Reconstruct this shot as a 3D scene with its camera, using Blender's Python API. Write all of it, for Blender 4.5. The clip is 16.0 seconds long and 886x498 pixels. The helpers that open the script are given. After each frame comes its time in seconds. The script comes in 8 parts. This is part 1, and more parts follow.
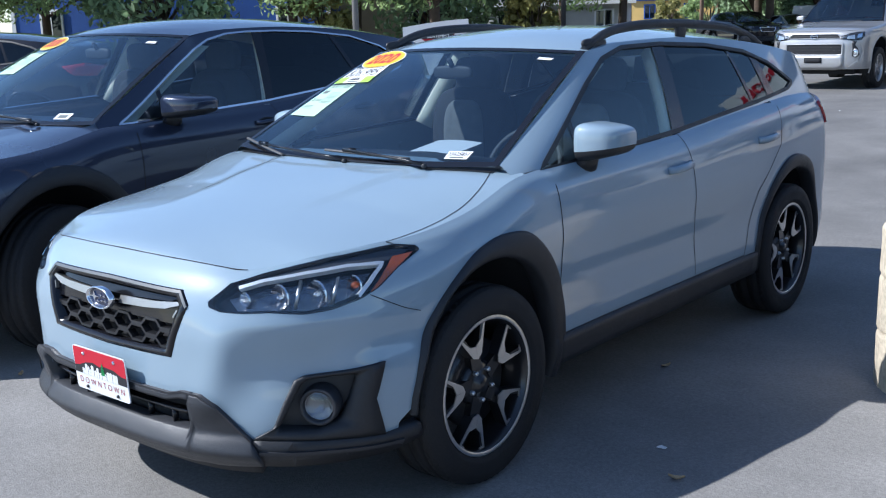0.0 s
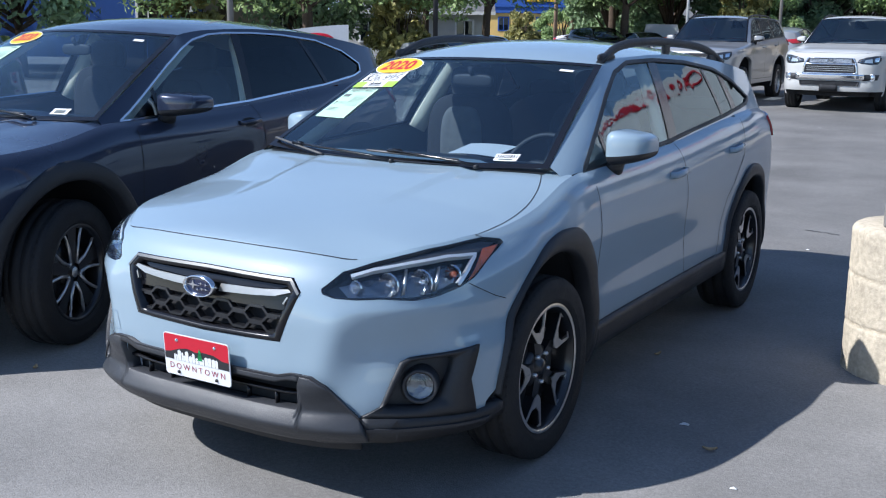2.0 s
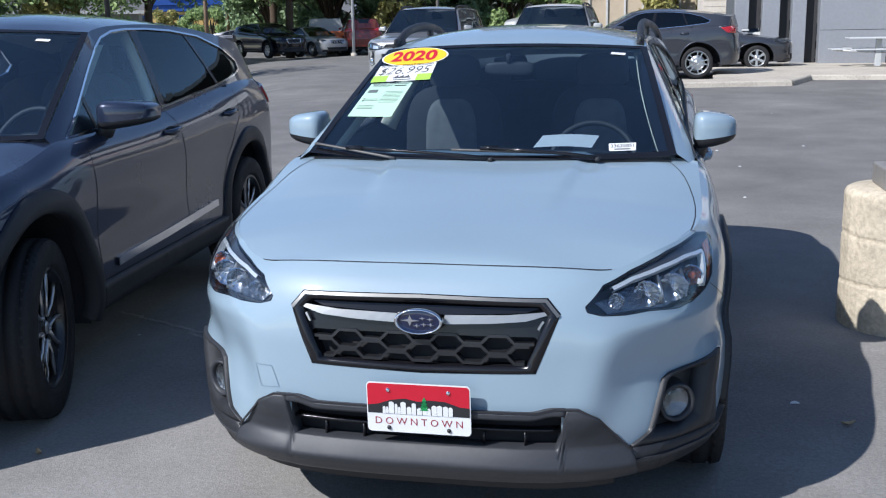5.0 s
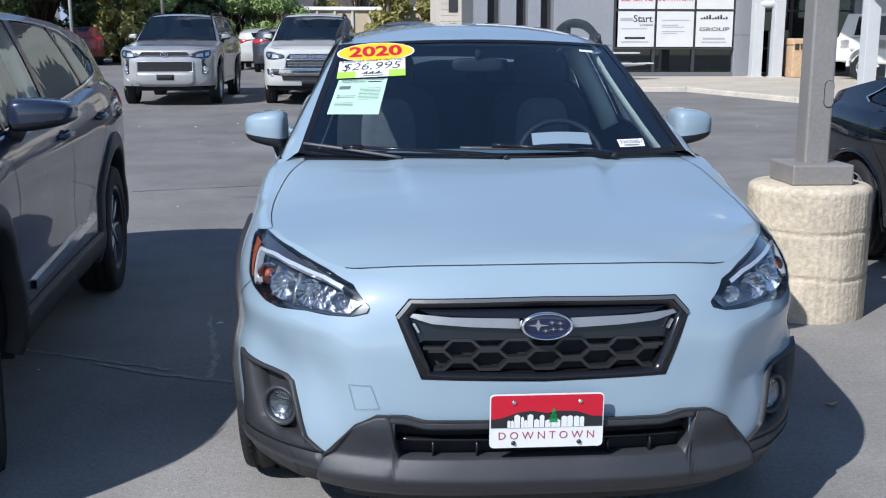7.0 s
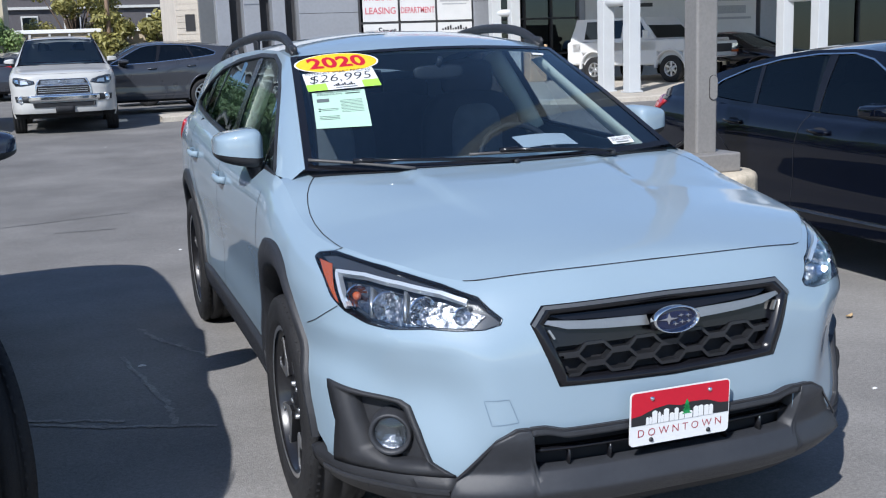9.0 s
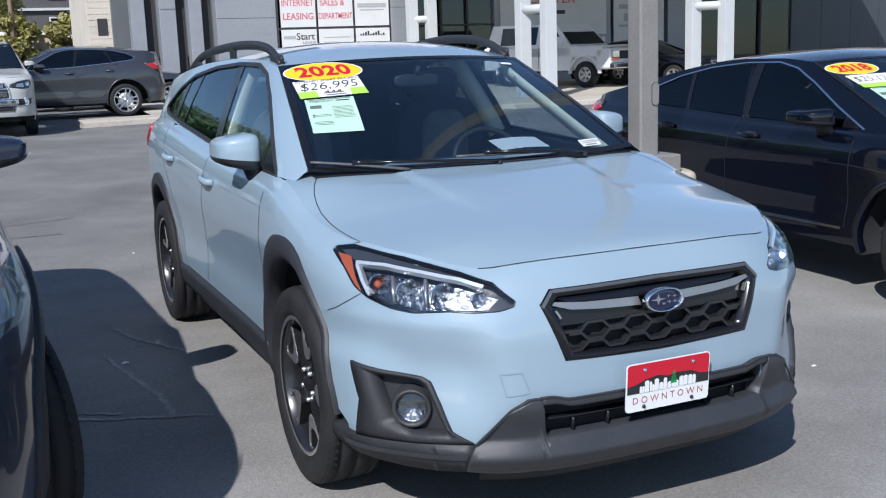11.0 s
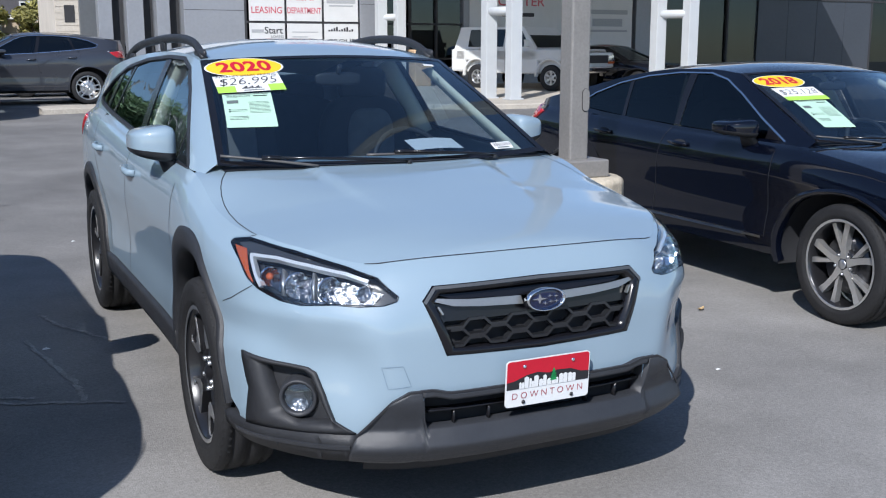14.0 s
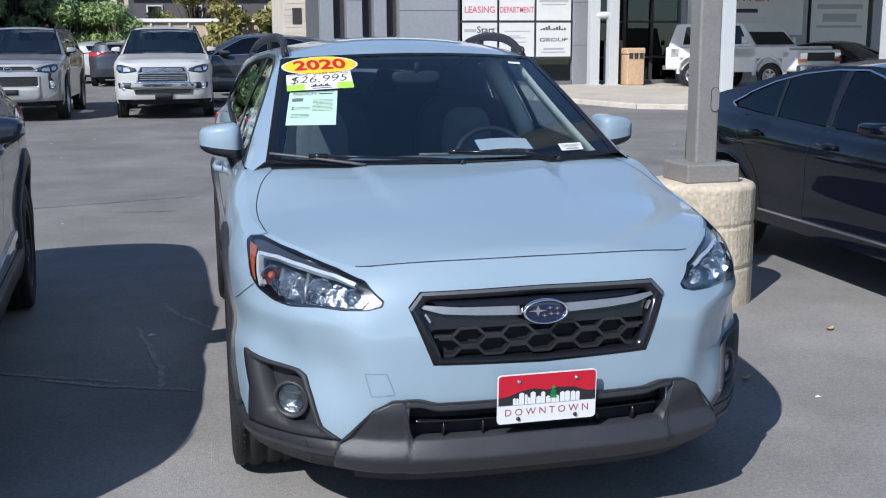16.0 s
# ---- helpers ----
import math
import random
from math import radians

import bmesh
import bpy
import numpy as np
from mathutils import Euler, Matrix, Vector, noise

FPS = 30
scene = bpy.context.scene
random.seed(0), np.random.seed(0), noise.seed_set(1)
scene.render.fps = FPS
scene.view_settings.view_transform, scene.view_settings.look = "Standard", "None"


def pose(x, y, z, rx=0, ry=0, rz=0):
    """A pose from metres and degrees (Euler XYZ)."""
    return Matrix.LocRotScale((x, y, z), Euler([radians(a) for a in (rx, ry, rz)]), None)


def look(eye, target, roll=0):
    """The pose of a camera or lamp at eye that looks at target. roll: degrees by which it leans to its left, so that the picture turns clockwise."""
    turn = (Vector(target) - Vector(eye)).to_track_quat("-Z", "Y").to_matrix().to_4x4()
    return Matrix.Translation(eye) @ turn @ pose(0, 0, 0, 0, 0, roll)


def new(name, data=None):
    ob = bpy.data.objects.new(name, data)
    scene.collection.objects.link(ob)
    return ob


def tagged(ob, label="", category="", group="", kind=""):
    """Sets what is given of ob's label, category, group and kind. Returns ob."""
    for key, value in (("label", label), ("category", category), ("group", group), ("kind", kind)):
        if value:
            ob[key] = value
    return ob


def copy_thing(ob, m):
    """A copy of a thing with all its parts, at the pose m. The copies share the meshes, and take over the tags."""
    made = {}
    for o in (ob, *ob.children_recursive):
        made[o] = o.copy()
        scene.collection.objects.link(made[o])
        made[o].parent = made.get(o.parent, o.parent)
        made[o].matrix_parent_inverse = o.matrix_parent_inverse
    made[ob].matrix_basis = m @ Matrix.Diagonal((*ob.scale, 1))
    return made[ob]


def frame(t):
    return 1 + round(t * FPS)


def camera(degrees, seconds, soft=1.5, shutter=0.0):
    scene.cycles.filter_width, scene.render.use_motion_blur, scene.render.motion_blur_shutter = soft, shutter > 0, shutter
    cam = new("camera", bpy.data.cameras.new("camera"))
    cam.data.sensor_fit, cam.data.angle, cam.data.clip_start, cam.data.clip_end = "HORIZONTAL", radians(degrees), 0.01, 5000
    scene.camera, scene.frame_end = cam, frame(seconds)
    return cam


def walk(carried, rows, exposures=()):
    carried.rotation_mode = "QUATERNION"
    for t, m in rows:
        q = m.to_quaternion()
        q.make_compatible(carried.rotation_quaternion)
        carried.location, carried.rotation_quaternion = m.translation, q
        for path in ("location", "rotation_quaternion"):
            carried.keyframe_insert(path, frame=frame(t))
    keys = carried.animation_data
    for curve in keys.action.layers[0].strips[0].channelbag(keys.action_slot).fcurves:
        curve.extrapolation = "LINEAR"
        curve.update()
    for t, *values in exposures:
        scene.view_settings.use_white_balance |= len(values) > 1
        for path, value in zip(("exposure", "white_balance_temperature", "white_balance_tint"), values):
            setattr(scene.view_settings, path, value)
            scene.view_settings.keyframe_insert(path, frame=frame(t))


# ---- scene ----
cam = camera(46.3, 16.0, 1.15)
PATH = [
    (0, (2.954, -1.796, 1.566), (1.698, -0.298, 1.146), -1.5),
    (0.5, (2.998, -1.958, 1.578), (1.786, -0.423, 1.16), -0.6),
    (1, (2.914, -2.144, 1.59), (1.753, -0.568, 1.177), 0.3),
    (1.5, (2.732, -2.377, 1.591), (1.636, -0.756, 1.181), 0.7),
    (2, (2.485, -2.5, 1.588), (1.466, -0.829, 1.178), 0.7),
    (2.5, (2.176, -2.662, 1.583), (1.252, -0.935, 1.175), 0.3),
    (3, (1.873, -2.814, 1.602), (1.052, -1.037, 1.189), -0.3),
    (3.5, (1.549, -2.777, 1.583), (0.836, -0.955, 1.171), -1.1),
    (3.7, (1.421, -2.77, 1.592), (0.75, -0.933, 1.176), -1.1),
    (5.8, (0.232, -2.761, 1.503), (0.007, -0.815, 1.099), -1.1),
    (6, (0.129, -2.799, 1.495), (-0.047, -0.848, 1.095), -1.1),
    (6.5, (-0.178, -2.717, 1.476), (-0.201, -0.757, 1.078), -0.4),
    (7, (-0.455, -2.615, 1.471), (-0.319, -0.66, 1.075), -0.0),
    (7.5, (-0.771, -2.577, 1.46), (-0.468, -0.639, 1.07), 0.0),
    (8, (-0.993, -2.482, 1.453), (-0.55, -0.57, 1.07), -0.8),
    (8.5, (-1.236, -2.354, 1.461), (-0.661, -0.478, 1.076), -1.3),
    (8.7, (-1.322, -2.312, 1.453), (-0.717, -0.444, 1.072), -1.7),
    (10.8, (-1.841, -2.526, 1.492), (-1.054, -0.725, 1.121), -2.1),
    (11, (-1.835, -2.508, 1.487), (-1.034, -0.714, 1.113), -2.0),
    (11.5, (-1.834, -2.499, 1.481), (-1.009, -0.719, 1.092), -1.6),
    (12, (-1.843, -2.486, 1.48), (-1.01, -0.714, 1.07), -1.2),
    (12.5, (-1.859, -2.474, 1.48), (-1.019, -0.708, 1.059), -0.8),
    (13, (-1.862, -2.462, 1.473), (-1.007, -0.703, 1.056), -0.5),
    (13.5, (-1.79, -2.542, 1.486), (-0.919, -0.787, 1.086), -0.1),
    (14, (-1.65, -2.7, 1.494), (-0.797, -0.931, 1.117), 0.0),
    (14.5, (-1.486, -2.729, 1.485), (-0.696, -0.927, 1.124), 0.0),
    (15, (-1.286, -2.701, 1.497), (-0.606, -0.854, 1.142), -0.2),
    (15.5, (-1.09, -2.767, 1.474), (-0.535, -0.88, 1.111), -0.3),
    (16, (-0.95, -2.803, 1.483), (-0.508, -0.89, 1.106), -0.4),
]
walk(cam, [(t, look(eye, target, roll)) for t, eye, target, roll in PATH], [(0, 0.80, 5850, 11), (3.5, 0.66, 6050, 12), (6, 0.55, 6100, 12), (16, 0.48, 6150, 12)])

# ---- world, sun ----
SUN = Vector((-0.79, -0.82, 1.0)).normalized()          # from the ground towards the sun
world = bpy.data.worlds.new("sky_world")
scene.world = world
world.use_nodes = True
wn = world.node_tree.nodes
sky = wn.new("ShaderNodeTexSky")
sky.sky_type, sky.sun_disc = "NISHITA", False
sky.sun_elevation = math.asin(SUN.z)
sky.sun_rotation = math.atan2(SUN.x, SUN.y)
sky.altitude, sky.air_density, sky.dust_density, sky.ozone_density = 1300, 1.0, 0.6, 2.2
wn["Background"].inputs[1].default_value = 0.108
world.node_tree.links.new(sky.outputs[0], wn["Background"].inputs[0])
sun = new("sun", bpy.data.lights.new("sun", "SUN"))
sun.data.energy, sun.data.angle, sun.data.color = 4.3, radians(0.53), (1.0, 0.97, 0.92)
sun.matrix_world = look((-30, -30, 35), (-30 - SUN.x, -30 - SUN.y, 35 - SUN.z))


# ---- materials ----
def mk(name, col, rough=0.5, metal=0.0, coat=0.0, var=0.12, scale=6.0, bump=0.0, bscale=60.0, spec=0.5, rvar=0.0, fine=None):
    """A procedural surface: two scales of colour variation, roughness variation and fine relief."""
    m = bpy.data.materials.new(name)
    m.use_nodes = True
    nt = m.node_tree
    b = nt.nodes["Principled BSDF"]
    b.inputs["Roughness"].default_value = rough
    b.inputs["Metallic"].default_value = metal
    b.inputs["Coat Weight"].default_value = coat
    b.inputs["Coat Roughness"].default_value = 0.03
    b.inputs["Specular IOR Level"].default_value = spec
    tc = nt.nodes.new("ShaderNodeTexCoord")
    n1 = nt.nodes.new("ShaderNodeTexNoise")
    n1.inputs["Scale"].default_value = scale
    n1.inputs["Detail"].default_value = 5
    n2 = nt.nodes.new("ShaderNodeTexNoise")
    n2.inputs["Scale"].default_value = fine or scale * 14
    n2.inputs["Detail"].default_value = 3
    for n in (n1, n2):
        nt.links.new(tc.outputs["Object"], n.inputs["Vector"])
    add = nt.nodes.new("ShaderNodeMath")
    add.operation = "ADD"
    nt.links.new(n1.outputs["Fac"], add.inputs[0])
    nt.links.new(n2.outputs["Fac"], add.inputs[1])
    ramp = nt.nodes.new("ShaderNodeMapRange")
    ramp.inputs[1].default_value, ramp.inputs[2].default_value = 0.7, 1.3
    ramp.inputs[3].default_value, ramp.inputs[4].default_value = 1 - var, 1 + var
    nt.links.new(add.outputs[0], ramp.inputs[0])
    mul = nt.nodes.new("ShaderNodeMix")
    mul.data_type, mul.blend_type = "RGBA", "MULTIPLY"
    mul.inputs[0].default_value = 1.0
    mul.inputs[6].default_value = (*col, 1)
    nt.links.new(ramp.outputs[0], mul.inputs[7])
    nt.links.new(mul.outputs[2], b.inputs["Base Color"])
    if rvar:
        rr = nt.nodes.new("ShaderNodeMapRange")
        rr.inputs[1].default_value, rr.inputs[2].default_value = 0.3, 0.7
        rr.inputs[3].default_value, rr.inputs[4].default_value = max(0.02, rough - rvar), min(1, rough + rvar)
        nt.links.new(n1.outputs["Fac"], rr.inputs[0])
        nt.links.new(rr.outputs[0], b.inputs["Roughness"])
    if bump:
        n3 = nt.nodes.new("ShaderNodeTexNoise")
        n3.inputs["Scale"].default_value = bscale
        n3.inputs["Detail"].default_value = 4
        nt.links.new(tc.outputs["Object"], n3.inputs["Vector"])
        bp = nt.nodes.new("ShaderNodeBump")
        bp.inputs["Strength"].default_value = bump
        bp.inputs["Distance"].default_value = 0.01
        nt.links.new(n3.outputs["Fac"], bp.inputs["Height"])
        nt.links.new(bp.outputs[0], b.inputs["Normal"])
    return m


def paint(name, col, metal=0.25, rough=0.32, flake=0.05, coat=1.0, spec=0.25):
    """Car lacquer: coloured base with fine metallic flake under a clear coat."""
    return mk(name, col, rough, metal, coat, flake, 2.0, 0.0, fine=900.0, rvar=0.04, spec=spec)


def glass(name, tint, gloss=1.0, ior=1.5):
    """A thin pane: it lets the view through with a tint and mirrors by Fresnel."""
    m = bpy.data.materials.new(name)
    m.use_nodes = True
    nt = m.node_tree
    nt.nodes.remove(nt.nodes["Principled BSDF"])
    out = nt.nodes["Material Output"]
    tr = nt.nodes.new("ShaderNodeBsdfTransparent")
    tr.inputs[0].default_value = (*tint, 1)
    gl = nt.nodes.new("ShaderNodeBsdfGlossy")
    gl.inputs["Roughness"].default_value = 0.015
    gl.inputs[0].default_value = (0.82 * gloss, 0.95 * gloss, 1.0 * gloss, 1)
    lw = nt.nodes.new("ShaderNodeLayerWeight")
    lw.inputs[0].default_value = 0.5
    pw = nt.nodes.new("ShaderNodeMath")
    pw.operation, pw.inputs[1].default_value = "POWER", 5.0
    nt.links.new(lw.outputs["Facing"], pw.inputs[0])
    f0 = ((ior - 1) / (ior + 1)) ** 2
    fr = nt.nodes.new("ShaderNodeMath")
    fr.operation, fr.inputs[1].default_value, fr.inputs[2].default_value = "MULTIPLY_ADD", 1 - f0, f0
    nt.links.new(pw.outputs[0], fr.inputs[0])
    mx = nt.nodes.new("ShaderNodeMixShader")
    nt.links.new(fr.outputs[0], mx.inputs[0])
    nt.links.new(tr.outputs[0], mx.inputs[1])
    nt.links.new(gl.outputs[0], mx.inputs[2])
    nt.links.new(mx.outputs[0], out.inputs[0])
    return m


M_BLUE = paint("paint_light_blue", (0.228, 0.304, 0.364), 0.0, 0.45, 0.05, 1.0, 0.3)
M_BLUE.node_tree.nodes["Principled BSDF"].inputs["Coat IOR"].default_value = 1.6
M_BLUE.node_tree.nodes["Principled BSDF"].inputs["Coat Roughness"].default_value = 0.05
M_NAVY = paint("paint_slate_blue", (0.020, 0.028, 0.054), 0.25, 0.3)
M_BLACKP = paint("paint_black", (0.0015, 0.0025, 0.007), 0.0, 0.4, 0.05, 1.0, 0.05)
M_SILVER = paint("paint_silver", (0.36, 0.36, 0.36), 0.45, 0.36)
M_WHITEP = paint("paint_white", (0.43, 0.43, 0.415), 0.0, 0.4, 0.03, 0.7)
M_GREYP = paint("paint_dark_grey", (0.045, 0.049, 0.060), 0.4, 0.3)
M_GREYL = paint("paint_mid_grey", (0.17, 0.18, 0.19), 0.4, 0.34)
M_REDP = paint("paint_red", (0.15, 0.02, 0.016), 0.1, 0.3)
M_ORANGEP = paint("paint_orange", (0.5, 0.12, 0.04), 0.05, 0.4)
M_CLAD = mk("grained_black_plastic", (0.020, 0.021, 0.024), 0.48, 0, 0, 0.15, 5, 0.15, 900, 0.4, 0.06)
# paler than the black plastic, to carry its surface reflection in the colour
M_CLADG = mk("sheen_grey_plastic", (0.029, 0.031, 0.036), 0.42, 0, 0, 0.12, 5, 0.15, 900, 0.4, 0.06)
# grey lifted above black rubber to stand for the sunlit sheen
M_WIPER = mk("sheen_grey_wiper_rubber", (0.075, 0.072, 0.07), 0.45, 0, 0, 0.15, 30)
M_PIANO = mk("gloss_black_plastic", (0.007, 0.007, 0.009), 0.2, 0, 0.15, 0.1, 5, spec=0.35)
M_GAP = mk("dark_gap", (0.010, 0.011, 0.014), 0.8, 0, 0, 0.1)
M_RUBBER = mk("tyre_rubber", (0.016, 0.016, 0.017), 0.7, 0, 0, 0.25, 9, 0.3, 300, 0.3, 0.1)
M_CHROME = mk("chrome", (0.75, 0.76, 0.78), 0.10, 1.0, 0, 0.03, 8)
M_SATIN = mk("satin_silver", (0.55, 0.56, 0.57), 0.32, 0.9, 0, 0.05, 8)
M_ALLOY = mk("machined_alloy", (0.62, 0.62, 0.62), 0.28, 0.9, 0, 0.06, 10, 0.05, 700)
M_ALLOYG = mk("grey_machined_alloy", (0.64, 0.64, 0.64), 0.30, 0.85, 0, 0.08, 10, 0.05, 700)
M_RIMBLK = mk("black_rim_paint", (0.014, 0.014, 0.016), 0.3, 0.2, 0.4, 0.15, 8)
M_WINDSHIELD = glass("windshield_glass", (0.66, 0.76, 0.83), 1.0, 2.1)
M_SIDEGLASS = glass("side_window_glass", (0.62, 0.70, 0.74), 1.0, 1.8)
M_DARKGLASS = glass("privacy_glass", (0.07, 0.08, 0.09), 1.0, 1.55)
M_LENS = glass("clear_lens", (0.93, 0.95, 0.96), 1.0, 1.62)
M_AMBER = mk("amber_reflector", (0.36, 0.070, 0.014), 0.15, 0, 0.6, 0.2, 60, 0.4, 250)
M_REDLENS = mk("red_lamp_lens", (0.35, 0.015, 0.02), 0.1, 0, 0.8, 0.15, 30)
M_REFL = mk("lamp_reflector", (0.72, 0.74, 0.78), 0.16, 1.0, 0, 0.1, 40, 0.08, 90)
M_SEAT = mk("grey_seat_cloth", (0.15, 0.15, 0.148), 0.9, 0, 0, 0.2, 20, 0.3, 500)
M_SEATD = mk("dark_seat_cloth", (0.03, 0.03, 0.033), 0.9, 0, 0, 0.2, 20, 0.3, 500)
M_DASH = mk("dark_dash_plastic", (0.016, 0.017, 0.019), 0.55, 0, 0, 0.15, 8, 0.2, 400)
M_LINER = mk("pale_cabin_lining", (0.78, 0.76, 0.60), 0.9, 0, 0, 0.06, 6, 0.1, 300)
M_WHITE = mk("white_paper", (0.62, 0.63, 0.63), 0.6, 0, 0, 0.03, 8)
M_MINT = mk("pale_mint_paper", (0.38, 0.56, 0.44), 0.6, 0, 0, 0.04, 8)
M_YELLOW = mk("yellow_vinyl", (0.74, 0.46, 0.015), 0.4, 0, 0, 0.04, 8)
M_RED = mk("red_print", (0.44, 0.006, 0.022), 0.45, 0, 0, 0.05, 8)
M_GREEN = mk("lime_print", (0.33, 0.62, 0.07), 0.5, 0, 0, 0.04, 8)
M_DKGREEN = mk("green_print", (0.01, 0.22, 0.06), 0.5, 0, 0, 0.04, 8)
M_INK = mk("black_ink", (0.015, 0.015, 0.018), 0.5, 0, 0, 0.05, 8)
M_GREYINK = mk("grey_ink", (0.10, 0.12, 0.12), 0.6, 0, 0, 0.05, 8)
M_BADGE = mk("badge_blue_enamel", (0.006, 0.012, 0.05), 0.12, 0.3, 1.0, 0.1, 20)


# ---- mesh helpers ----
def spl(*pts):
    """Smooth curve through a few (t, value) pairs, flat beyond its ends."""
    ts, vs = [p[0] for p in pts], [p[1] for p in pts]
    n = len(ts)
    sl = [(vs[i + 1] - vs[i]) / (ts[i + 1] - ts[i]) for i in range(n - 1)]
    tg = [sl[0]] + [0.0 if sl[i - 1] * sl[i] <= 0 else 2 * sl[i - 1] * sl[i] / (sl[i - 1] + sl[i]) for i in range(1, n - 1)] + [sl[-1]]

    def f(t):
        if t <= ts[0]:
            return vs[0]
        if t >= ts[-1]:
            return vs[-1]
        i = max(k for k in range(n - 1) if ts[k] <= t)
        h = ts[i + 1] - ts[i]
        s = (t - ts[i]) / h
        return ((1 + 2 * s) * (1 - s) ** 2 * vs[i] + s * (1 - s) ** 2 * h * tg[i]
                + s * s * (3 - 2 * s) * vs[i + 1] + s * s * (s - 1) * h * tg[i + 1])
    return f


def lin(*pts):
    ts, vs = [p[0] for p in pts], [p[1] for p in pts]
    return lambda t: float(np.interp(t, ts, vs))


def steps(a, b, n):
    return [a + (b - a) * i / n for i in range(n + 1)]


class Geo:
    """Vertices and faces that are gathered and then linked as one mesh."""

    def __init__(self):
        self.v, self.f, self.s = [], [], []

    def add(self, verts, faces, smooth=True):
        o = len(self.v)
        self.v += [tuple(p) for p in verts]
        self.f += [tuple(i + o for i in f) for f in faces]
        self.s += [smooth] * len(faces)
        return self

    def grid(self, rows, wrap_u=False, wrap_v=False, smooth=True):
        """rows: lists of points, all of one length."""
        n, m = len(rows), len(rows[0])
        vs = [p for r in rows for p in r]
        fs = []
        for i in range(n if wrap_u else n - 1):
            for j in range(m if wrap_v else m - 1):
                a, b = i * m + j, i * m + (j + 1) % m
                c, d = ((i + 1) % n) * m + (j + 1) % m, ((i + 1) % n) * m + j
                fs.append((a, b, c, d))
        return self.add(vs, fs, smooth)

    def box(self, x0, x1, y0, y1, z0, z1, b=0.0):
        bm = bmesh.new()
        bmesh.ops.create_cube(bm, size=1)
        for v in bm.verts:
            v.co = Vector(((x0 + x1) / 2 + v.co.x * (x1 - x0), (y0 + y1) / 2 + v.co.y * (y1 - y0), (z0 + z1) / 2 + v.co.z * (z1 - z0)))
        if b:
            bmesh.ops.bevel(bm, geom=bm.edges[:], offset=b, segments=2, affect="EDGES", profile=0.5)
        bm.verts.index_update()
        self.add([v.co.copy() for v in bm.verts], [[v.index for v in f.verts] for f in bm.faces], False)
        bm.free()
        return self

    def tube(self, pts, r, n=8, rz=None, caps=True):
        """A round or oval bar along a line of points; r may be a list."""
        rows = []
        pts = [Vector(p) for p in pts]
        for i, p in enumerate(pts):
            d = (pts[min(i + 1, len(pts) - 1)] - pts[max(i - 1, 0)]).normalized()
            up = Vector((0, 0, 1)) if abs(d.z) < 0.95 else Vector((1, 0, 0))
            a = d.cross(up).normalized()
            b = a.cross(d)
            rr = r[i] if isinstance(r, (list, tuple)) else r
            rb = rr if rz is None else (rz[i] if isinstance(rz, (list, tuple)) else rz)
            rows.append([p + a * rr * math.cos(t) + b * rb * math.sin(t) for t in [2 * math.pi * k / n for k in range(n)]])
        o = len(self.v)
        self.grid(rows, wrap_v=True)
        if caps:
            self.f += [tuple(o + k for k in range(n))[::-1], tuple(o + (len(pts) - 1) * n + k for k in range(n))]
            self.s += [False, False]
        return self

    def lathe(self, prof, n=32, axis="x", centre=(0, 0, 0), a0=0.0, a1=2 * math.pi):
        """prof: (along the axis, radius) pairs."""
        full = abs(a1 - a0 - 2 * math.pi) < 1e-6
        rows = []
        for k in range(n if full else n + 1):
            t = a0 + (a1 - a0) * k / n
            c, s = math.cos(t), math.sin(t)
            row = []
            for h, r in prof:
                p = {"x": (h, r * c, r * s), "y": (r * c, h, r * s), "z": (r * c, r * s, h)}[axis]
                row.append((p[0] + centre[0], p[1] + centre[1], p[2] + centre[2]))
            rows.append(row)
        return self.grid(rows, wrap_u=full)

    def prism(self, poly, to, y0, y1):
        """A flat polygon (a, b) pushed from depth y0 to y1; to(a, b, depth) gives the place."""
        n = len(poly)
        vs = [to(a, b, y0) for a, b in poly] + [to(a, b, y1) for a, b in poly]
        fs = [tuple(range(n))[::-1], tuple(range(n, 2 * n))] + [(i, (i + 1) % n, n + (i + 1) % n, n + i) for i in range(n)]
        return self.add(vs, fs, False)

    def mesh(self, name, mats):
        me = bpy.data.meshes.new(name)
        me.from_pydata(self.v, [], self.f)
        me.polygons.foreach_set("use_smooth", self.s)
        for m in mats:
            me.materials.append(m)
        bm = bmesh.new()
        bm.from_mesh(me)
        bmesh.ops.remove_doubles(bm, verts=bm.verts, dist=2e-5)
        bmesh.ops.recalc_face_normals(bm, faces=bm.faces)
        bm.to_mesh(me)
        bm.free()
        return me


def part(name, geo, material, parent=None, label="", morph=None):
    """Links geometry as one mesh object, under a thing or a part of one."""
    if morph:
        geo.v = [morph(p) for p in geo.v]
    ob = new(name, geo.mesh(name, [material]))
    if parent is not None:
        ob.parent = parent
    if label:
        ob["label"] = label
    return ob


def thing(name, m, label, category, group=""):
    ob = new(name)
    ob.empty_display_size = 0.2
    ob.matrix_world = m
    return tagged(ob, label, category, group)


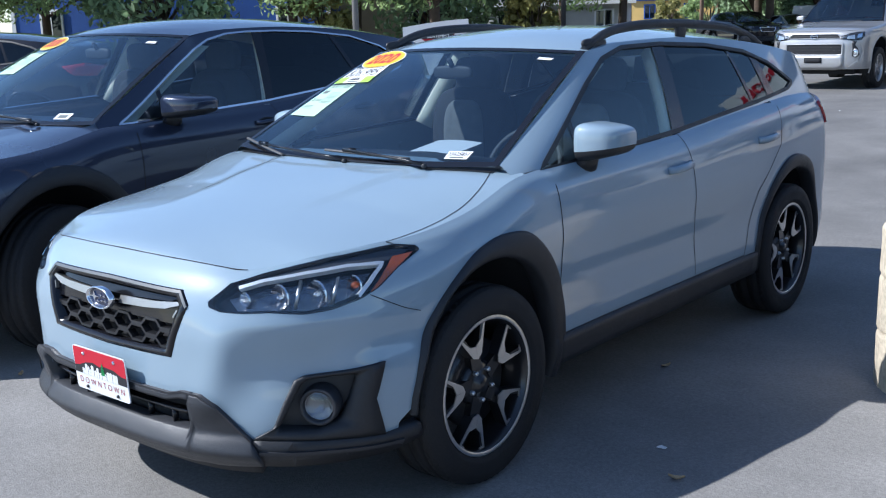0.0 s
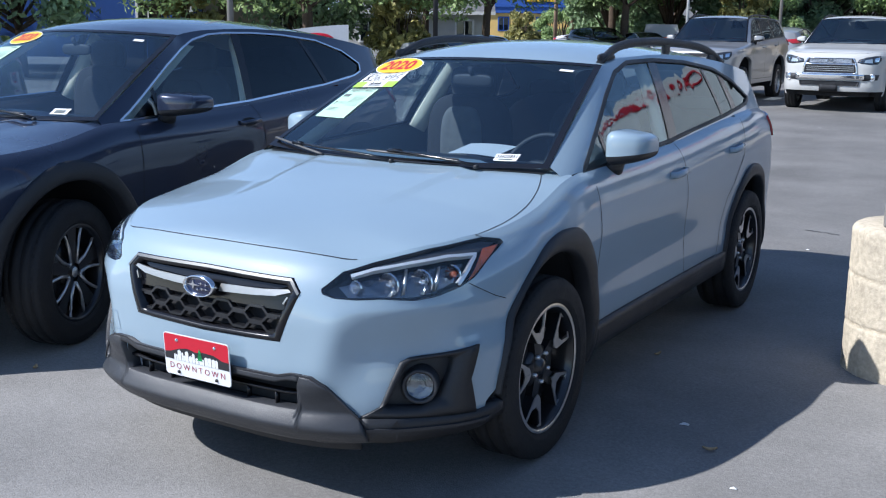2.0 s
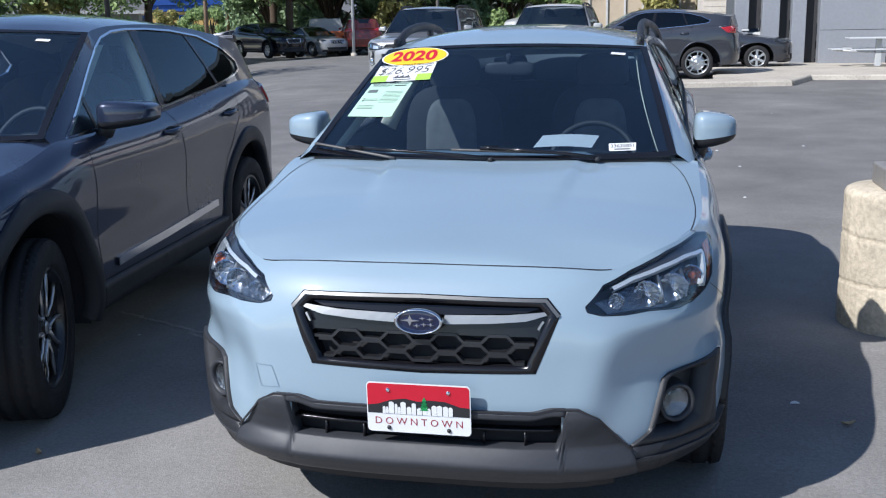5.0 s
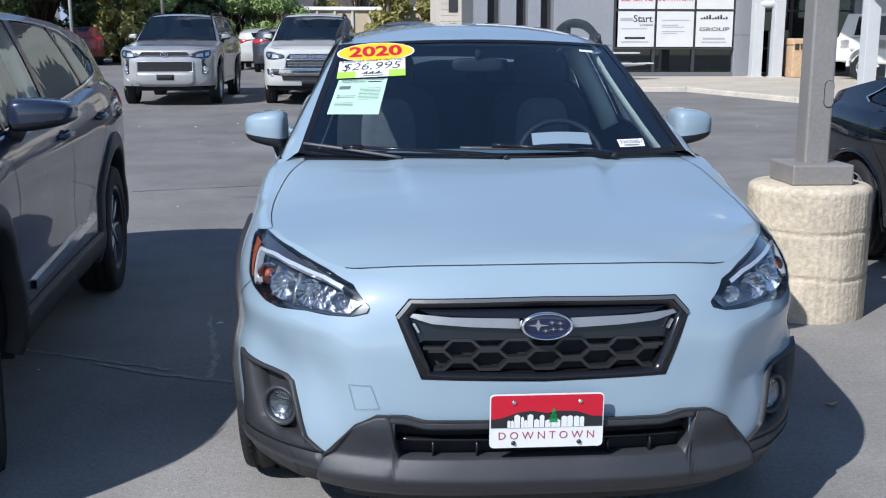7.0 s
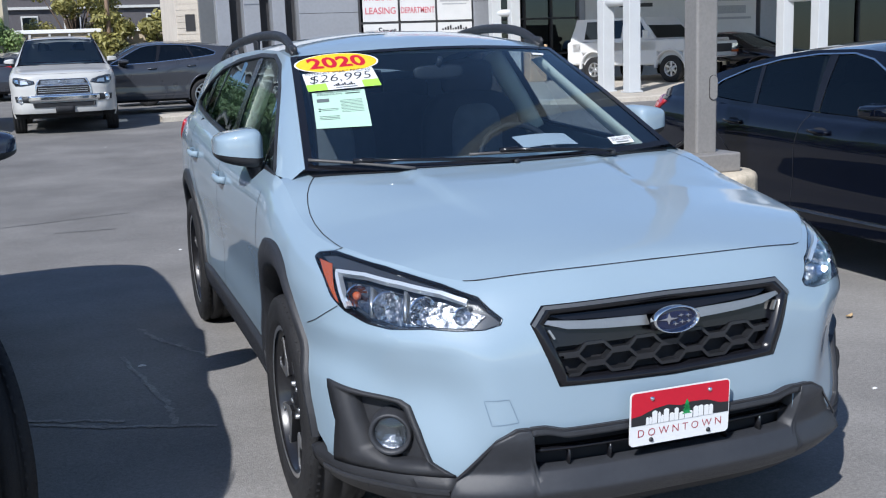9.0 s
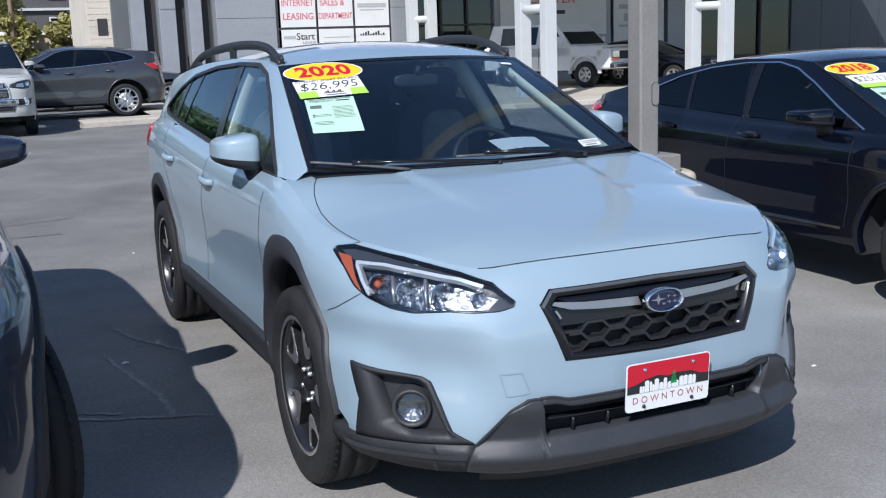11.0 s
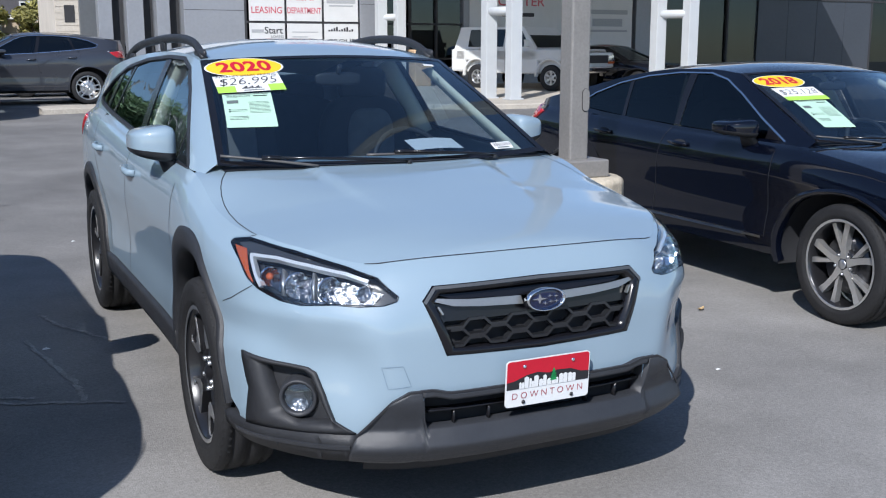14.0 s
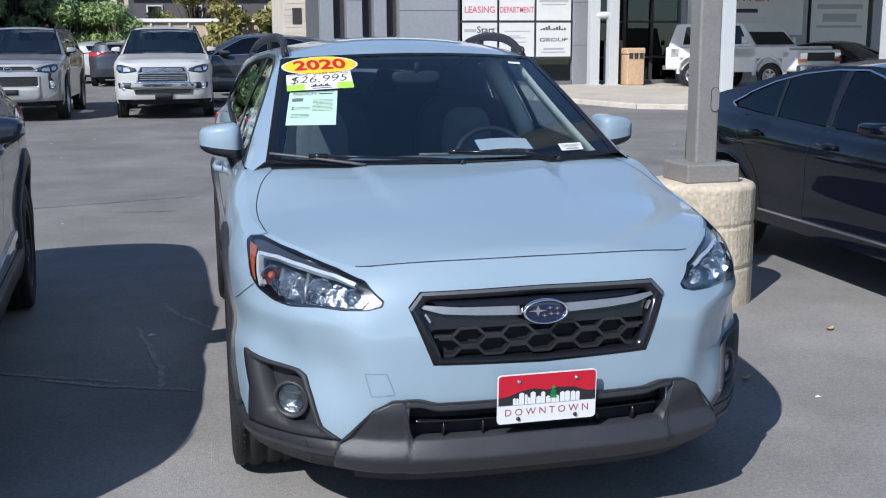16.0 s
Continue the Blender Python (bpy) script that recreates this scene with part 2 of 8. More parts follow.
def text_geo(words, size, align="CENTER", squash=1.0, shear=0.0, bold=0.0):
    """Flat letters in the x-y plane of the built-in font, as triangles."""
    cu = bpy.data.curves.new("letters", "FONT")
    cu.body, cu.size, cu.align_x, cu.align_y, cu.shear, cu.offset = words, size, align, "CENTER", shear, bold
    cu.resolution_u = 3
    ob = bpy.data.objects.new("letters", cu)
    scene.collection.objects.link(ob)
    bpy.context.view_layer.update()
    me = ob.evaluated_get(bpy.context.evaluated_depsgraph_get()).to_mesh()
    vs, fs = [(v.co.x * squash, v.co.y) for v in me.vertices], [tuple(p.vertices) for p in me.polygons]
    bpy.data.objects.remove(ob)
    bpy.data.curves.remove(cu)
    return vs, fs


def inside(p, poly):
    x, y = p
    r = False
    for i in range(len(poly)):
        (x0, y0), (x1, y1) = poly[i - 1], poly[i]
        if (y0 > y) != (y1 > y) and x < (x1 - x0) * (y - y0) / (y1 - y0) + x0:
            r = not r
    return r


def nearest(p, poly):
    best, bd = p, 1e9
    for i in range(len(poly)):
        a, b = np.array(poly[i - 1]), np.array(poly[i])
        d = b - a
        t = min(1, max(0, float(np.dot(np.array(p) - a, d) / max(1e-12, np.dot(d, d)))))
        q = a + d * t
        e = math.hypot(q[0] - p[0], q[1] - p[1])
        if e < bd:
            best, bd = (float(q[0]), float(q[1])), e
    return best, bd


def soft(t):
    t = min(1.0, max(0.0, t))
    return t * t * (3 - 2 * t)


# ---- car bodies: one parametric shape, varied by its curves ----
class Shape:
    """Nose at y = 0, tail towards +y, wheels on z = 0. Curves give the body's lines in metres."""
    Lf, nf, mf, Lr, nr, mr = 0.75, 3.6, 2.0, 0.40, 3.2, 2.0
    wheels, radius, track = (0.90, 3.565), 0.35, 0.885
    W = staticmethod(spl((0.0, 0.880), (0.9, 0.882), (1.8, 0.872), (2.8, 0.876), (3.6, 0.882), (4.4, 0.86)))
    low = staticmethod(spl((0.22, 0.05), (0.36, 0.016), (0.46, 0.014), (0.58, 0.020), (0.70, 0.010), (0.80, 0.0), (1.2, 0.0)))
    curl = staticmethod(spl((0.0, 0.082), (0.025, 0.052), (0.07, 0.026), (0.13, 0.009), (0.22, 0.0)))
    nose = staticmethod(spl((0.22, 0.05), (0.28, 0.012), (0.36, 0.0), (0.46, 0.0), (0.56, 0.0), (0.64, 0.0), (0.72, 0.01), (0.78, 0.03), (0.83, 0.06), (0.865, 0.095), (0.88, 0.112)))
    tail = staticmethod(spl((0.25, 4.38), (0.45, 4.45), (0.62, 4.465), (0.75, 4.43), (0.95, 4.40), (1.15, 4.34)))
    ztop = staticmethod(spl((0.0, 0.876), (0.1, 0.874), (0.17, 0.857), (0.215, 0.862), (0.33, 0.888), (0.47, 0.901), (0.6, 0.909), (0.9, 0.950), (1.2, 1.030), (1.31, 1.040), (1.8, 1.048), (2.42, 1.07), (3.28, 1.135), (3.75, 1.16), (4.1, 1.15), (4.4, 1.10)))
    zbot = staticmethod(spl((0.0, 0.25), (0.6, 0.25), (1.4, 0.30), (3.1, 0.30), (4.0, 0.30), (4.4, 0.32)))
    zr = staticmethod(spl((1.85, 1.428), (1.99, 1.448), (2.3, 1.478), (2.7, 1.487), (3.2, 1.468), (3.6, 1.43), (4.0, 1.37), (4.15, 1.34)))
    crown = staticmethod(spl((1.85, 0.042), (2.1, 0.060), (2.5, 0.068), (3.2, 0.065), (3.8, 0.055), (4.15, 0.045)))
    hcrown = staticmethod(spl((0.0, 0.0), (0.105, 0.0), (0.12, 0.018), (0.17, 0.043), (0.215, 0.046), (0.33, 0.047), (0.47, 0.052), (0.6, 0.058), (0.9, 0.050), (1.1, 0.036), (1.25, 0.032)))
    ws = (0.72, 1.115, 0.075, 1.045, 0.02, 0.587, 1.865, 0.125, 1.470, 0.022)    # base half width, y, sweep, z, rise; the same for the top
    lean = (0.40, 0.25)
    y_end = 4.18
    hood_end = 1.25
    rear_rake = 0.45
    flare = 0.014
    dlo = [(1.34, 1.032), (1.62, 1.182), (1.88, 1.322), (2.08, 1.415), (2.27, 1.456), (2.6, 1.462), (3.0, 1.445), (3.36, 1.402), (3.58, 1.335), (3.79, 1.225), (3.70, 1.195), (3.28, 1.152), (2.42, 1.082), (1.8, 1.052)]
    panes = [("side_window", [(1.66, 1.055), (1.66, 1.205), (1.88, 1.322), (2.08, 1.415), (2.27, 1.452), (2.53, 1.458), (2.40, 1.085), (1.8, 1.056)], 0),
             ("quarter_glass", [(1.36, 1.036), (1.64, 1.19), (1.64, 1.05)], 0),
             ("side_window", [(2.52, 1.094), (2.63, 1.458), (3.0, 1.442), (3.18, 1.425), (3.24, 1.15)], 1),
             ("quarter_glass", [(3.27, 1.155), (3.21, 1.42), (3.36, 1.398), (3.40, 1.39), (3.44, 1.175)], 1),
             ("quarter_glass", [(3.52, 1.185), (3.47, 1.365), (3.58, 1.33), (3.77, 1.222), (3.70, 1.2)], 1)]
    arch = (0.415, 0.50)
    arch_in = arch_out = None
    arch_span = ((-12, 192), (-12, 192))
    trim_end = None
    scoop = 0.0

    def hw(self, y, z, zt):
        f = sum(math.exp(-((y - c) / 0.36) ** 2) for c in self.wheels) * math.exp(-((z - 0.62) / 0.26) ** 2)
        return self.W(y) - self.low(z) - self.curl(max(0.0, zt - z)) + self.flare * f

    def lead(self, k):
        """Where the body's top edge lies, k metres behind the foremost line."""
        return self.nose(0.86) + (self.nose(0.88) - self.nose(0.86)) * soft((k - 0.02) / 0.14) + k

    def FT(self, th, z):
        s, c = max(0.0, math.sin(radians(th))), max(0.0, math.cos(radians(th)))
        k = self.Lf * (1 - c ** (2 / self.mf))
        zt = self.ztop(self.lead(k))
        p = Vector((self.hw(self.nose(z) + self.Lf, z, zt) * s ** (2 / self.nf), self.nose(z) + k, z))
        if self.scoop:
            a, b = max(0.4, th - 0.4), min(89.6, th + 0.4)
            dx = math.sin(radians(b)) ** (2 / self.nf) - math.sin(radians(a)) ** (2 / self.nf)
            dy = self.Lf / 0.87 * (math.cos(radians(a)) ** (2 / self.mf) - math.cos(radians(b)) ** (2 / self.mf))
            p += Vector((dy, -dx, 0)).normalized() * self.sculpt(th, z)
        return p

    def sculpt(self, th, z):
        """The bumper's corner: a shoulder under the lamp, a hollow below it and an upright crease beside the grille."""
        tc = 18.5 + 22 * (z - 0.464)
        hollow = soft((0.715 - z) / 0.15) * (1 - soft((0.56 - z) / 0.18)) * soft((th - tc) / 13) * (1 - soft((th - 44) / 18))
        ridge = math.exp(-((th - tc) / 5) ** 2) * soft((0.72 - z) / 0.06) * soft((z - 0.38) / 0.08)
        shelf = math.exp(-((z - 0.705) / 0.026) ** 2) * soft((th - 14) / 10) * (1 - soft((th - 60) / 16))
        flare = soft((th - 46) / 20) * soft((0.64 - z) / 0.10) * (1 - soft((th - 74) / 14))
        return self.scoop * (0.32 * ridge + 0.2 * shelf + 0.75 * flare - 0.72 * hollow)

    def RT(self, ph, z):
        s, c = max(0.0, math.sin(radians(ph))), max(0.0, math.cos(radians(ph)))
        y = self.tail(z) - self.Lr * (1 - c ** (2 / self.mr))
        return Vector((self.hw(self.tail(z) - self.Lr, z, self.ztop(y)) * s ** (2 / self.nr), y, z))

    def SD(self, y, z):
        q = (self.nose(z) + self.Lf - y) / self.Lf
        if q > 0:
            return self.FT(math.degrees(math.acos(min(1, q ** (self.mf / 2)))), z)
        q = (y - self.tail(z) + self.Lr) / self.Lr
        if q > 0:
            return self.RT(math.degrees(math.acos(min(1, q ** (self.mr / 2)))), z)
        return Vector((self.hw(y, z, self.ztop(y)), y, z))

    def th_of(self, x, z):
        th = 30.0
        for _ in range(3):
            zt = self.ztop(self.nose(0.86) + self.Lf * (1 - math.cos(radians(th)) ** (2 / self.mf)))
            th = math.degrees(math.asin(min(1, (abs(x) / self.hw(self.nose(z) + self.Lf, z, zt)) ** (self.nf / 2))))
        return th

    def FX(self, x, z):
        p = self.FT(self.th_of(x, z), z)
        return Vector((math.copysign(p.x, x), p.y, z))

    def WS(self, u, w):
        bx, by, bs, bz, br, tx, ty, ts, tz, td = self.ws
        p0, p1 = Vector((bx * u, by + bs * u * u, bz + br * u * u)), Vector((tx * u, ty + ts * u * u, tz - td * u * u))
        return p0.lerp(p1, w) + Vector((0, -0.45, 0.89)) * 0.022 * math.sin(math.pi * min(1, max(0, w))) * (1 - 0.6 * u * u)

    def roofline(self, y):
        a, b = self.WS(1, 0), self.WS(1, 1)
        if y >= b.y:
            return self.zr(y)
        return a.z + (b.z - a.z) * (y - a.y) / (b.y - a.y)

    def GS(self, y, z):
        """The glasshouse's side above the belt."""
        def raw(zz):
            d = zz - self.ztop(y)
            return self.SD(y, self.ztop(y)).x - self.lean[0] * d - self.lean[1] * d * abs(d)
        a, b = self.WS(1, 0), self.WS(1, 1)
        zt = self.roofline(y)
        if y < b.y:
            xw = a.x + (b.x - a.x) * (y - a.y) / (b.y - a.y)
            gap = raw(zt) - xw
        else:
            gap = max(0.0, (raw(zt) - b.x)) * max(0, 1 - (y - b.y) / 0.35)
        k = min(1, max(0, (z - zt + 0.11) / 0.11))
        return Vector((raw(z) - gap * k * k, y, z))

    def roof(self, u, y):
        e = self.GS(y, self.zr(y)) if y >= self.WS(1, 1).y else Vector((self.WS(1, 1).x + 0.02 * (self.WS(1, 1).y - y), y, self.zr(y)))
        return Vector((e.x * u, y, e.z + self.crown(y) * (1 - abs(u) ** 2.3)))

    def hood(self, x, y):
        t = self.SDtop(y)
        u = min(1, abs(x) / max(1e-3, t.x))
        b = 1 - u ** (2.4 + 5.0 * min(1, max(0, (y - 0.75) / 0.4)))
        xc = 0.29 + 0.12 * max(0, y - 0.4)
        crease = 0.011 * soft((xc + 0.018 - abs(x)) / 0.036) * soft((y - 0.42) / 0.55) * (1 - u ** 4)
        return Vector((x, y, t.z + self.hcrown(y) * b + crease))

    def SDtop(self, y):
        """The hood's edge at y: the top of the wings and of the nose."""
        z = 0.87
        p = Vector((0, 0, 0))
        for _ in range(4):
            z = self.ztop(y)
            p = self.SD(y, z)
        return p


def off(fn, u, v, d, eu=2e-3, ev=2e-3):
    """The point of a surface, moved out along its normal by d."""
    p = fn(u, v)
    if d == 0:
        return p
    n = (fn(u + eu, v) - fn(u - eu, v)).cross(fn(u, v + ev) - fn(u, v - ev))
    if n.length < 1e-12:
        return p
    n.normalize()
    if n.dot(p - Vector((0, 2.2, 0.6))) < 0:
        n = -n
    return p + n * d


def patch(fn, top, bot, u0, u1, nu, nv, d=0.002, thick=0.0, mirror=1, bulge=0.0, eu=2e-3, prof=None):
    """A panel on a surface, between a lower and an upper line over u, d proud of it, with its edges turned in."""
    g = Geo()
    rows = []
    for u in steps(u0, u1, nu):
        a, b = bot(u), top(u)
        e = max(0.0, math.sin(math.pi * (u - u0) / (u1 - u0))) ** 0.5
        row = []
        for k, v in enumerate(steps(a, max(a + 1e-4, b), nv)):
            row.append(off(fn, u, v, (prof(u, v) if prof else d) + bulge * e * max(0.0, math.sin(math.pi * k / nv)) ** 0.5, eu))
        if thick:
            row = [off(fn, u, a, d - thick, eu)] + row + [off(fn, u, max(a + 1e-4, b), d - thick, eu)]
        rows.append(row)
    if thick:
        vs = steps(bot(u0), max(bot(u0) + 1e-4, top(u0)), nv)
        lo = [off(fn, u0, v, d - thick, eu) for v in [vs[0]] + vs + [vs[-1]]]
        vs = steps(bot(u1), max(bot(u1) + 1e-4, top(u1)), nv)
        hi = [off(fn, u1, v, d - thick, eu) for v in [vs[0]] + vs + [vs[-1]]]
        rows = [lo] + rows + [hi]
    g.grid([[(p.x * mirror, p.y, p.z) for p in r] for r in rows])
    return g


def fill(fn, poly, d=0.002, step=0.03, mirror=1, eu=2e-3, thick=0.0):
    """A polygon of (u, v) laid on a surface."""
    bm = bmesh.new()
    loop = []
    for i in range(len(poly)):
        a, b = poly[i], poly[(i + 1) % len(poly)]
        n = max(1, int(math.hypot(b[0] - a[0], b[1] - a[1]) / step))
        for k in range(n):
            loop.append((a[0] + (b[0] - a[0]) * k / n, a[1] + (b[1] - a[1]) * k / n))
    f = bm.faces.new([bm.verts.new((u, v, 0)) for u, v in loop])
    bmesh.ops.triangulate(bm, faces=[f])
    lo = [min(p[k] for p in loop) for k in (0, 1)]
    hi = [max(p[k] for p in loop) for k in (0, 1)]
    for k in (0, 1):
        n = int((hi[k] - lo[k]) / (step * 1.6))
        for i in range(1, n + 1):
            co = [0, 0, 0]
            co[k] = lo[k] + (hi[k] - lo[k]) * i / (n + 1)
            no = [0, 0, 0]
            no[k] = 1
            bmesh.ops.bisect_plane(bm, geom=bm.verts[:] + bm.edges[:] + bm.faces[:], plane_co=co, plane_no=no)
    if thick:
        r = bmesh.ops.extrude_edge_only(bm, edges=[e for e in bm.edges if e.is_boundary])
        for v in r["geom"]:
            if isinstance(v, bmesh.types.BMVert):
                v.co.z = -thick
    bm.verts.index_update()
    g = Geo()
    vs = []
    for v in bm.verts:
        p = off(fn, v.co.x, v.co.y, d + v.co.z, eu)
        vs.append((p.x * mirror, p.y, p.z))
    g.add(vs, [[v.index for v in f.verts] for f in bm.faces])
    bm.free()
    return g


def strip(fn, line, width, d=0.0015, mirror=1, n=10, closed=False, thick=0.0, eu=2e-3):
    """A thin band along a line of (u, v) on a surface: a panel gap, a seal, a trim."""
    pts = []
    m = len(line)
    for i in range(m if closed else m - 1):
        a, b = line[i], line[(i + 1) % m]
        pts += [(a[0] + (b[0] - a[0]) * k / n, a[1] + (b[1] - a[1]) * k / n) for k in range(n)]
    if not closed:
        pts.append(line[-1])
    rows = []
    q = [off(fn, u, v, d, eu) for u, v in pts]
    base = [off(fn, u, v, d - 0.02, eu) for u, v in pts]
    for i, p in enumerate(q):
        a, b = (q[i - 1], q[(i + 1) % len(q)]) if closed else (q[max(0, i - 1)], q[min(len(q) - 1, i + 1)])
        nn = (p - base[i]).normalized()
        s = (b - a).normalized().cross(nn) * width / 2
        row = [p - s, p + s]
        if thick:
            row = [p - s - nn * thick, p - s, p + s, p + s - nn * thick]
        rows.append([(w.x * mirror, w.y, w.z) for w in row])
    return Geo().grid(rows, wrap_u=closed, smooth=not thick)


def body_shell(s, mirror, holes, nf=40, ns=60, nr=14, nz=24):
    """The painted lower body from nose to tail: one half. holes: (kind, polygon, panel) with kind 'y', 'th' or 'x';
    a hole with a panel name is not open: its faces come back as a mesh of that name."""
    cols = [("f", 90.0 * k / nf) for k in range(nf)] + [("s", k / ns) for k in range(ns + 1)] + [("r", 90.0 - 90.0 * k / nr) for k in range(1, nr + 1)]
    rows = []
    info = []
    for kind, a in cols:
        row, inf = [], []
        if kind == "f":
            yn = s.lead(s.Lf * (1 - math.cos(radians(a)) ** (2 / s.mf)))
        elif kind == "s":
            yn = s.lead(s.Lf) + (s.tail(0.9) - s.Lr - s.lead(s.Lf)) * a
        else:
            yn = s.tail(0.9) - s.Lr * (1 - math.cos(radians(a)) ** (2 / s.mr))
        zt, zb = s.ztop(yn), s.zbot(yn)
        for k in range(nz + 1):
            v = 1 - (1 - k / nz) ** 1.35
            z = zb + (zt - zb) * v
            if kind == "f":
                p = s.FT(a, z)
            elif kind == "s":
                y0, y1 = s.nose(z) + s.Lf, s.tail(z) - s.Lr
                y = y0 + (y1 - y0) * a + 1e-6
                p = s.SD(y + (yn - y) * v ** 3, z)
            else:
                p = s.RT(a, z)
            row.append(p)
            th = a if kind == "f" else 999.0
            inf.append({"y": (p.y, z), "th": (th, z), "x": (p.x if kind == "f" else 99.0, z)})
        rows.append(row)
        info.append(inf)
    n, m = len(rows), len(rows[0])
    drop = set()
    fns = {"y": s.SD, "th": s.FT, "x": s.FX}
    scale = {"y": (1, 1), "th": (1 / 75.0, 1), "x": (1, 1)}
    panels = {}
    for kind, poly, name in holes:
        mine = set()
        for i in range(n - 1):
            for j in range(m - 1):
                c = [info[i][j][kind], info[i + 1][j][kind], info[i + 1][j + 1][kind], info[i][j + 1][kind]]
                if (i, j) not in drop and inside((sum(q[0] for q in c) / 4, sum(q[1] for q in c) / 4), poly):
                    mine.add((i, j))
        k0, k1 = scale[kind]
        sp = [(q[0] * k0, q[1] * k1) for q in poly]
        touched = {}
        for i, j in mine:
            for a, b in ((i, j), (i + 1, j), (i + 1, j + 1), (i, j + 1)):
                around = [(a - 1, b - 1), (a, b - 1), (a - 1, b), (a, b)]
                if any(q not in mine for q in around):
                    touched[(a, b)] = 1
        for i, j in touched:
            q = info[i][j][kind]
            (a, b), dist = nearest((q[0] * k0, q[1] * k1), sp)
            if dist < 0.06:
                rows[i][j] = fns[kind](a / k0, b / k1)
        drop |= mine
        if name:
            panels.setdefault(name, []).append(mine)
    vs = [(p.x * mirror, p.y, p.z) for r in rows for p in r]
    fs = [(i * m + j, (i + 1) * m + j, (i + 1) * m + j + 1, i * m + j + 1) for i in range(n - 1) for j in range(m - 1) if (i, j) not in drop]
    out = []
    for name, sets in panels.items():
        for mine in sets:
            g = Geo()
            used = sorted({q for i, j in mine for q in (i * m + j, (i + 1) * m + j, (i + 1) * m + j + 1, i * m + j + 1)})
            at = {q: k for k, q in enumerate(used)}
            g.add([vs[q] for q in used], [tuple(at[q] for q in (i * m + j, (i + 1) * m + j, (i + 1) * m + j + 1, i * m + j + 1)) for i, j in sorted(mine)])
            out.append((name, g))
    return Geo().add(vs, fs), out


def hood_geo(s, y1, n=34, m=72, y0=None):
    a = s.nose(0.874) + 0.0005 if y0 is None else y0
    rows = []
    for k in range(n + 1):
        y = a + (y1 - a) * (k / n) ** 1.6
        t = s.SDtop(y)
        rows.append([s.hood(t.x * (2 * j / m - 1), y) for j in range(m + 1)])
    return Geo().grid(rows)


def upper_geo(s, mirror, holes, ny=64, nz=16):
    a = s.WS(1, 0)
    rows, info = [], []
    for y in steps(a.y + 0.01, s.y_end, ny):
        zb, zt = s.ztop(y), s.roofline(y)
        r = []
        i = []
        for z in steps(zb, max(zb + 0.002, zt), nz):
            r.append(s.GS(y, z))
            i.append((y, z))
        rows.append(r)
        info.append(i)
    n, m = len(rows), nz + 1
    drop = set()
    for i in range(n - 1):
        for j in range(nz):
            c = [info[i][j], info[i + 1][j], info[i + 1][j + 1], info[i][j + 1]]
            if inside((sum(q[0] for q in c) / 4, sum(q[1] for q in c) / 4), holes):
                drop.add((i, j))
    for i, j in list(drop):
        for a, b in ((i, j), (i + 1, j), (i + 1, j + 1), (i, j + 1)):
            if any(q not in drop for q in ((a - 1, b - 1), (a, b - 1), (a - 1, b), (a, b))):
                q, dist = nearest(info[a][b], holes)
                if dist < 0.05:
                    rows[a][b] = s.GS(*q)
    vs = [(p.x * mirror, p.y, p.z) for r in rows for p in r]
    fs = [(i * m + j, (i + 1) * m + j, (i + 1) * m + j + 1, i * m + j + 1) for i in range(n - 1) for j in range(nz) if (i, j) not in drop]
    return Geo().add(vs, fs)


def arch_r(s, k, t):
    """The wheel opening's radius at an angle in degrees, 0 towards the tail, 90 up."""
    return (s.arch_in[k](t) if s.arch_in and -20 <= t else s.arch[0]) + 0.012


def arch_geo(s, k, mirror, inner, outer, d=0.014, a0=-12, a1=192, flat=0.0, thick=0.05):
    """The plastic lip round a wheel opening."""
    cy, cz = s.wheels[k], s.radius
    rows = []
    a0, a1 = s.arch_span[k]
    for t in steps(a0, a1, 46):
        c, sn = math.cos(radians(t)), math.sin(radians(t))
        ro = outer + flat * (math.cos(radians(4 * (t - 90))) * 0.5 - 0.5)
        if s.arch_in:
            inner, ro = s.arch_in[k](t), max(s.arch_in[k](t) + 0.016, s.arch_out[k](t))
        row = []
        for r, e in ((inner, -thick), (inner, d - 0.004), (inner + 0.012, d + 0.004), (0.5 * inner + 0.5 * ro, d + 0.006), (ro - 0.010, d), (ro, d - 0.004), (ro, -0.01)):
            z = max(0.20, cz + r * sn)
            p = off(s.SD, cy + r * c, z, e)
            row.append((p.x * mirror, p.y, p.z))
        rows.append(row)
    return Geo().grid(rows)


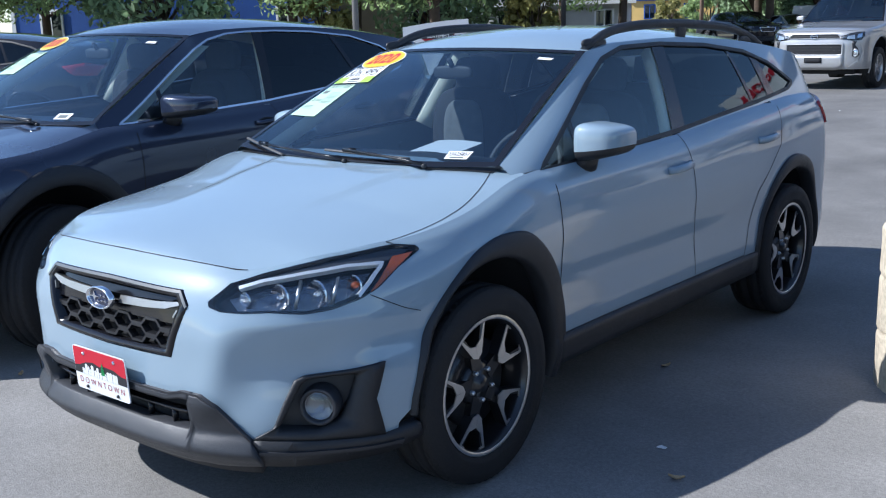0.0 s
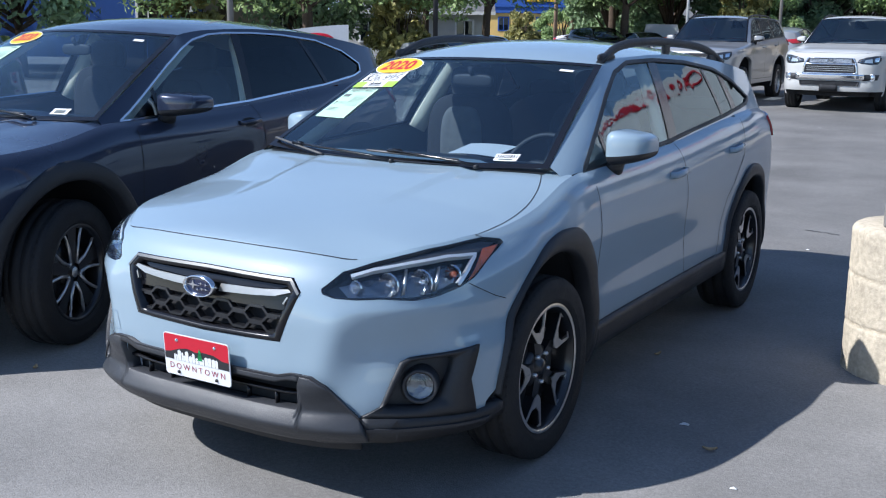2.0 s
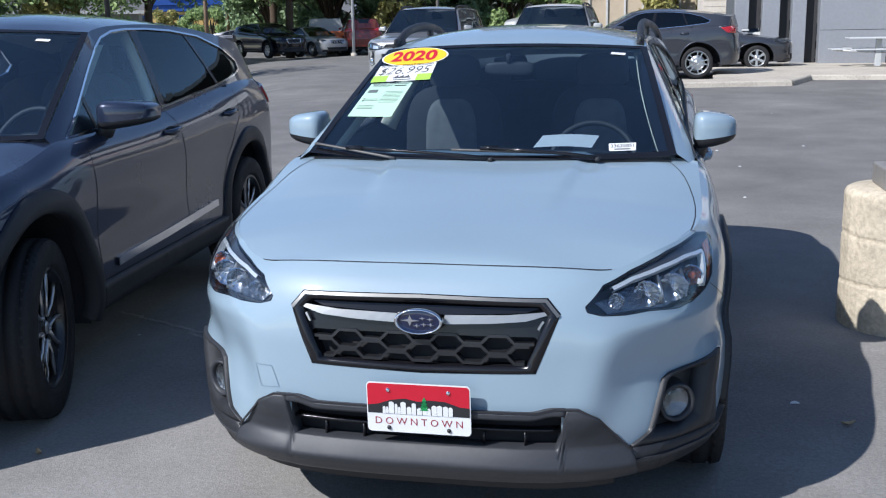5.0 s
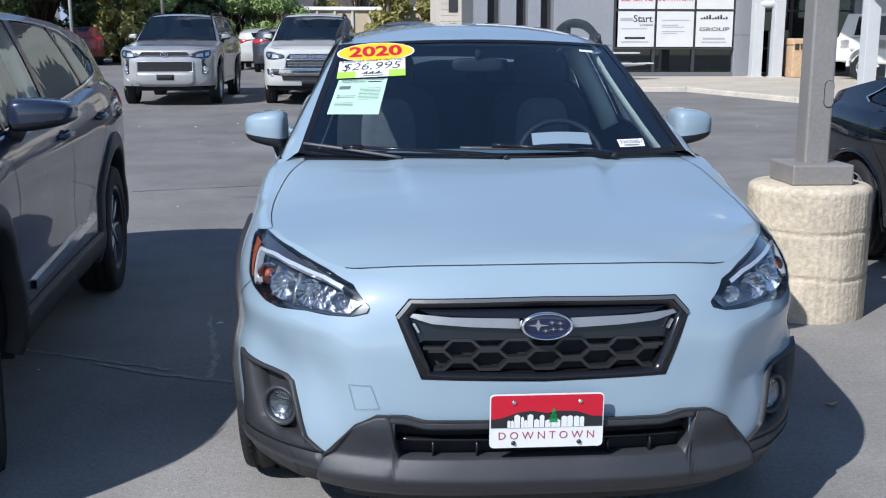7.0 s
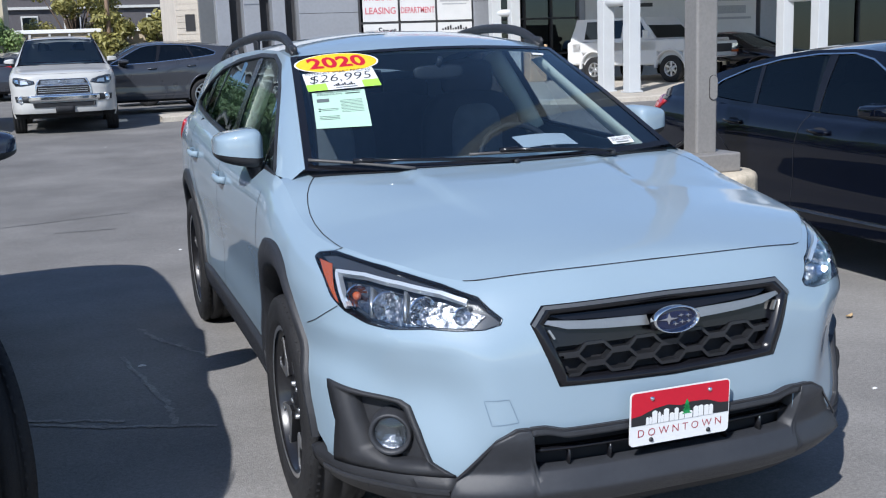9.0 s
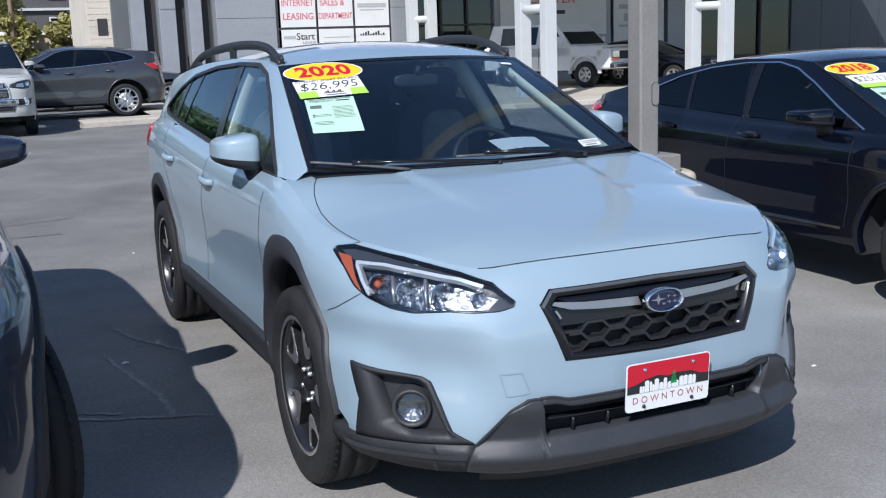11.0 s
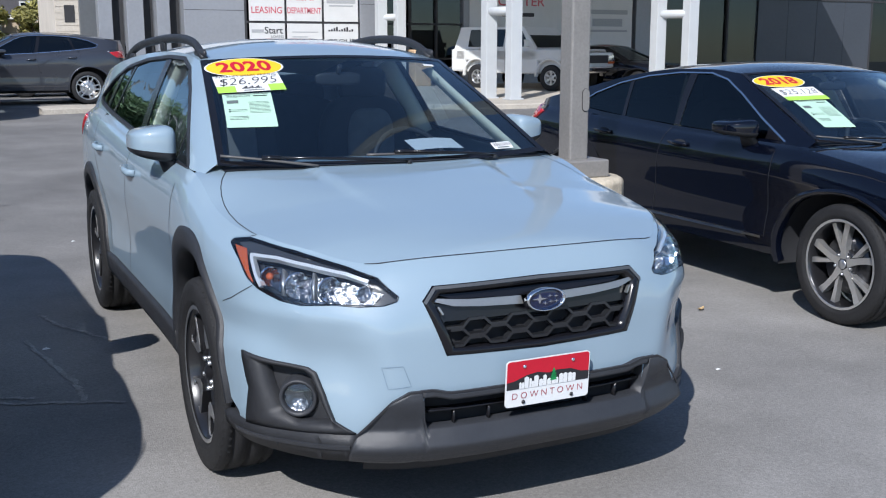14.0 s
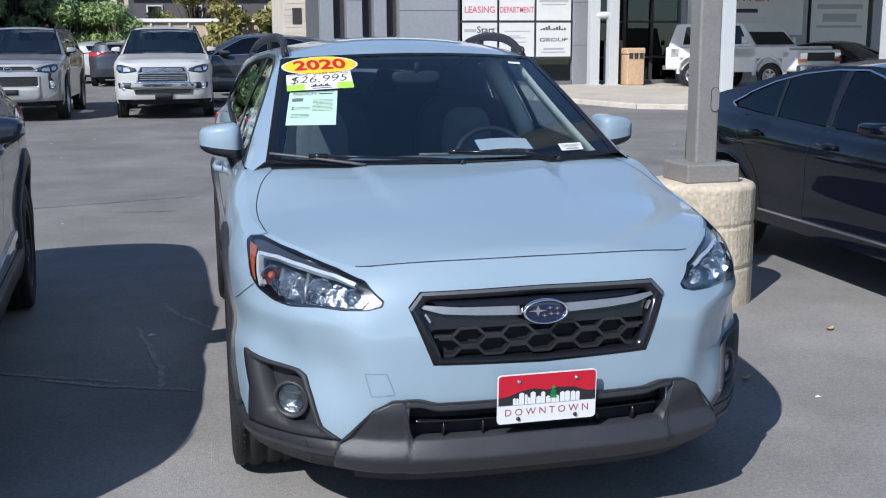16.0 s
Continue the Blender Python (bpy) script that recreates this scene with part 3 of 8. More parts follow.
def wheel(parent, x, y, r, style, mirror, steer=0.0, rim=None, width=0.215, detail=1):
    """A road wheel under its car: tyre with grooves, rim, spokes, nuts and brake disc."""
    rim = rim or r * 0.655
    w = new("wheel")
    w.parent = parent
    w.location, w.rotation_euler = (x * mirror, y, r), (0, 0, radians(steer))
    h = width / 2
    o = 1.0 * mirror                       # the outer side
    prof = [(-h * 0.80, rim), (-h * 0.98, rim + 0.02), (-h, (rim + r) / 2), (-h * 0.93, r * 0.965), (-h * 0.80, r * 0.99)]
    for g in (-0.5, 0.0, 0.5):
        prof += [(h * (g - 0.07) * 1.1, r), (h * (g - 0.05) * 1.1, r - 0.008), (h * (g + 0.05) * 1.1, r - 0.008), (h * (g + 0.07) * 1.1, r)]
    prof += [(h * 0.80, r * 0.99), (h * 0.93, r * 0.965), (h, (rim + r) / 2 + 0.01), (h * 0.985, rim + 0.03), (h * 0.99, rim + 0.022), (h * 0.80, rim)]
    n = 56 if detail else 28
    part("tyre", Geo().lathe([(a * o, b) for a, b in prof], n), M_RUBBER, w)
    if detail:
        g = Geo()
        for k in range(64):
            t = 2 * math.pi * k / 64
            for sx in (-1, 1):
                a, b = sx * h * 0.62, sx * h * 0.915
                c, sn = math.cos(t), math.sin(t)
                c2, s2 = math.cos(t + 0.03), math.sin(t + 0.03)
                r0, r1 = r + 0.0008, r * 0.974
                g.add([(a, r0 * c, r0 * sn), (a, r0 * c2, r0 * s2), (b, r1 * c2, r1 * s2), (b, r1 * c, r1 * sn),
                       (a, (r0 - .01) * c, (r0 - .01) * sn), (a, (r0 - .01) * c2, (r0 - .01) * s2), (b * 0.97, (r1 - .012) * c2, (r1 - .012) * s2), (b * 0.97, (r1 - .012) * c, (r1 - .012) * sn)],
                      [(0, 1, 2, 3), (0, 4, 5, 1), (1, 5, 6, 2), (2, 6, 7, 3), (3, 7, 4, 0)], False)
        tagged(part("tread", g, M_RUBBER, w), kind="stuff")
    f = h * 0.72                           # the face of the spokes
    dark = {"fivey": M_RIMBLK, "petal": M_RIMBLK, "multi": M_SATIN, "six": M_SATIN, "twin": M_RIMBLK}[style]
    barrel = [(-h * 0.8, rim), (-h * 0.6, rim - 0.012), (0, rim - 0.03), (h * 0.5, rim - 0.016), (h * 0.78, rim - 0.012), (h * 0.86, rim - 0.004), (h * 0.88, rim + 0.008), (h * 0.80, rim + 0.004)]
    rb = part("rim", Geo().lathe([(a * o, b) for a, b in barrel], n), dark, w)
    part("rim_lip", Geo().lathe([(a * o, b) for a, b in [(h * 0.872, rim - 0.009), (h * 0.885, rim - 0.007), (h * 0.90, rim - 0.001), (h * 0.885, rim + 0.005)]], n), {"twin": M_ALLOYG, "multi": M_SATIN, "fivey": M_ALLOY, "petal": M_RIMBLK}.get(style, M_ALLOY), w)
    part("brake_disc", Geo().lathe([(0.0 * o, 0.02), (0.03 * o, 0.05), (0.03 * o, rim * 0.66), (0.01 * o, rim * 0.66)], 32), M_SATIN if style == "multi" else M_RIMBLK, w)

    def place(a, b, dep, t):
        c, sn = math.cos(t), math.sin(t)
        return (dep * o, a * c - b * sn, a * sn + b * c)
    hub = Geo().lathe([(a * o, b) for a, b in [(f * 0.2, 0.085), (f * 0.62, 0.082), (f * 0.72, 0.066), (f * 0.74, 0.034), (f * 0.9, 0.030), (f * 0.93, 0.0)]], 28)
    part("hub", hub, dark, w)
    if detail:
        part("hub_cap", Geo().lathe([(f * 0.91 * o, 0.027), (f * 0.96 * o, 0.024), (f * 0.965 * o, 0.0)], 20), M_SATIN if style != "fivey" else M_RIMBLK, w)
        for k in range(5):
            t = 2 * math.pi * (k + 0.5) / 5 + math.pi / 2
            c = place(0.057, 0, f * 0.7, t)
            nut = Geo().lathe([(0, 0.009), (0.016 * o, 0.009), (0.02 * o, 0.005), (0.02 * o, 0.0)], 6, "x", c)
            part("wheel_nut", nut, M_SATIN, w)
    if style == "fivey":
        for k in range(5):
            t = 2 * math.pi * k / 5 + math.pi / 2 + 0.28
            R = rim - 0.008
            g = Geo()
            g.prism([(0.05, -0.028), (0.125, -0.024), (0.125, 0.024), (0.05, 0.028)], lambda a, b, e: place(a, b, e, t), f * 0.25, f * 0.76)
            for q in (-1, 1):
                poly = [(0.105, q * 0.001), (0.118, q * 0.026), (R, q * 0.084), (R + 0.002, q * 0.060), (0.165, q * 0.026), (0.150, q * 0.001)]
                g.prism(poly if q > 0 else poly[::-1], lambda a, b, e: place(a, b, e, t), f * 0.35, f * 0.86 + 0.004)
            part("spoke", g, M_RIMBLK, w)
            face = Geo()
            for q in (-1, 1):
                poly = [(0.104, q * 0.0005), (0.118, q * 0.024), (R + 0.004, q * 0.084), (R + 0.005, q * 0.040), (R - 0.014, q * 0.044), (R - 0.022, q * 0.062), (0.168, q * 0.034), (0.152, q * 0.0005)]
                face.prism(poly if q > 0 else poly[::-1], lambda a, b, e: place(a, b, e, t), f * 0.86 + 0.003, f * 0.86 + 0.0075)
            part("spoke_face", face, M_ALLOY, w, "bright machined spoke face")
    elif style == "twin":
        for k in range(5):
            t = 2 * math.pi * k / 5 + math.pi / 2
            R = rim - 0.006
            g = Geo()
            g.prism([(0.03, -0.024), (0.10, -0.018), (R * 0.72, -0.010), (R, -0.002), (R, 0.044), (R * 0.72, 0.024), (0.10, 0.016), (0.03, 0.024)], lambda a, b, e: place(a, b, e, t), f * 0.35, f * 0.86)
            g.prism([(0.07, -0.024), (R * 0.62, -0.068), (R, -0.116), (R, -0.080), (R * 0.66, -0.046), (0.11, -0.022)], lambda a, b, e: place(a, b, e, t), f * 0.35, f * 0.82)
            part("spoke", g, M_ALLOYG, w, "machined twin spoke")
    else:
        cnt, wid, split = {"petal": (5, 0.052, 0.6), "multi": (10, 0.022, 0.0), "six": (6, 0.05, 0.3)}[style]
        for k in range(cnt):
            t = 2 * math.pi * k / cnt + math.pi / 2
            R = rim - 0.008
            g = Geo()
            sk = 0.35 if (style == "multi" and k % 2) else (-0.1 if style == "multi" else 0.0)
            g.prism([(0.05, -wid * 0.5), (R * 0.6, -wid * 0.55 + sk * 0.04), (R, -wid * 0.8 + sk * 0.12), (R, wid * 0.8 + sk * 0.12), (R * 0.6, wid * 0.55 + sk * 0.04), (0.05, wid * 0.5)],
                    lambda a, b, e: place(a, b, e, t), f * 0.3, f * 0.82)
            sp = part("spoke", g, dark, w)
            if style == "petal":
                edge = Geo()
                for q in (-1, 1):
                    edge.tube([place(0.048, q * 0.026, f * 0.84, t), place(R * 0.5, q * 0.036, f * 0.88, t), place(R * 0.75, q * 0.060, f * 0.88, t), place(R * 0.93, q * 0.084, f * 0.86, t), place(R, q * 0.062, f * 0.86, t)], 0.0085, 6)
                part("spoke_edge", edge, M_ALLOY, w, "bright machined spoke edges")
    return w


def rounded(cx, cy, cz, rx, ry, rz, e1=0.55, e2=0.55, n=20, m=14):
    """A softly boxed solid."""
    def p(c, e):
        return math.copysign(abs(c) ** e, c)
    rows = []
    for i in range(m + 1):
        b = -math.pi / 2 + math.pi * i / m
        rows.append([Vector((cx + rx * p(math.cos(b), e1) * p(math.cos(a), e2), cy + ry * p(math.cos(b), e1) * p(math.sin(a), e2), cz + rz * p(math.sin(b), e1)))
                     for a in [2 * math.pi * k / n for k in range(n)]])
    return Geo().grid(rows, wrap_v=True)


def ring_poly(fn, outer, inner, d, depth, mirror=1, n=6, di=None):
    """A frame between two loops of the same number of points, with walls that go in."""
    di = d if di is None else di
    rows = []
    m = len(outer)
    for i in range(m):
        for k in range(n):
            t = k / n
            o = [outer[i][q] * (1 - t) + outer[(i + 1) % m][q] * t for q in (0, 1)]
            a = [inner[i][q] * (1 - t) + inner[(i + 1) % m][q] * t for q in (0, 1)]
            mid = [0.5 * (o[q] + a[q]) for q in (0, 1)]
            row = [off(fn, *o, -0.012), off(fn, *o, d - 0.002), off(fn, *mid, max(d, di) + 0.001), off(fn, *a, di - 0.002), off(fn, *a, di - depth)]
            rows.append([(p.x * mirror, p.y, p.z) for p in row])
    return Geo().grid(rows, wrap_u=True)


def join(*gs):
    g = Geo()
    for q in gs:
        o = len(g.v)
        g.v += q.v
        g.f += [tuple(i + o for i in f) for f in q.f]
        g.s += q.s
    return g


def crisp(g):
    g.s = [False] * len(g.f)
    return g


def flipped(g):
    """The same geometry on the car's other side."""
    q = join(g)
    q.v = [(-x, y, z) for x, y, z in g.v]
    return q


def seat(parent, x, y, z, w=0.50, morph=None):
    """A front seat, seen through the glass."""
    b = part("seat", join(rounded(x, y, z + 0.08, w / 2, 0.26, 0.09), rounded(x, y + 0.30, z + 0.40, w / 2, 0.10, 0.34)), M_SEATD, parent, "dark cloth seat", morph)
    part("seat_insert", join(rounded(x, y - 0.02, z + 0.14, w * 0.27, 0.2, 0.05), rounded(x, y + 0.235, z + 0.42, w * 0.27, 0.06, 0.26)), M_SEATD if morph else M_SEAT, b, "grey cloth seat insert" if not morph else "", morph)
    part("headrest", rounded(x, y + 0.33, z + 0.80, 0.13, 0.05, 0.09), M_SEATD, b, "", morph)


def mirror_part(car, s, sx, x0, x1, y, z0, z1, mat, foot, low=M_CLAD, morph=None):
    cx, cz = (x0 + x1) / 2, (z0 + z1) / 2
    g = rounded(cx, y + 0.03, cz, (x1 - x0) / 2, 0.105, (z1 - z0) / 2, 0.45, 0.5, 28, 18)
    flat = [p[2] for p in g.v]
    for i, p in enumerate(g.v):
        k = (p[0] - x0) / (x1 - x0)
        x, yy, z = p
        yy += 0.05 * k * k
        z = cz + (z - cz) * (1 - 0.40 * max(0.0, k) ** 1.6) + 0.006 * k
        g.v[i] = (x, yy, z)
    up = Geo()
    up.v = [(p[0] * sx, p[1], p[2]) for p in g.v]
    up.f, up.s = [f for f in g.f if sum(flat[i] for i in f) / len(f) > z0 + 0.30 * (z1 - z0)], []
    up.s = [True] * len(up.f)
    lo = Geo()
    lo.v = [(p[0] * sx, p[1], p[2] - 0.001) for p in g.v]
    lo.f = [f for f in g.f if sum(flat[i] for i in f) / len(f) <= z0 + 0.30 * (z1 - z0)]
    lo.s = [True] * len(lo.f)
    m = part("side_mirror", up, mat, car, "painted door mirror housing", morph)
    part("mirror_base", lo, low, m, "black lower shell", morph)
    part("mirror_foot", Geo().tube([(foot[0] * sx, foot[1], foot[2] - 0.02), ((x0 + 0.045) * sx, y + 0.015, z0 + 0.03)], [0.062, 0.045], 12, [0.034, 0.026]), low, m, "", morph)
    part("mirror_glass", Geo().lathe([(y + 0.138, 0.0), (y + 0.138, 0.052)], 20, "y", (cx * sx, 0, cz)), M_CHROME, m, "", morph)
    return m


def build_car(m, s, mat, label, category="car", group="", detail=1, clad=None, rails=False, style="fivey", chrome_line=False, front=None, cabin=True,
              arch_mat=None, mirrors=(0.79, 0.965, 1.62, 1.04, 1.195), morph=None, steer=0.0, wheel_r=None, wheel_y=None, handle=((2.32, 0.935), (3.24, 0.975)), lamp=True, res=1.0, glass_mat=None, holes=None, rim=None, track=None, name="car"):
    """A parked car under an Empty at its nose, with its panels, glass, lamps, wheels and cabin as parts."""
    car = thing(name, m, label, category, group)
    mp = morph
    doors = [("y", [(1.375, 1.5), (1.372, 0.9), (1.385, 0.6), (1.405, 0.41), (2.505, 0.41), (2.495, 0.60), (2.455, 0.88), (2.42, 1.06), (2.41, 1.5)], "door"),
             ("y", [(2.41, 1.5), (2.42, 1.06), (2.455, 0.88), (2.495, 0.60), (2.505, 0.41), (3.03, 0.41), (3.08, 0.55), (3.16, 0.72), (3.40, 0.93), (3.47, 1.5)], "door")] if detail else []
    cut = [("y", [(s.wheels[k] + arch_r(s, k, t) * math.cos(radians(t)), s.radius + arch_r(s, k, t) * math.sin(radians(t))) for t in steps(-180, 180, 60)[:-1]], None) for k in (0, 1)]
    if detail:
        cut += holes or []
    nf, ns, nz = (int(q * res) for q in (44, 66, 26))
    l, pl = body_shell(s, 1, cut + doors, nf, ns, 14, nz)
    ul = upper_geo(s, 1, s.dlo, int(70 * res), 16)
    r, ur, pr = flipped(l), flipped(ul), [(nm, flipped(g)) for nm, g in pl]
    hatch = Geo()
    rows = []
    for z in steps(s.ztop(s.y_end) - 0.02, s.zr(s.y_end), 10):
        e = s.GS(s.y_end, z)
        rows.append([(e.x * u, s.y_end + (0.10 + s.rear_rake * (s.zr(s.y_end) + 0.045 - z)) * (1 - abs(u) ** 2.5), z + s.crown(s.y_end) * (1 - abs(u) ** 2.3) * max(0, (z - s.ztop(s.y_end)) / (s.zr(s.y_end) - s.ztop(s.y_end)))) for u in steps(-1, 1, 14)])
    hatch.grid(rows)
    deck = Geo()
    rows2 = [rows[0]]
    top = [s.RT(90 - 90 * k / 7, s.ztop(s.tail(0.9) - s.Lr * (1 - math.cos(radians(90 - 90 * k / 7))))) for k in range(8)]
    rows2.append([(-p.x, p.y, p.z) for p in top] + [(p.x, p.y, p.z) for p in top[::-1][1:]])
    deck.grid(rows2)
    body = part("body", join(l, r, ul, ur, hatch, deck), mat, car, "painted body shell", mp)
    made = []
    for sx, panels in ((1, pl), (-1, pr)):
        for k, (nm, g) in enumerate(panels):
            made.append((sx, k, part(nm, g, mat, car, "", mp)))
    hood = part("hood", hood_geo(s, s.hood_end, int(34 * res), 72 if res > 1 else 24), mat, car, "", mp)
    roof = Geo()
    rows = []
    for u in steps(-1, 1, 20):
        y0 = s.WS(u, 1).y
        rows.append([s.roof(u, y) if k else s.WS(u, 1) for k, y in enumerate(steps(y0, s.y_end + 0.10 * (1 - abs(u) ** 2.5), 26))])
    part("roof", roof.grid(rows), mat, car, "", mp)
    # dark under-tray, wheel housings
    tray = Geo().box(-0.62, 0.62, 0.35, 4.2, 0.24, 0.34, 0.03)
    for k, wy in enumerate(s.wheels):
        for sx in (1, -1):
            rows = []
            for t in steps(-14, 194, 30):
                y, z = wy + arch_r(s, k, t) * math.cos(radians(t)), s.radius + arch_r(s, k, t) * math.sin(radians(t))
                rows.append([(0.50 * sx, wy, s.radius), (0.50 * sx, y, z), ((s.SD(y, max(0.27, z)).x - 0.015) * sx, y, z)])
            tray.grid(rows)
    part("underbody", tray, M_GAP, car, "", mp)
    # glass
    gm = glass_mat or M_WINDSHIELD
    part("windshield", Geo().grid([[s.WS(u, w) for w in steps(0, 1, 18)] for u in steps(-1, 1, 26)]), gm, car, "", mp)
    border = Geo()
    on = s.WS
    for line, wd in (([(-0.98, 0.0), (-0.98, 1.0)], 0.028), ([(0.98, 0.0), (0.98, 1.0)], 0.028), ([(-1, 0.985), (0, 0.985), (1, 0.985)], 0.026), ([(-1, 0.015), (0, 0.015), (1, 0.015)], 0.032)):
        border = join(border, strip(on, line, wd, 0.002, 1, 14))
    part("windshield_seal", border, M_PIANO, car, "", mp)
    if detail:
        cowl = Geo().grid([[s.hood(x, y + s.ws[2] * (x / s.ws[0]) ** 2) + Vector((0, 0, 0.004)) for y in (s.ws[1] - 0.010, s.ws[1] + 0.0, s.ws[1] + 0.03, s.ws[1] + 0.055)] for x in steps(-0.70, 0.70, 24)])
        part("cowl", cowl, M_CLAD, car, "", mp)
    for sx in (1, -1):
        for nm, poly, dark in s.panes:
            part(nm, fill(s.GS, poly, -0.006, 0.06, sx), (M_DARKGLASS if dark or not cabin else M_SIDEGLASS), car, "", mp)
        for a, b, c, d in s.bars():
            part("window_pillar", fill(s.GS, [a, b, c, d], -0.003, 0.05, sx), M_PIANO, car, "gloss black window pillar", mp)
        part("window_trim", strip(s.GS, s.dlo[:s.trim_end], 0.011 if chrome_line else 0.020, 0.003, sx, 6, s.trim_end is None, 0.012), M_CHROME if chrome_line else M_CLAD, car, "bright window surround" if chrome_line else "black window surround", mp)
    rg = fill(lambda u, w: Vector((u * 0.55, s.y_end + (0.10 + s.rear_rake * (s.zr(s.y_end) + 0.045 - w)) * (1 - abs(u) ** 2.5), w + s.crown(s.y_end) * (1 - abs(u) ** 2.3) * max(0, (w - s.ztop(s.y_end)) / (s.zr(s.y_end) - s.ztop(s.y_end))))),
              [(-0.85, s.zr(s.y_end) - 0.16), (0.85, s.zr(s.y_end) - 0.16), (0.80, s.zr(s.y_end) - 0.015), (-0.80, s.zr(s.y_end) - 0.015)], 0.004, 0.08)
    part("rear_window", rg, M_DARKGLASS, car, "", mp)
    # panel gaps
    if detail:
        for sx in (1, -1):
            for line, n in (([(1.375, 0.985), (1.372, 0.9), (1.385, 0.6), (1.405, 0.41)], 12), ([(2.42, 1.075), (2.455, 0.88), (2.495, 0.60), (2.505, 0.41)], 10), ([(3.03, 0.41), (3.08, 0.55), (3.16, 0.72), (3.40, 0.93), (3.45, 1.12)], 8), ([(1.405, 0.41), (3.03, 0.41)], 30)):
                part("panel_gap", strip(s.SD, line, 0.005, 0.0011, sx, n), M_GAP, car, "dark panel gap", mp)
        for sx in (1, -1):
            for k, (hy, hz) in enumerate(handle):
                own = next((ob for q, kk, ob in made if q == sx and kk == k), car)
                p = s.SD(hy, hz)
                g = Geo().tube([(p.x * sx - 0.004 * sx, hy - 0.10, hz - 0.002), (p.x * sx + 0.024 * sx, hy - 0.075, hz), (p.x * sx + 0.032 * sx, hy, hz + 0.006), (p.x * sx + 0.024 * sx, hy + 0.075, hz + 0.008), (p.x * sx - 0.004 * sx, hy + 0.10, hz + 0.006)], [0.010, 0.013, 0.013, 0.013, 0.010], 10, 0.017)
                hd = part("door_handle", g, mat, own, "", mp)
                part("handle_cup", fill(s.SD, [(hy + 0.075 * math.cos(a), hz + 0.032 * math.sin(a)) for a in [2 * math.pi * q / 18 for q in range(18)]], 0.0015, 0.04, sx), M_GAP if mat in (M_BLACKP, M_NAVY) else mat, own, "", mp)
    # cladding
    am = arch_mat or mat
    for k in (0, 1):
        for sx in (1, -1):
            part("wheel_arch", arch_geo(s, k, sx, s.arch[0], s.arch[1] if clad else 0.45, 0.014 if clad else 0.004, flat=0.014 if clad else 0.0), am, car, "dark plastic wheel arch lip" if clad else "", mp)
    if clad:
        for sx in (1, -1):
            part("sill_cladding", patch(s.SD, lambda u: 0.406, lambda u: 0.300, 1.33, 3.16, 30, 4, 0.018, 0.05, sx), clad, car, "black plastic sill", mp)
    if rails:
        for sx in (1, -1):
            pts = []
            for t in steps(0, 1, 22):
                y = 2.02 + 1.62 * t
                e = s.roof(0.955, y)
                lift = 0.062 * (1 - abs(2 * t - 1) ** 5.0) - 0.004
                pts.append((e.x * sx, y, e.z + lift))
            rl = Geo().tube(pts, 0.017, 12, [0.016 + 0.006 * (1 - abs(2 * i / 22 - 1) ** 6) for i in range(23)])
            rail = part("roof_rail", rl, M_CLAD, car, "black raised roof rail", mp)
            for y, w in ((2.10, 0.10), (2.86, 0.05), (3.50, 0.10)):
                e = s.roof(0.955, y)
                part("rail_foot", rounded(e.x * sx, y, e.z + (0.012 if y != 2.86 else 0.03), 0.013, w, 0.022 if y != 2.86 else 0.05, 0.7, 0.7, 12, 8), M_CLAD, rail, "", mp)
    # mirrors
    x0, x1, my, z0, z1 = mirrors
    for sx in (1, -1):
        e = s.SD(my + 0.02, s.ztop(my) - 0.02)
        mirror_part(car, s, sx, x0, x1, my, z0, z1, mat, (e.x - 0.01, my + 0.02, s.ztop(my) - 0.01), M_CLAD, mp)
    # tail lamps
    for sx in (1, -1):
        part("tail_lamp", fill(s.SD, [(3.98, 1.10), (4.10, 0.98), (4.33, 0.96), (4.36, 1.10), (4.2, 1.135)], 0.012, 0.04, sx, thick=0.02), M_REDLENS, car, "red tail lamp", mp)
    # wheels
    wr = wheel_r or s.radius
    for k, wy in enumerate(wheel_y or s.wheels):
        for sx in (1, -1):
            wheel(car, (track or s.track) - 0.095, wy, wr, style, sx, steer if k == 0 else 0.0, rim, 0.215, detail)
    # cabin
    if cabin:
        part("cabin_floor", Geo().box(-0.68, 0.68, 1.25, 4.05, 0.36, 0.46, 0.02), M_SEATD, car, "", mp)
        part("dashboard", join(Geo().grid([[Vector((x, y, 1.035 - 0.02 * (x / 0.7) ** 2 - 0.5 * max(0, y - 1.62) ** 1.0)) for y in steps(1.20, 1.85, 8)] for x in steps(-0.72, 0.72, 14)]), Geo().box(-0.7, 0.7, 1.45, 1.7, 0.6, 0.95, 0.04)), M_DASH, car, "dark plastic dashboard", mp)
        for x in (-0.37, 0.37):
            seat(car, x, 2.15, 0.52, morph=mp)
        part("rear_bench", join(rounded(0, 3.0, 0.60, 0.62, 0.28, 0.11), rounded(0, 3.32, 0.90, 0.62, 0.11, 0.34), rounded(-0.33, 3.36, 1.24, 0.13, 0.05, 0.07), rounded(0.33, 3.36, 1.24, 0.13, 0.05, 0.07)), M_SEATD, car, "", mp)
        wg = Geo()
        rows = []
        for k in range(28):
            t = 2 * math.pi * k / 28
            o = Vector((math.cos(t), 0.45 * math.sin(t), 0.89 * math.sin(t)))
            c = Vector((0.37, 1.84, 0.955)) + o * 0.185
            nrm = Vector((0, -0.89, 0.45))
            rows.append([c + (o * math.cos(q) + nrm * math.sin(q)) * 0.014 for q in [2 * math.pi * j / 8 for j in range(8)]])
        wg.grid(rows, wrap_u=True, wrap_v=True)
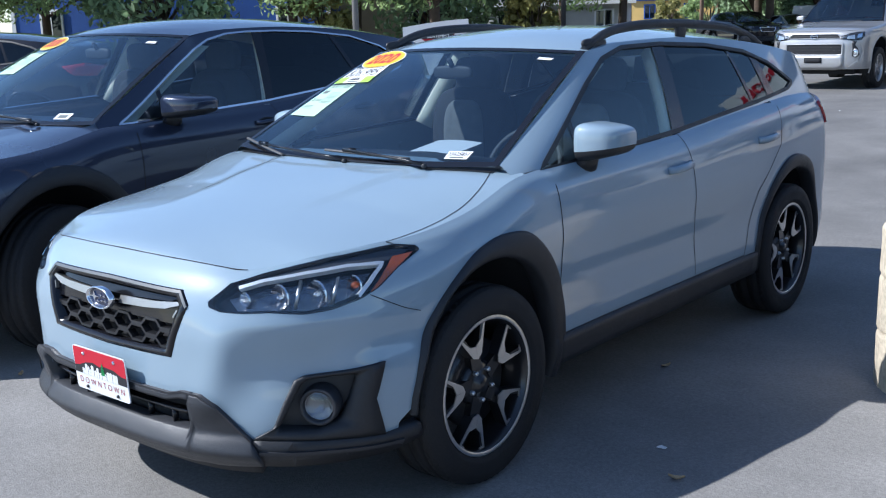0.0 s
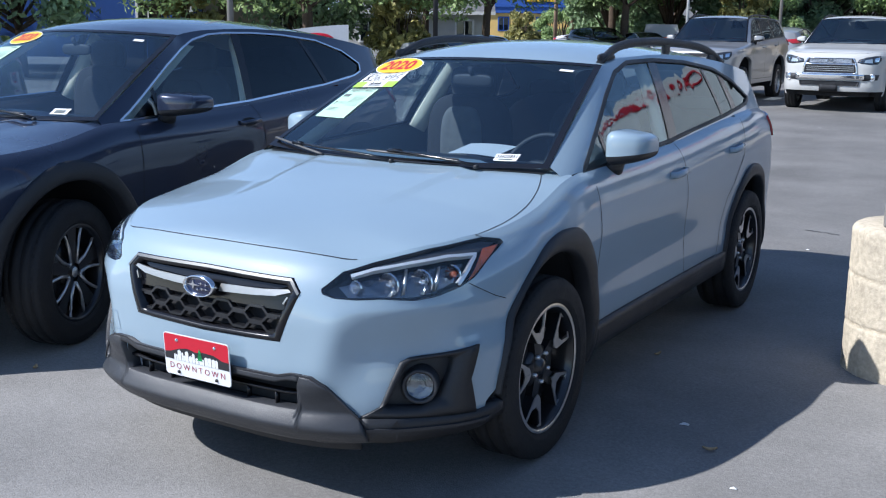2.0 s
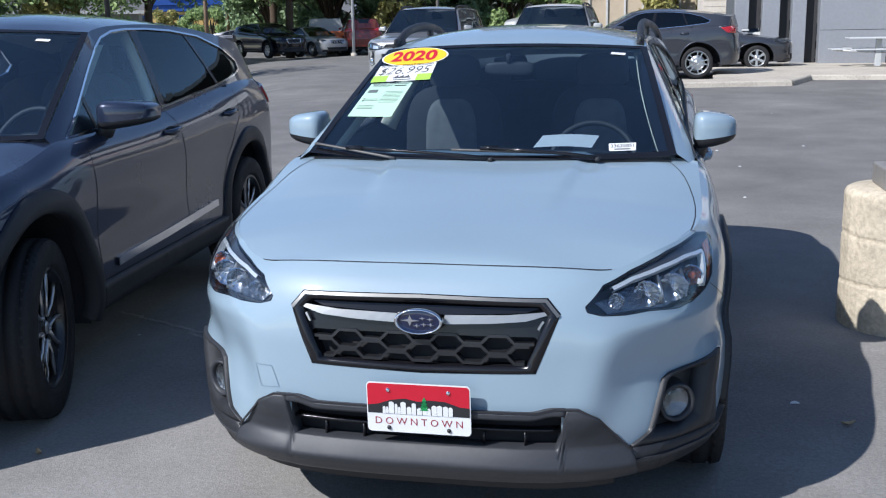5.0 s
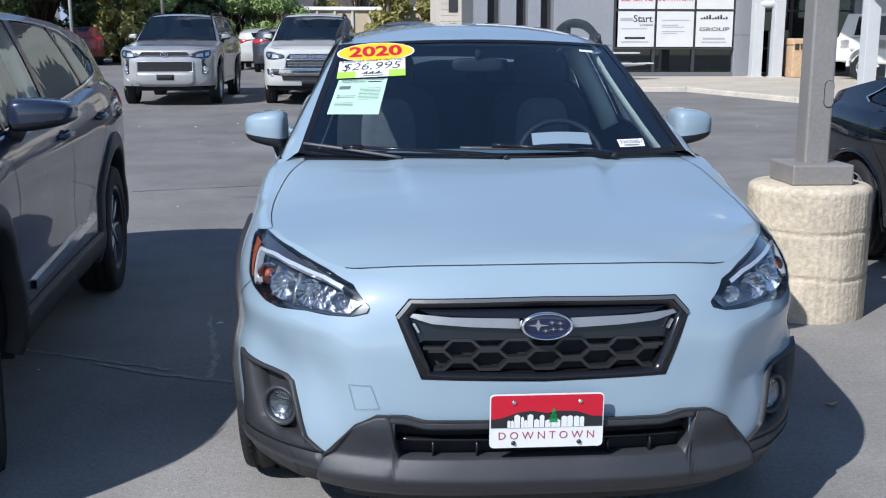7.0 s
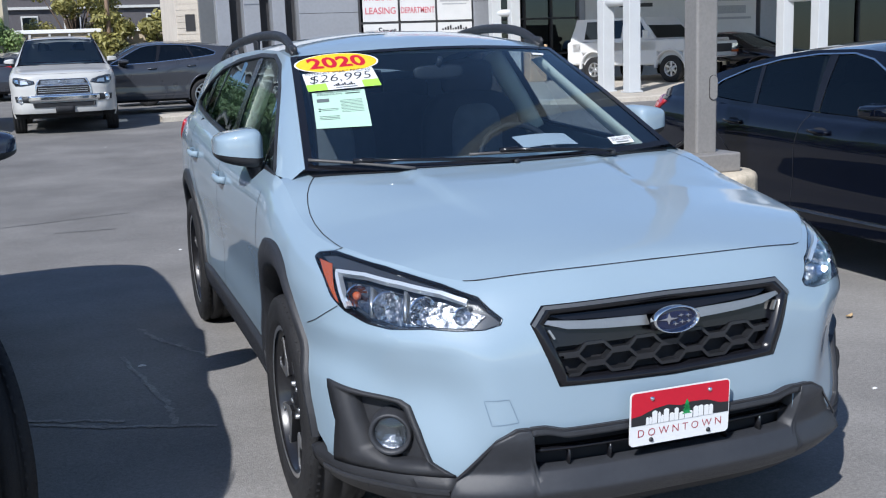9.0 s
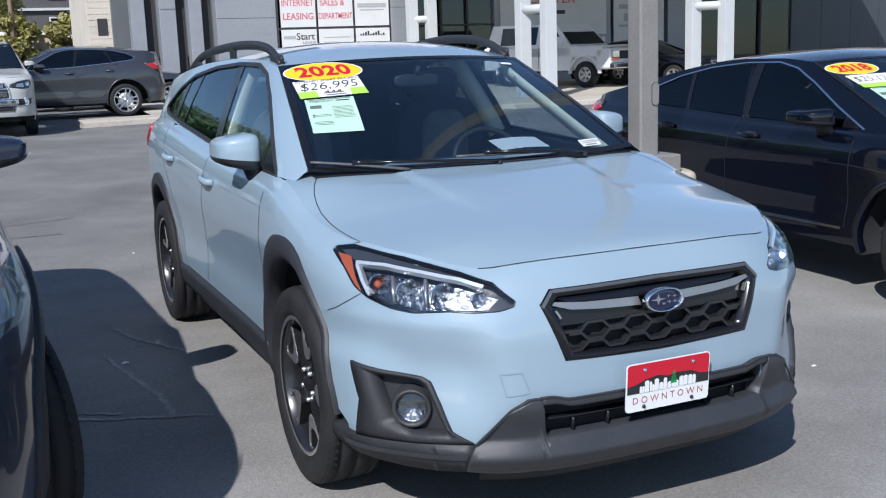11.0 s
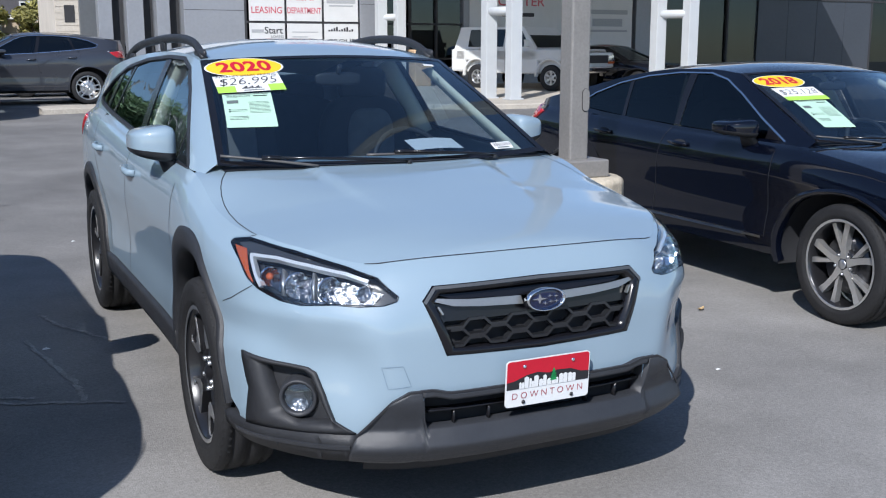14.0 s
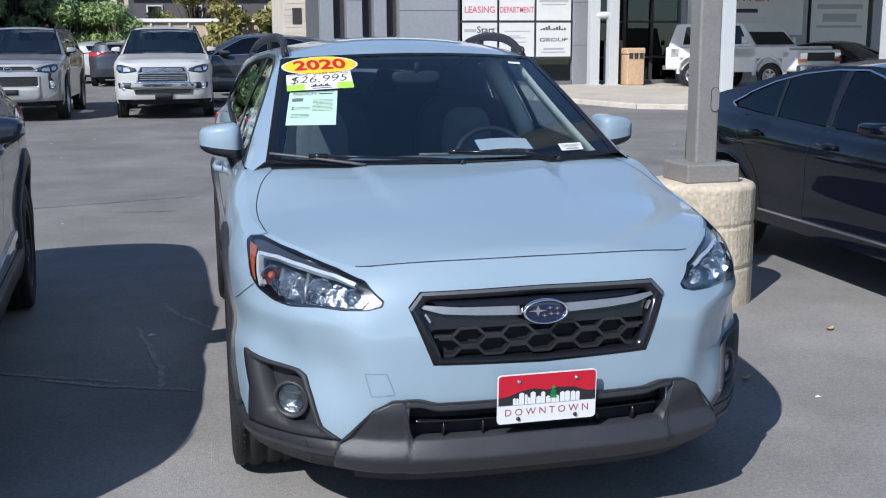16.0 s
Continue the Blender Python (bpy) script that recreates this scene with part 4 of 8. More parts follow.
        wg = join(wg, rounded(0.37, 1.83, 0.95, 0.07, 0.03, 0.06), Geo().tube([(0.20, 1.835, 0.95), (0.54, 1.835, 0.95)], 0.016, 8))
        part("steering_wheel", wg, M_DASH, car, "", mp)
        part("inside_mirror", join(rounded(0, 1.83, 1.365, 0.11, 0.016, 0.030), Geo().tube([(0, 1.83, 1.38), (0, 1.80, 1.425)], 0.012, 8)), M_DASH, car, "", mp)
        lining = Geo()
        lining.grid([[s.roof(u * 0.97, y) - Vector((0, 0, 0.035)) for y in steps(s.WS(u, 1).y + 0.03, s.y_end - 0.1, 14)] for u in steps(-0.98, 0.98, 12)])
        part("headlining", lining, M_LINER, car, "pale cloth headlining", mp)
        for sx in (1, -1):
            rows = []
            for w in steps(0.03, 0.95, 16):
                p = s.WS(0.958 * sx, w)
                bulge = 0.030 * math.sin(math.pi * min(1.0, 0.12 + 0.85 * w)) ** 0.7
                rows.append([p + Vector((sx * a, b, c)) for a, b, c in ((-0.004 - bulge, 0.034, -0.022), (-0.008 - bulge, 0.045, -0.022), (-0.016 - bulge, 0.085, -0.024), (-0.010 - bulge, 0.205 - 0.04 * w, -0.036), (0.03, 0.220 - 0.04 * w, -0.040))])
            part("pillar_trim", Geo().grid(rows), M_LINER, car, "pale pillar trim", mp)
            edge = []
            for w, row in zip(steps(0.03, 0.95, 16), rows):
                p = s.WS(0.995 * sx, w) + Vector((-0.012 * sx, 0.012, -0.008))
                q = row[0] + Vector((-0.004 * sx, -0.002, 0.001))
                edge.append([p, (p + q) / 2 + Vector((0, 0.004, 0)), q, row[1] + Vector((-0.003 * sx, 0, 0))])
            part("pillar_seal", Geo().grid(edge), M_PIANO, car, "black glass edge before the pillar", mp)
            bp = [s.GS(2.46 + 0.13 * t, 1.05 + 0.38 * t) + Vector((-0.075, 0, 0)) for t in steps(0, 1, 5)]
            part("pillar_trim", Geo().tube([(p.x * sx, p.y, p.z) for p in bp], 0.022, 8, 0.05), M_LINER, car, "pale pillar trim", mp)
    if front:
        front(car, s, mp)
    return car


def bars(self):
    return self.pillars


Shape.bars = bars
Shape.pillars = [((2.40, 1.075), (2.53, 1.462), (2.63, 1.462), (2.52, 1.09)), ((1.635, 1.04), (1.635, 1.19), (1.665, 1.205), (1.665, 1.05)), ((3.24, 1.148), (3.18, 1.43), (3.21, 1.425), (3.27, 1.152)),
                 ((3.44, 1.165), (3.40, 1.40), (3.47, 1.37), (3.52, 1.18))]


# ---- the light blue crossover's own front ----
LAMP = [(18.4, 0.771), (23.6, 0.824), (32, 0.851), (40, 0.869), (47, 0.882), (60, 0.895), (66.4, 0.899), (71.6, 0.888), (72.4, 0.874), (67.3, 0.837), (62.8, 0.790), (58, 0.763), (50.5, 0.742), (44, 0.736), (34.5, 0.745), (28, 0.742), (22, 0.745), (19, 0.756)]


def lamp_unit(car, s, sx, poly, amber, bowls, bar, mp=None):
    """A headlamp: black housing, brow, light bar, facetted bowls, amber corner and clear lens."""
    def fu(u, z):
        return s.FT(u * 75, z)
    pu = [(a / 75, z) for a, z in poly]
    c = (sum(p[0] for p in pu) / len(pu), sum(p[1] for p in pu) / len(pu))
    inn = [(c[0] + (a - c[0]) * 0.985, c[1] + (z - c[1]) * 0.955) for a, z in pu]
    h = part("headlamp", ring_poly(fu, pu, inn, 0.0, 0.055, sx, 5), M_PIANO, car, "headlamp in a black housing", mp)
    part("lamp_back", fill(fu, pu, -0.052, 0.05, sx), M_LAMPDK, h, "dark lamp bowl", mp)
    brow = [(a / 75, z) for a, z in [(23.5, 0.812), (32, 0.845), (40, 0.863), (47, 0.876), (60, 0.889), (66, 0.892), (70, 0.882), (64, 0.864), (52.5, 0.866), (42, 0.856), (32, 0.840)]]
    part("lamp_brow", fill(fu, brow, -0.012, 0.03, sx), M_LAMPDK, h, "gloss black lamp brow", mp)
    shelf = [(a / 75, z) for a, z in [(22, 0.790), (32, 0.828), (42, 0.843), (52, 0.853), (60, 0.850), (57, 0.776), (51, 0.753), (44, 0.746), (34, 0.756), (25, 0.754)]]
    part("reflector", fill(fu, shelf, -0.047, 0.03, sx), M_FACET, h, "facetted grey lamp reflector", mp)
    for th, z, r, mt in bowls:
        p = off(fu, th / 75, z, -0.030)
        g = Geo().lathe([(0.024, 0.0), (0.022, r * 0.35), (0.012, r * 0.72), (0.0, r), (0.004, r + 0.003)], 14, "y", (p.x * sx, p.y, p.z))
        g.s = [False] * len(g.f)
        b = part("reflector", g, mt, h, "facetted lamp bowl", mp)
        part("bulb", rounded(p.x * sx, p.y + 0.006, p.z, r * (0.42 if th > 55 else 0.20), 0.016, r * (0.42 if th > 55 else 0.20), 1, 1, 12, 8), M_AMBER if th > 55 else M_CHROME, b, "", mp)
    for t0, t1 in ((50.6, 51.4), (40.6, 41.4)):
        part("divider", fill(fu, [(t0 / 75, 0.757), (t1 / 75, 0.757), (t1 / 75, 0.842), (t0 / 75, 0.842)], -0.024, 0.03, sx, thick=0.03), M_SATIN, h, "bright divider", mp)
    part("light_bar", strip(fu, [(a / 75, z) for a, z in bar], 0.0115, -0.003, sx, 8, False, 0.02), M_LAMPBAR, h, "silver light bar", mp)
    if amber:
        part("turn_signal", fill(fu, [(a / 75, z) for a, z in amber], -0.006, 0.03, sx), M_AMBER, h, "amber side reflector", mp)
    part("lens", fill(fu, pu, 0.004, 0.03, sx), M_LENS, h, "clear lens", mp)
    return h


def cross_front(car, s, mp=None):
    def fu(u, z):
        return s.FT(u * 75, z)
    for sx in (1, -1):
        lamp_unit(car, s, sx, LAMP, [(64.8, 0.870), (70.6, 0.874), (66.8, 0.836), (62.4, 0.792), (60.2, 0.775), (62.6, 0.815)], [(56, 0.812, 0.030, M_REFL), (46, 0.798, 0.041, M_REFL), (36.2, 0.795, 0.038, M_REFL), (27.0, 0.786, 0.022, M_REFL)],
                  [(26, 0.815), (32, 0.834), (42, 0.850), (52.5, 0.860), (62.4, 0.857), (60, 0.812), (57.4, 0.774)])
        # fog lamp corner
        bz = [(30, 0.352), (35.2, 0.385), (38.1, 0.465), (41.2, 0.528), (44, 0.541), (54, 0.549), (64.7, 0.562), (61.8, 0.45), (64.4, 0.327), (47, 0.338)]
        bi = [(35.8, 0.380), (37.6, 0.402), (40.3, 0.465), (43.2, 0.515), (45, 0.527), (52, 0.533), (57.6, 0.534), (55.6, 0.46), (53, 0.394), (47, 0.368)]
        corner = part("fog_lamp_bezel", ring_poly(fu, [(a / 75, z) for a, z in bz], [(a / 75, z) for a, z in bi], 0.013, 0.06, sx, 6, 0.003), M_CLAD, car, "black plastic fog lamp bezel")
        part("bezel_floor", fill(fu, [(a / 75, z) for a, z in bi], -0.042, 0.03, sx), M_CLAD, corner)
        p = off(fu, 47.4 / 75, 0.440, -0.016)
        for nm, prof, mt, lb in (("fog_ring", [(0.04, 0.066), (-0.010, 0.060), (-0.016, 0.056), (-0.008, 0.047), (0.006, 0.045)], M_CLADG, "grey fog lamp ring"), ("fog_reflector", [(0.020, 0.0), (0.014, 0.02), (0.002, 0.045)], M_FACET, ""), ("fog_lens", [(-0.008, 0.0), (-0.006, 0.025), (0.001, 0.044)], M_LENS, "")):
            g = Geo().lathe(prof, 28, "y", (0, 0, 0))
            rot = Matrix.Rotation(radians(30 * sx), 4, "Z")
            g.v = [tuple(rot @ Vector(q) + Vector((p.x * sx, p.y, p.z))) for q in g.v]
            part(nm, g, mt, corner, lb)
        cb = [(29.6, 0.350), (38, 0.347), (47, 0.338), (56, 0.331), (64.6, 0.325), (74, 0.336), (75.5, 0.285), (66, 0.262), (50, 0.254), (40, 0.258), (30, 0.268)]
        part("bumper_corner", fill(fu, [(a / 75, z) for a, z in cb], 0.016, 0.03, sx, thick=0.04), M_CLAD, car, "black lower bumper corner")
        part("corner_lip", strip(fu, [(31.5 / 75, 0.312), (45 / 75, 0.305), (58 / 75, 0.298), (69 / 75, 0.294)], 0.012, 0.022, sx, 8, False, 0.012), M_CLADG, car)
        part("wing_edge", strip(fu, [(a / 75, z + 0.006) for a, z in LAMP[2:8]], 0.015, -0.002, sx, 8), M_BLUE, car, "painted wing edge over the lamp")
        # wing seam
        part("panel_gap", join(strip(fu, [(60.3 / 75, 0.772), (66 / 75, 0.741), (71.2 / 75, 0.712), (76 / 75, 0.692)], 0.0028, 0.0012, sx, 8)), M_GAP, car)
    # hood shut line
    def hd(x, y):
        return s.hood(x, y)
    for sx in (1, -1):
        rows = []
        for q in steps(0.0, 1.0, 44):
            p = s.SDtop(s.nose(0.874) + 0.0006 + 0.068 * q ** 2.2)
            x = p.x * sx * (q / 0.12 if q < 0.12 else 1.0)
            rows.append([(x, p.y - 0.0028, p.z + 0.0006), (x, p.y - 0.0014, p.z + 0.0026)])
        part("hood_gap", Geo().grid(rows), M_GAP, car, "dark hood shut line")
        part("hood_gap", strip(hd, [(x * sx, y) for x, y in [(0.758, 0.541), (0.767, 0.60), (0.777, 0.70), (0.779, 0.80), (0.774, 0.89), (0.763, 0.97), (0.748, 1.04), (0.728, 1.10), (0.704, 1.155), (0.680, 1.20)]], 0.0032, 0.0012, 1, 8), M_GAP, car, "dark hood shut line")
        part("hood_gap", strip(fu, [(64.6 / 75, 0.9050), (65.6 / 75, 0.9015), (66.2 / 75, 0.8985)], 0.0032, 0.0015, sx, 4), M_GAP, car, "dark hood shut line")
    # grille
    outer = [(-0.36, 0.797), (0, 0.801), (0.36, 0.797), (0.397, 0.756), (0.330, 0.586), (0, 0.577), (-0.330, 0.586), (-0.397, 0.756)]
    inner = [(-0.350, 0.783), (0, 0.787), (0.350, 0.783), (0.376, 0.754), (0.316, 0.598), (0, 0.589), (-0.316, 0.598), (-0.376, 0.754)]
    inner = [(x * 0.965, 0.69 + (z - 0.69) * 0.93) for x, z in inner]
    gr = part("grille", ring_poly(s.FX, outer, inner, 0.003, 0.06, 1, 8), M_PIANO, car, "gloss black grille surround")
    part("grille_back", fill(s.FX, inner, -0.05, 0.06), M_GAP, gr, "dark grille opening")
    part("chrome_line", strip(s.FX, [(a * 0.985, z - 0.008) for a, z in outer[7:] + outer[:4]], 0.010, 0.006, 1, 10, False, 0.006), M_GUNL, gr)
    for q in (-1, 1):
        part("grille_wing", crisp(fill(s.FX, [(a * q, z) for a, z in [(0.064, 0.721), (0.070, 0.747), (0.25, 0.752), (0.366, 0.762), (0.360, 0.752), (0.30, 0.735), (0.20, 0.727)]], -0.002, 0.03, 1, thick=0.04)), M_TRIM, gr, "silver grille wing")
        part("grille_hook", strip(s.FX, [(0.350 * q, 0.736), (0.343 * q, 0.725), (0.336 * q, 0.712)], 0.006, -0.004, 1, 4, False, 0.012), M_TRIM, gr, "silver grille hook")
    part("grille_panel", fill(s.FX, [(-0.375, 0.752), (-0.30, 0.737), (-0.07, 0.725), (0.07, 0.725), (0.30, 0.737), (0.375, 0.752), (0.345, 0.675), (0.325, 0.690), (-0.325, 0.690), (-0.345, 0.675)], -0.020, 0.05), M_PIANO, gr)
    part("grille_panel", fill(s.FX, [(-0.34, 0.774), (0.34, 0.774), (0.30, 0.760), (0.07, 0.749), (-0.07, 0.749), (-0.30, 0.760)], -0.020, 0.05), M_PIANO, gr)
    for k, z in enumerate((0.680, 0.650, 0.620)):
        half = 0.326 - 0.014 * k
        line = [(-half, z + (0.011 if k % 2 else -0.011))]
        x, up = -0.074 * 5 + 0.037, k % 2
        while x < half:
            for dx in (0.011, 0.063):
                if -half < x + dx < half:
                    line.append((x + dx, z + (0.011 if up else -0.011)))
            x += 0.074
            up = 1 - up
        line.append((half, line[-1][1]))
        part("grille_bar", strip(s.FX, line, 0.0085, -0.014, 1, 3, False, 0.026), M_BAR, gr, "black honeycomb grille bar")
    # oval badge with six plain star shapes
    bd = part("badge", Geo().lathe([(0.0, 0.0), (-0.004, 0.03), (0.002, 0.064)], 40, "y", (0, -0.012, 0)), M_BADGE, gr, "blue oval badge with silver stars")
    for v in bd.data.vertices:
        v.co.z = v.co.z * 0.52 + 0.734
    rim = Geo().lathe([(0.004, 0.060), (-0.010, 0.062), (-0.012, 0.066), (-0.008, 0.070), (0.008, 0.071)], 40, "y", (0, -0.012, 0))
    rim.v = [(x, y, z * 0.53 + 0.734) for x, y, z in rim.v]
    part("badge_rim", rim, M_CHROME, bd)
    for x, z, r in ((-0.024, 0.003, 0.022), (0.012, 0.010, 0.008), (0.034, 0.008, 0.008), (0.016, -0.008, 0.008), (0.036, -0.008, 0.008), (-0.004, -0.012, 0.008)):
        poly = []
        for k in range(8):
            rr = r if k % 2 == 0 else r * 0.28
            poly.append((x + rr * math.cos(k * math.pi / 4) * 1.3, 0.734 + z + rr * math.sin(k * math.pi / 4) * 0.75))
        part("star", Geo().prism(poly, lambda a, b, e: (a, e, b), -0.014, -0.019), M_CHROME, bd)
    # lower bumper
    rim_top = lin((0, 0.364), (0.396, 0.364), (0.412, 0.486), (0.447, 0.486), (0.495, 0.457), (0.588, 0.351), (0.600, 0.30))
    depth = lin((0.25, -0.004), (0.258, 0.014), (0.300, 0.036), (0.316, 0.042), (0.322, 0.040), (0.364, 0.008), (0.40, 0.014), (0.46, 0.026), (0.49, 0.022))
    lip = lambda u: 0.473 + 0.014 * soft((abs(u) - 0.31) / 0.07)
    lowb = join(patch(s.FX, lambda u: rim_top(abs(u)), lambda u: 0.250 + 0.018 * abs(u / 0.6) ** 3, -0.600, 0.600, 150, 26, 0.020, 0.06, prof=lambda u, v: depth(v)),
                patch(s.FX, lip, lambda u: lip(u) - 0.020, -0.413, 0.413, 60, 3, 0.022, 0.05))
    lb = part("lower_bumper", lowb, M_CLADG, car, "grey plastic lower bumper with sheen in its colour")
    part("air_dam", patch(s.FX, lambda u: 0.268, lambda u: 0.205, -0.56, 0.56, 40, 3, -0.022, 0.05), M_CLAD, lb, "black air dam under the bumper")
    part("bumper_slot", fill(s.FX, [(-0.41, 0.470), (0.41, 0.470), (0.41, 0.290), (-0.41, 0.290)], -0.055, 0.06), M_GAP, lb, "dark lower air slot")
    part("slot_bar", patch(s.FX, lambda u: 0.415, lambda u: 0.407, -0.40, 0.40, 24, 1, -0.012, 0.03), M_PIANO, lb)
    for x in (-0.30, -0.18, 0.18, 0.30):
        part("slot_rib", patch(s.FX, lambda u: 0.407, lambda u: 0.360, x - 0.003, x + 0.003, 1, 2, -0.014, 0.02), M_PIANO, lb)
    part("bumper_edge", strip(s.FX, [(-0.588, 0.352), (-0.495, 0.458), (-0.447, 0.487), (-0.381, 0.489), (-0.329, 0.476), (0.329, 0.476), (0.381, 0.489), (0.447, 0.487), (0.495, 0.458), (0.588, 0.352)], 0.006, 0.024, 1, 12, False, 0.004), M_GUN, lb)
    # tow hook cover
    part("tow_cover", strip(s.FX, [(-0.522, 0.562), (-0.462, 0.565), (-0.440, 0.502), (-0.505, 0.494)], 0.0025, 0.0012, 1, 6, True), M_SEAM, car, "tow hook cover outline")


M_LAMPBAR = mk("pale_lamp_bar", (0.72, 0.74, 0.76), 0.3, 0.55, 0, 0.04, 8)
M_LAMPSH = mk("satin_lamp_chrome", (0.17, 0.175, 0.185), 0.42, 0.9, 0, 0.1, 20)
M_LAMPDK = mk("dark_lamp_plastic", (0.035, 0.038, 0.045), 0.25, 0.0, 0, 0.1, 20)
M_BAR = mk("grey_grille_plastic", (0.020, 0.021, 0.024), 0.3, 0.2, 0, 0.1, 8)
M_FACET = mk("faceted_reflector", (0.19, 0.20, 0.22), 0.25, 1.0, 0, 0.35, 30, 1.0, 38)
M_TRIM = mk("satin_grey_trim", (0.36, 0.36, 0.35), 0.38, 0.8, 0, 0.04, 10)
M_GUNL = mk("light_gunmetal", (0.16, 0.16, 0.155), 0.36, 0.7, 0, 0.05, 10)
M_GUN = mk("gunmetal_satin", (0.042, 0.042, 0.047), 0.34, 0.5, 0, 0.08, 10)
M_SEAM = mk("soft_seam", (0.14, 0.20, 0.26), 0.6, 0, 0, 0.1, 10)


def dealer_plate(car_pose, y, z0, z1, label):
    """A dealer's show plate: red sky, dark hills, white skyline, green tree and the word below."""
    pl = thing("show_plate", car_pose, label, "plate")
    w, h = 0.152, (z1 - z0) / 2
    zc = (z0 + z1) / 2

    def at(a, b, e):
        return (a, y - e - 0.06 * (b - zc), b)

    def rr(x0, x1, a, b, r, n=5):
        pts = []
        for cx, cz, t0 in ((x1 - r, b - r, 0), (x0 + r, b - r, 90), (x0 + r, a + r, 180), (x1 - r, a + r, 270)):
            pts += [(cx + r * math.cos(radians(t0 + 90 * k / n)), cz + r * math.sin(radians(t0 + 90 * k / n))) for k in range(n + 1)]
        return pts
    part("plate_base", Geo().prism(rr(-w, w, z0, z1, 0.012), at, 0.0, 0.004), M_WHITE, pl, "white metal plate")
    sk = z0 + 0.070
    red = [(p[0], p[1]) for p in rr(-w + 0.003, w - 0.003, z0, z1 - 0.003, 0.010) if p[1] > zc]
    hills = [(-w + 0.003, 0.006), (-0.12, 0.010), (-0.08, 0.024), (-0.04, 0.030), (0.0, 0.022), (0.03, 0.028), (0.08, 0.026), (0.12, 0.012), (w - 0.003, 0.010)]
    part("red_field", Geo().prism([(w - 0.003, zc)] + red + [(-w + 0.003, zc)], at, 0.004, 0.0048), M_RED, pl)
    part("hill_band", Geo().prism([(a, zc + b) for a, b in hills][::-1] + [(-w + 0.003, sk - 0.012), (w - 0.003, sk - 0.012)], at, 0.0048, 0.0054), M_INK, pl)
    rnd = random.Random(4)
    g = Geo()
    x = -0.105
    while x < 0.10:
        ww = rnd.uniform(0.006, 0.016)
        hh = rnd.uniform(0.008, 0.030)
        part("skyline_tower", Geo().prism([(x, sk - 0.012), (x + ww, sk - 0.012), (x + ww, sk + hh - 0.004), (x + ww * 0.5, sk + hh), (x, sk + hh - 0.004)], at, 0.0054, 0.006), M_WHITE, pl)
        x += ww + rnd.uniform(0.0, 0.003)
    g = Geo()
    for a, b, r in ((0.018, 0.010, 0.014), (0.018, 0.020, 0.012), (0.018, 0.030, 0.008)):
        g.prism([(a - r, sk + b - 0.008), (a - r * 0.4, sk + b), (a - r * 0.8, sk + b + 0.001), (a, sk + b + 0.014), (a + r * 0.8, sk + b + 0.001), (a + r * 0.4, sk + b), (a + r, sk + b - 0.008)], at, 0.006, 0.0066)
    part("tree_mark", g, M_DKGREEN, pl)
    vs, fs = text_geo("D O W N T O W N", 0.034, squash=1.0, bold=-0.0002)
    mx = max(abs(a) for a, b in vs)
    part("lettering", Geo().add([at(a * 0.128 / mx, z0 + 0.034 + b * 0.9, 0.0052) for a, b in vs], fs, False), M_DKRED, pl, "dark red lettering")
    for a in (-0.088, 0.088):
        for b in (z1 - 0.022, z0 + 0.014):
            part("plate_screw", Geo().lathe([(0.0, 0.0065), (-0.004, 0.005), (-0.005, 0.0)], 10, "y", at(a, b, 0.005)), M_CHROME if b > zc else M_INK, pl)
    return pl


M_DKRED = mk("dark_red_print", (0.28, 0.02, 0.04), 0.5, 0, 0, 0.05, 8)


def year_oval(car_pose, s, ca, cb, ra, rb, words, mp=None, shear=0.0):
    """A yellow vinyl oval with a red year on the glass."""
    ob = thing("year_sticker", car_pose, "yellow oval vinyl sticker with a red year on glass", "sticker", "windshield stickers")

    def on(a, b):
        w = b / 0.862
        return s.WS(a / (s.ws[0] + (s.ws[5] - s.ws[0]) * w), w)

    def at(a, b, d):
        return off(on, ca + a + shear * b, cb + b, d)
    for nm, k, mt, d in (("sticker_edge", 1.0, M_WHITE, 0.003), ("sticker_face", 0.955, M_YELLOW, 0.0036)):
        g = Geo()
        rows = [[at(ra * k * r * math.cos(t), rb * k * r * math.sin(t), d) for r in (0.0, 0.35, 0.7, 1.0)] for t in [2 * math.pi * q / 40 for q in range(40)]]
        part(nm, g.grid(rows, wrap_u=True), mt, ob, "", mp)
    vs, fs = text_geo(words, rb * 1.45, bold=0.004)
    mx = max(abs(a) for a, b in vs)
    part("lettering", Geo().add([at(a * ra * 0.68 / mx, b * 1.02, 0.0046) for a, b in vs], fs, False), M_RED, ob, "red year", mp)
    return ob


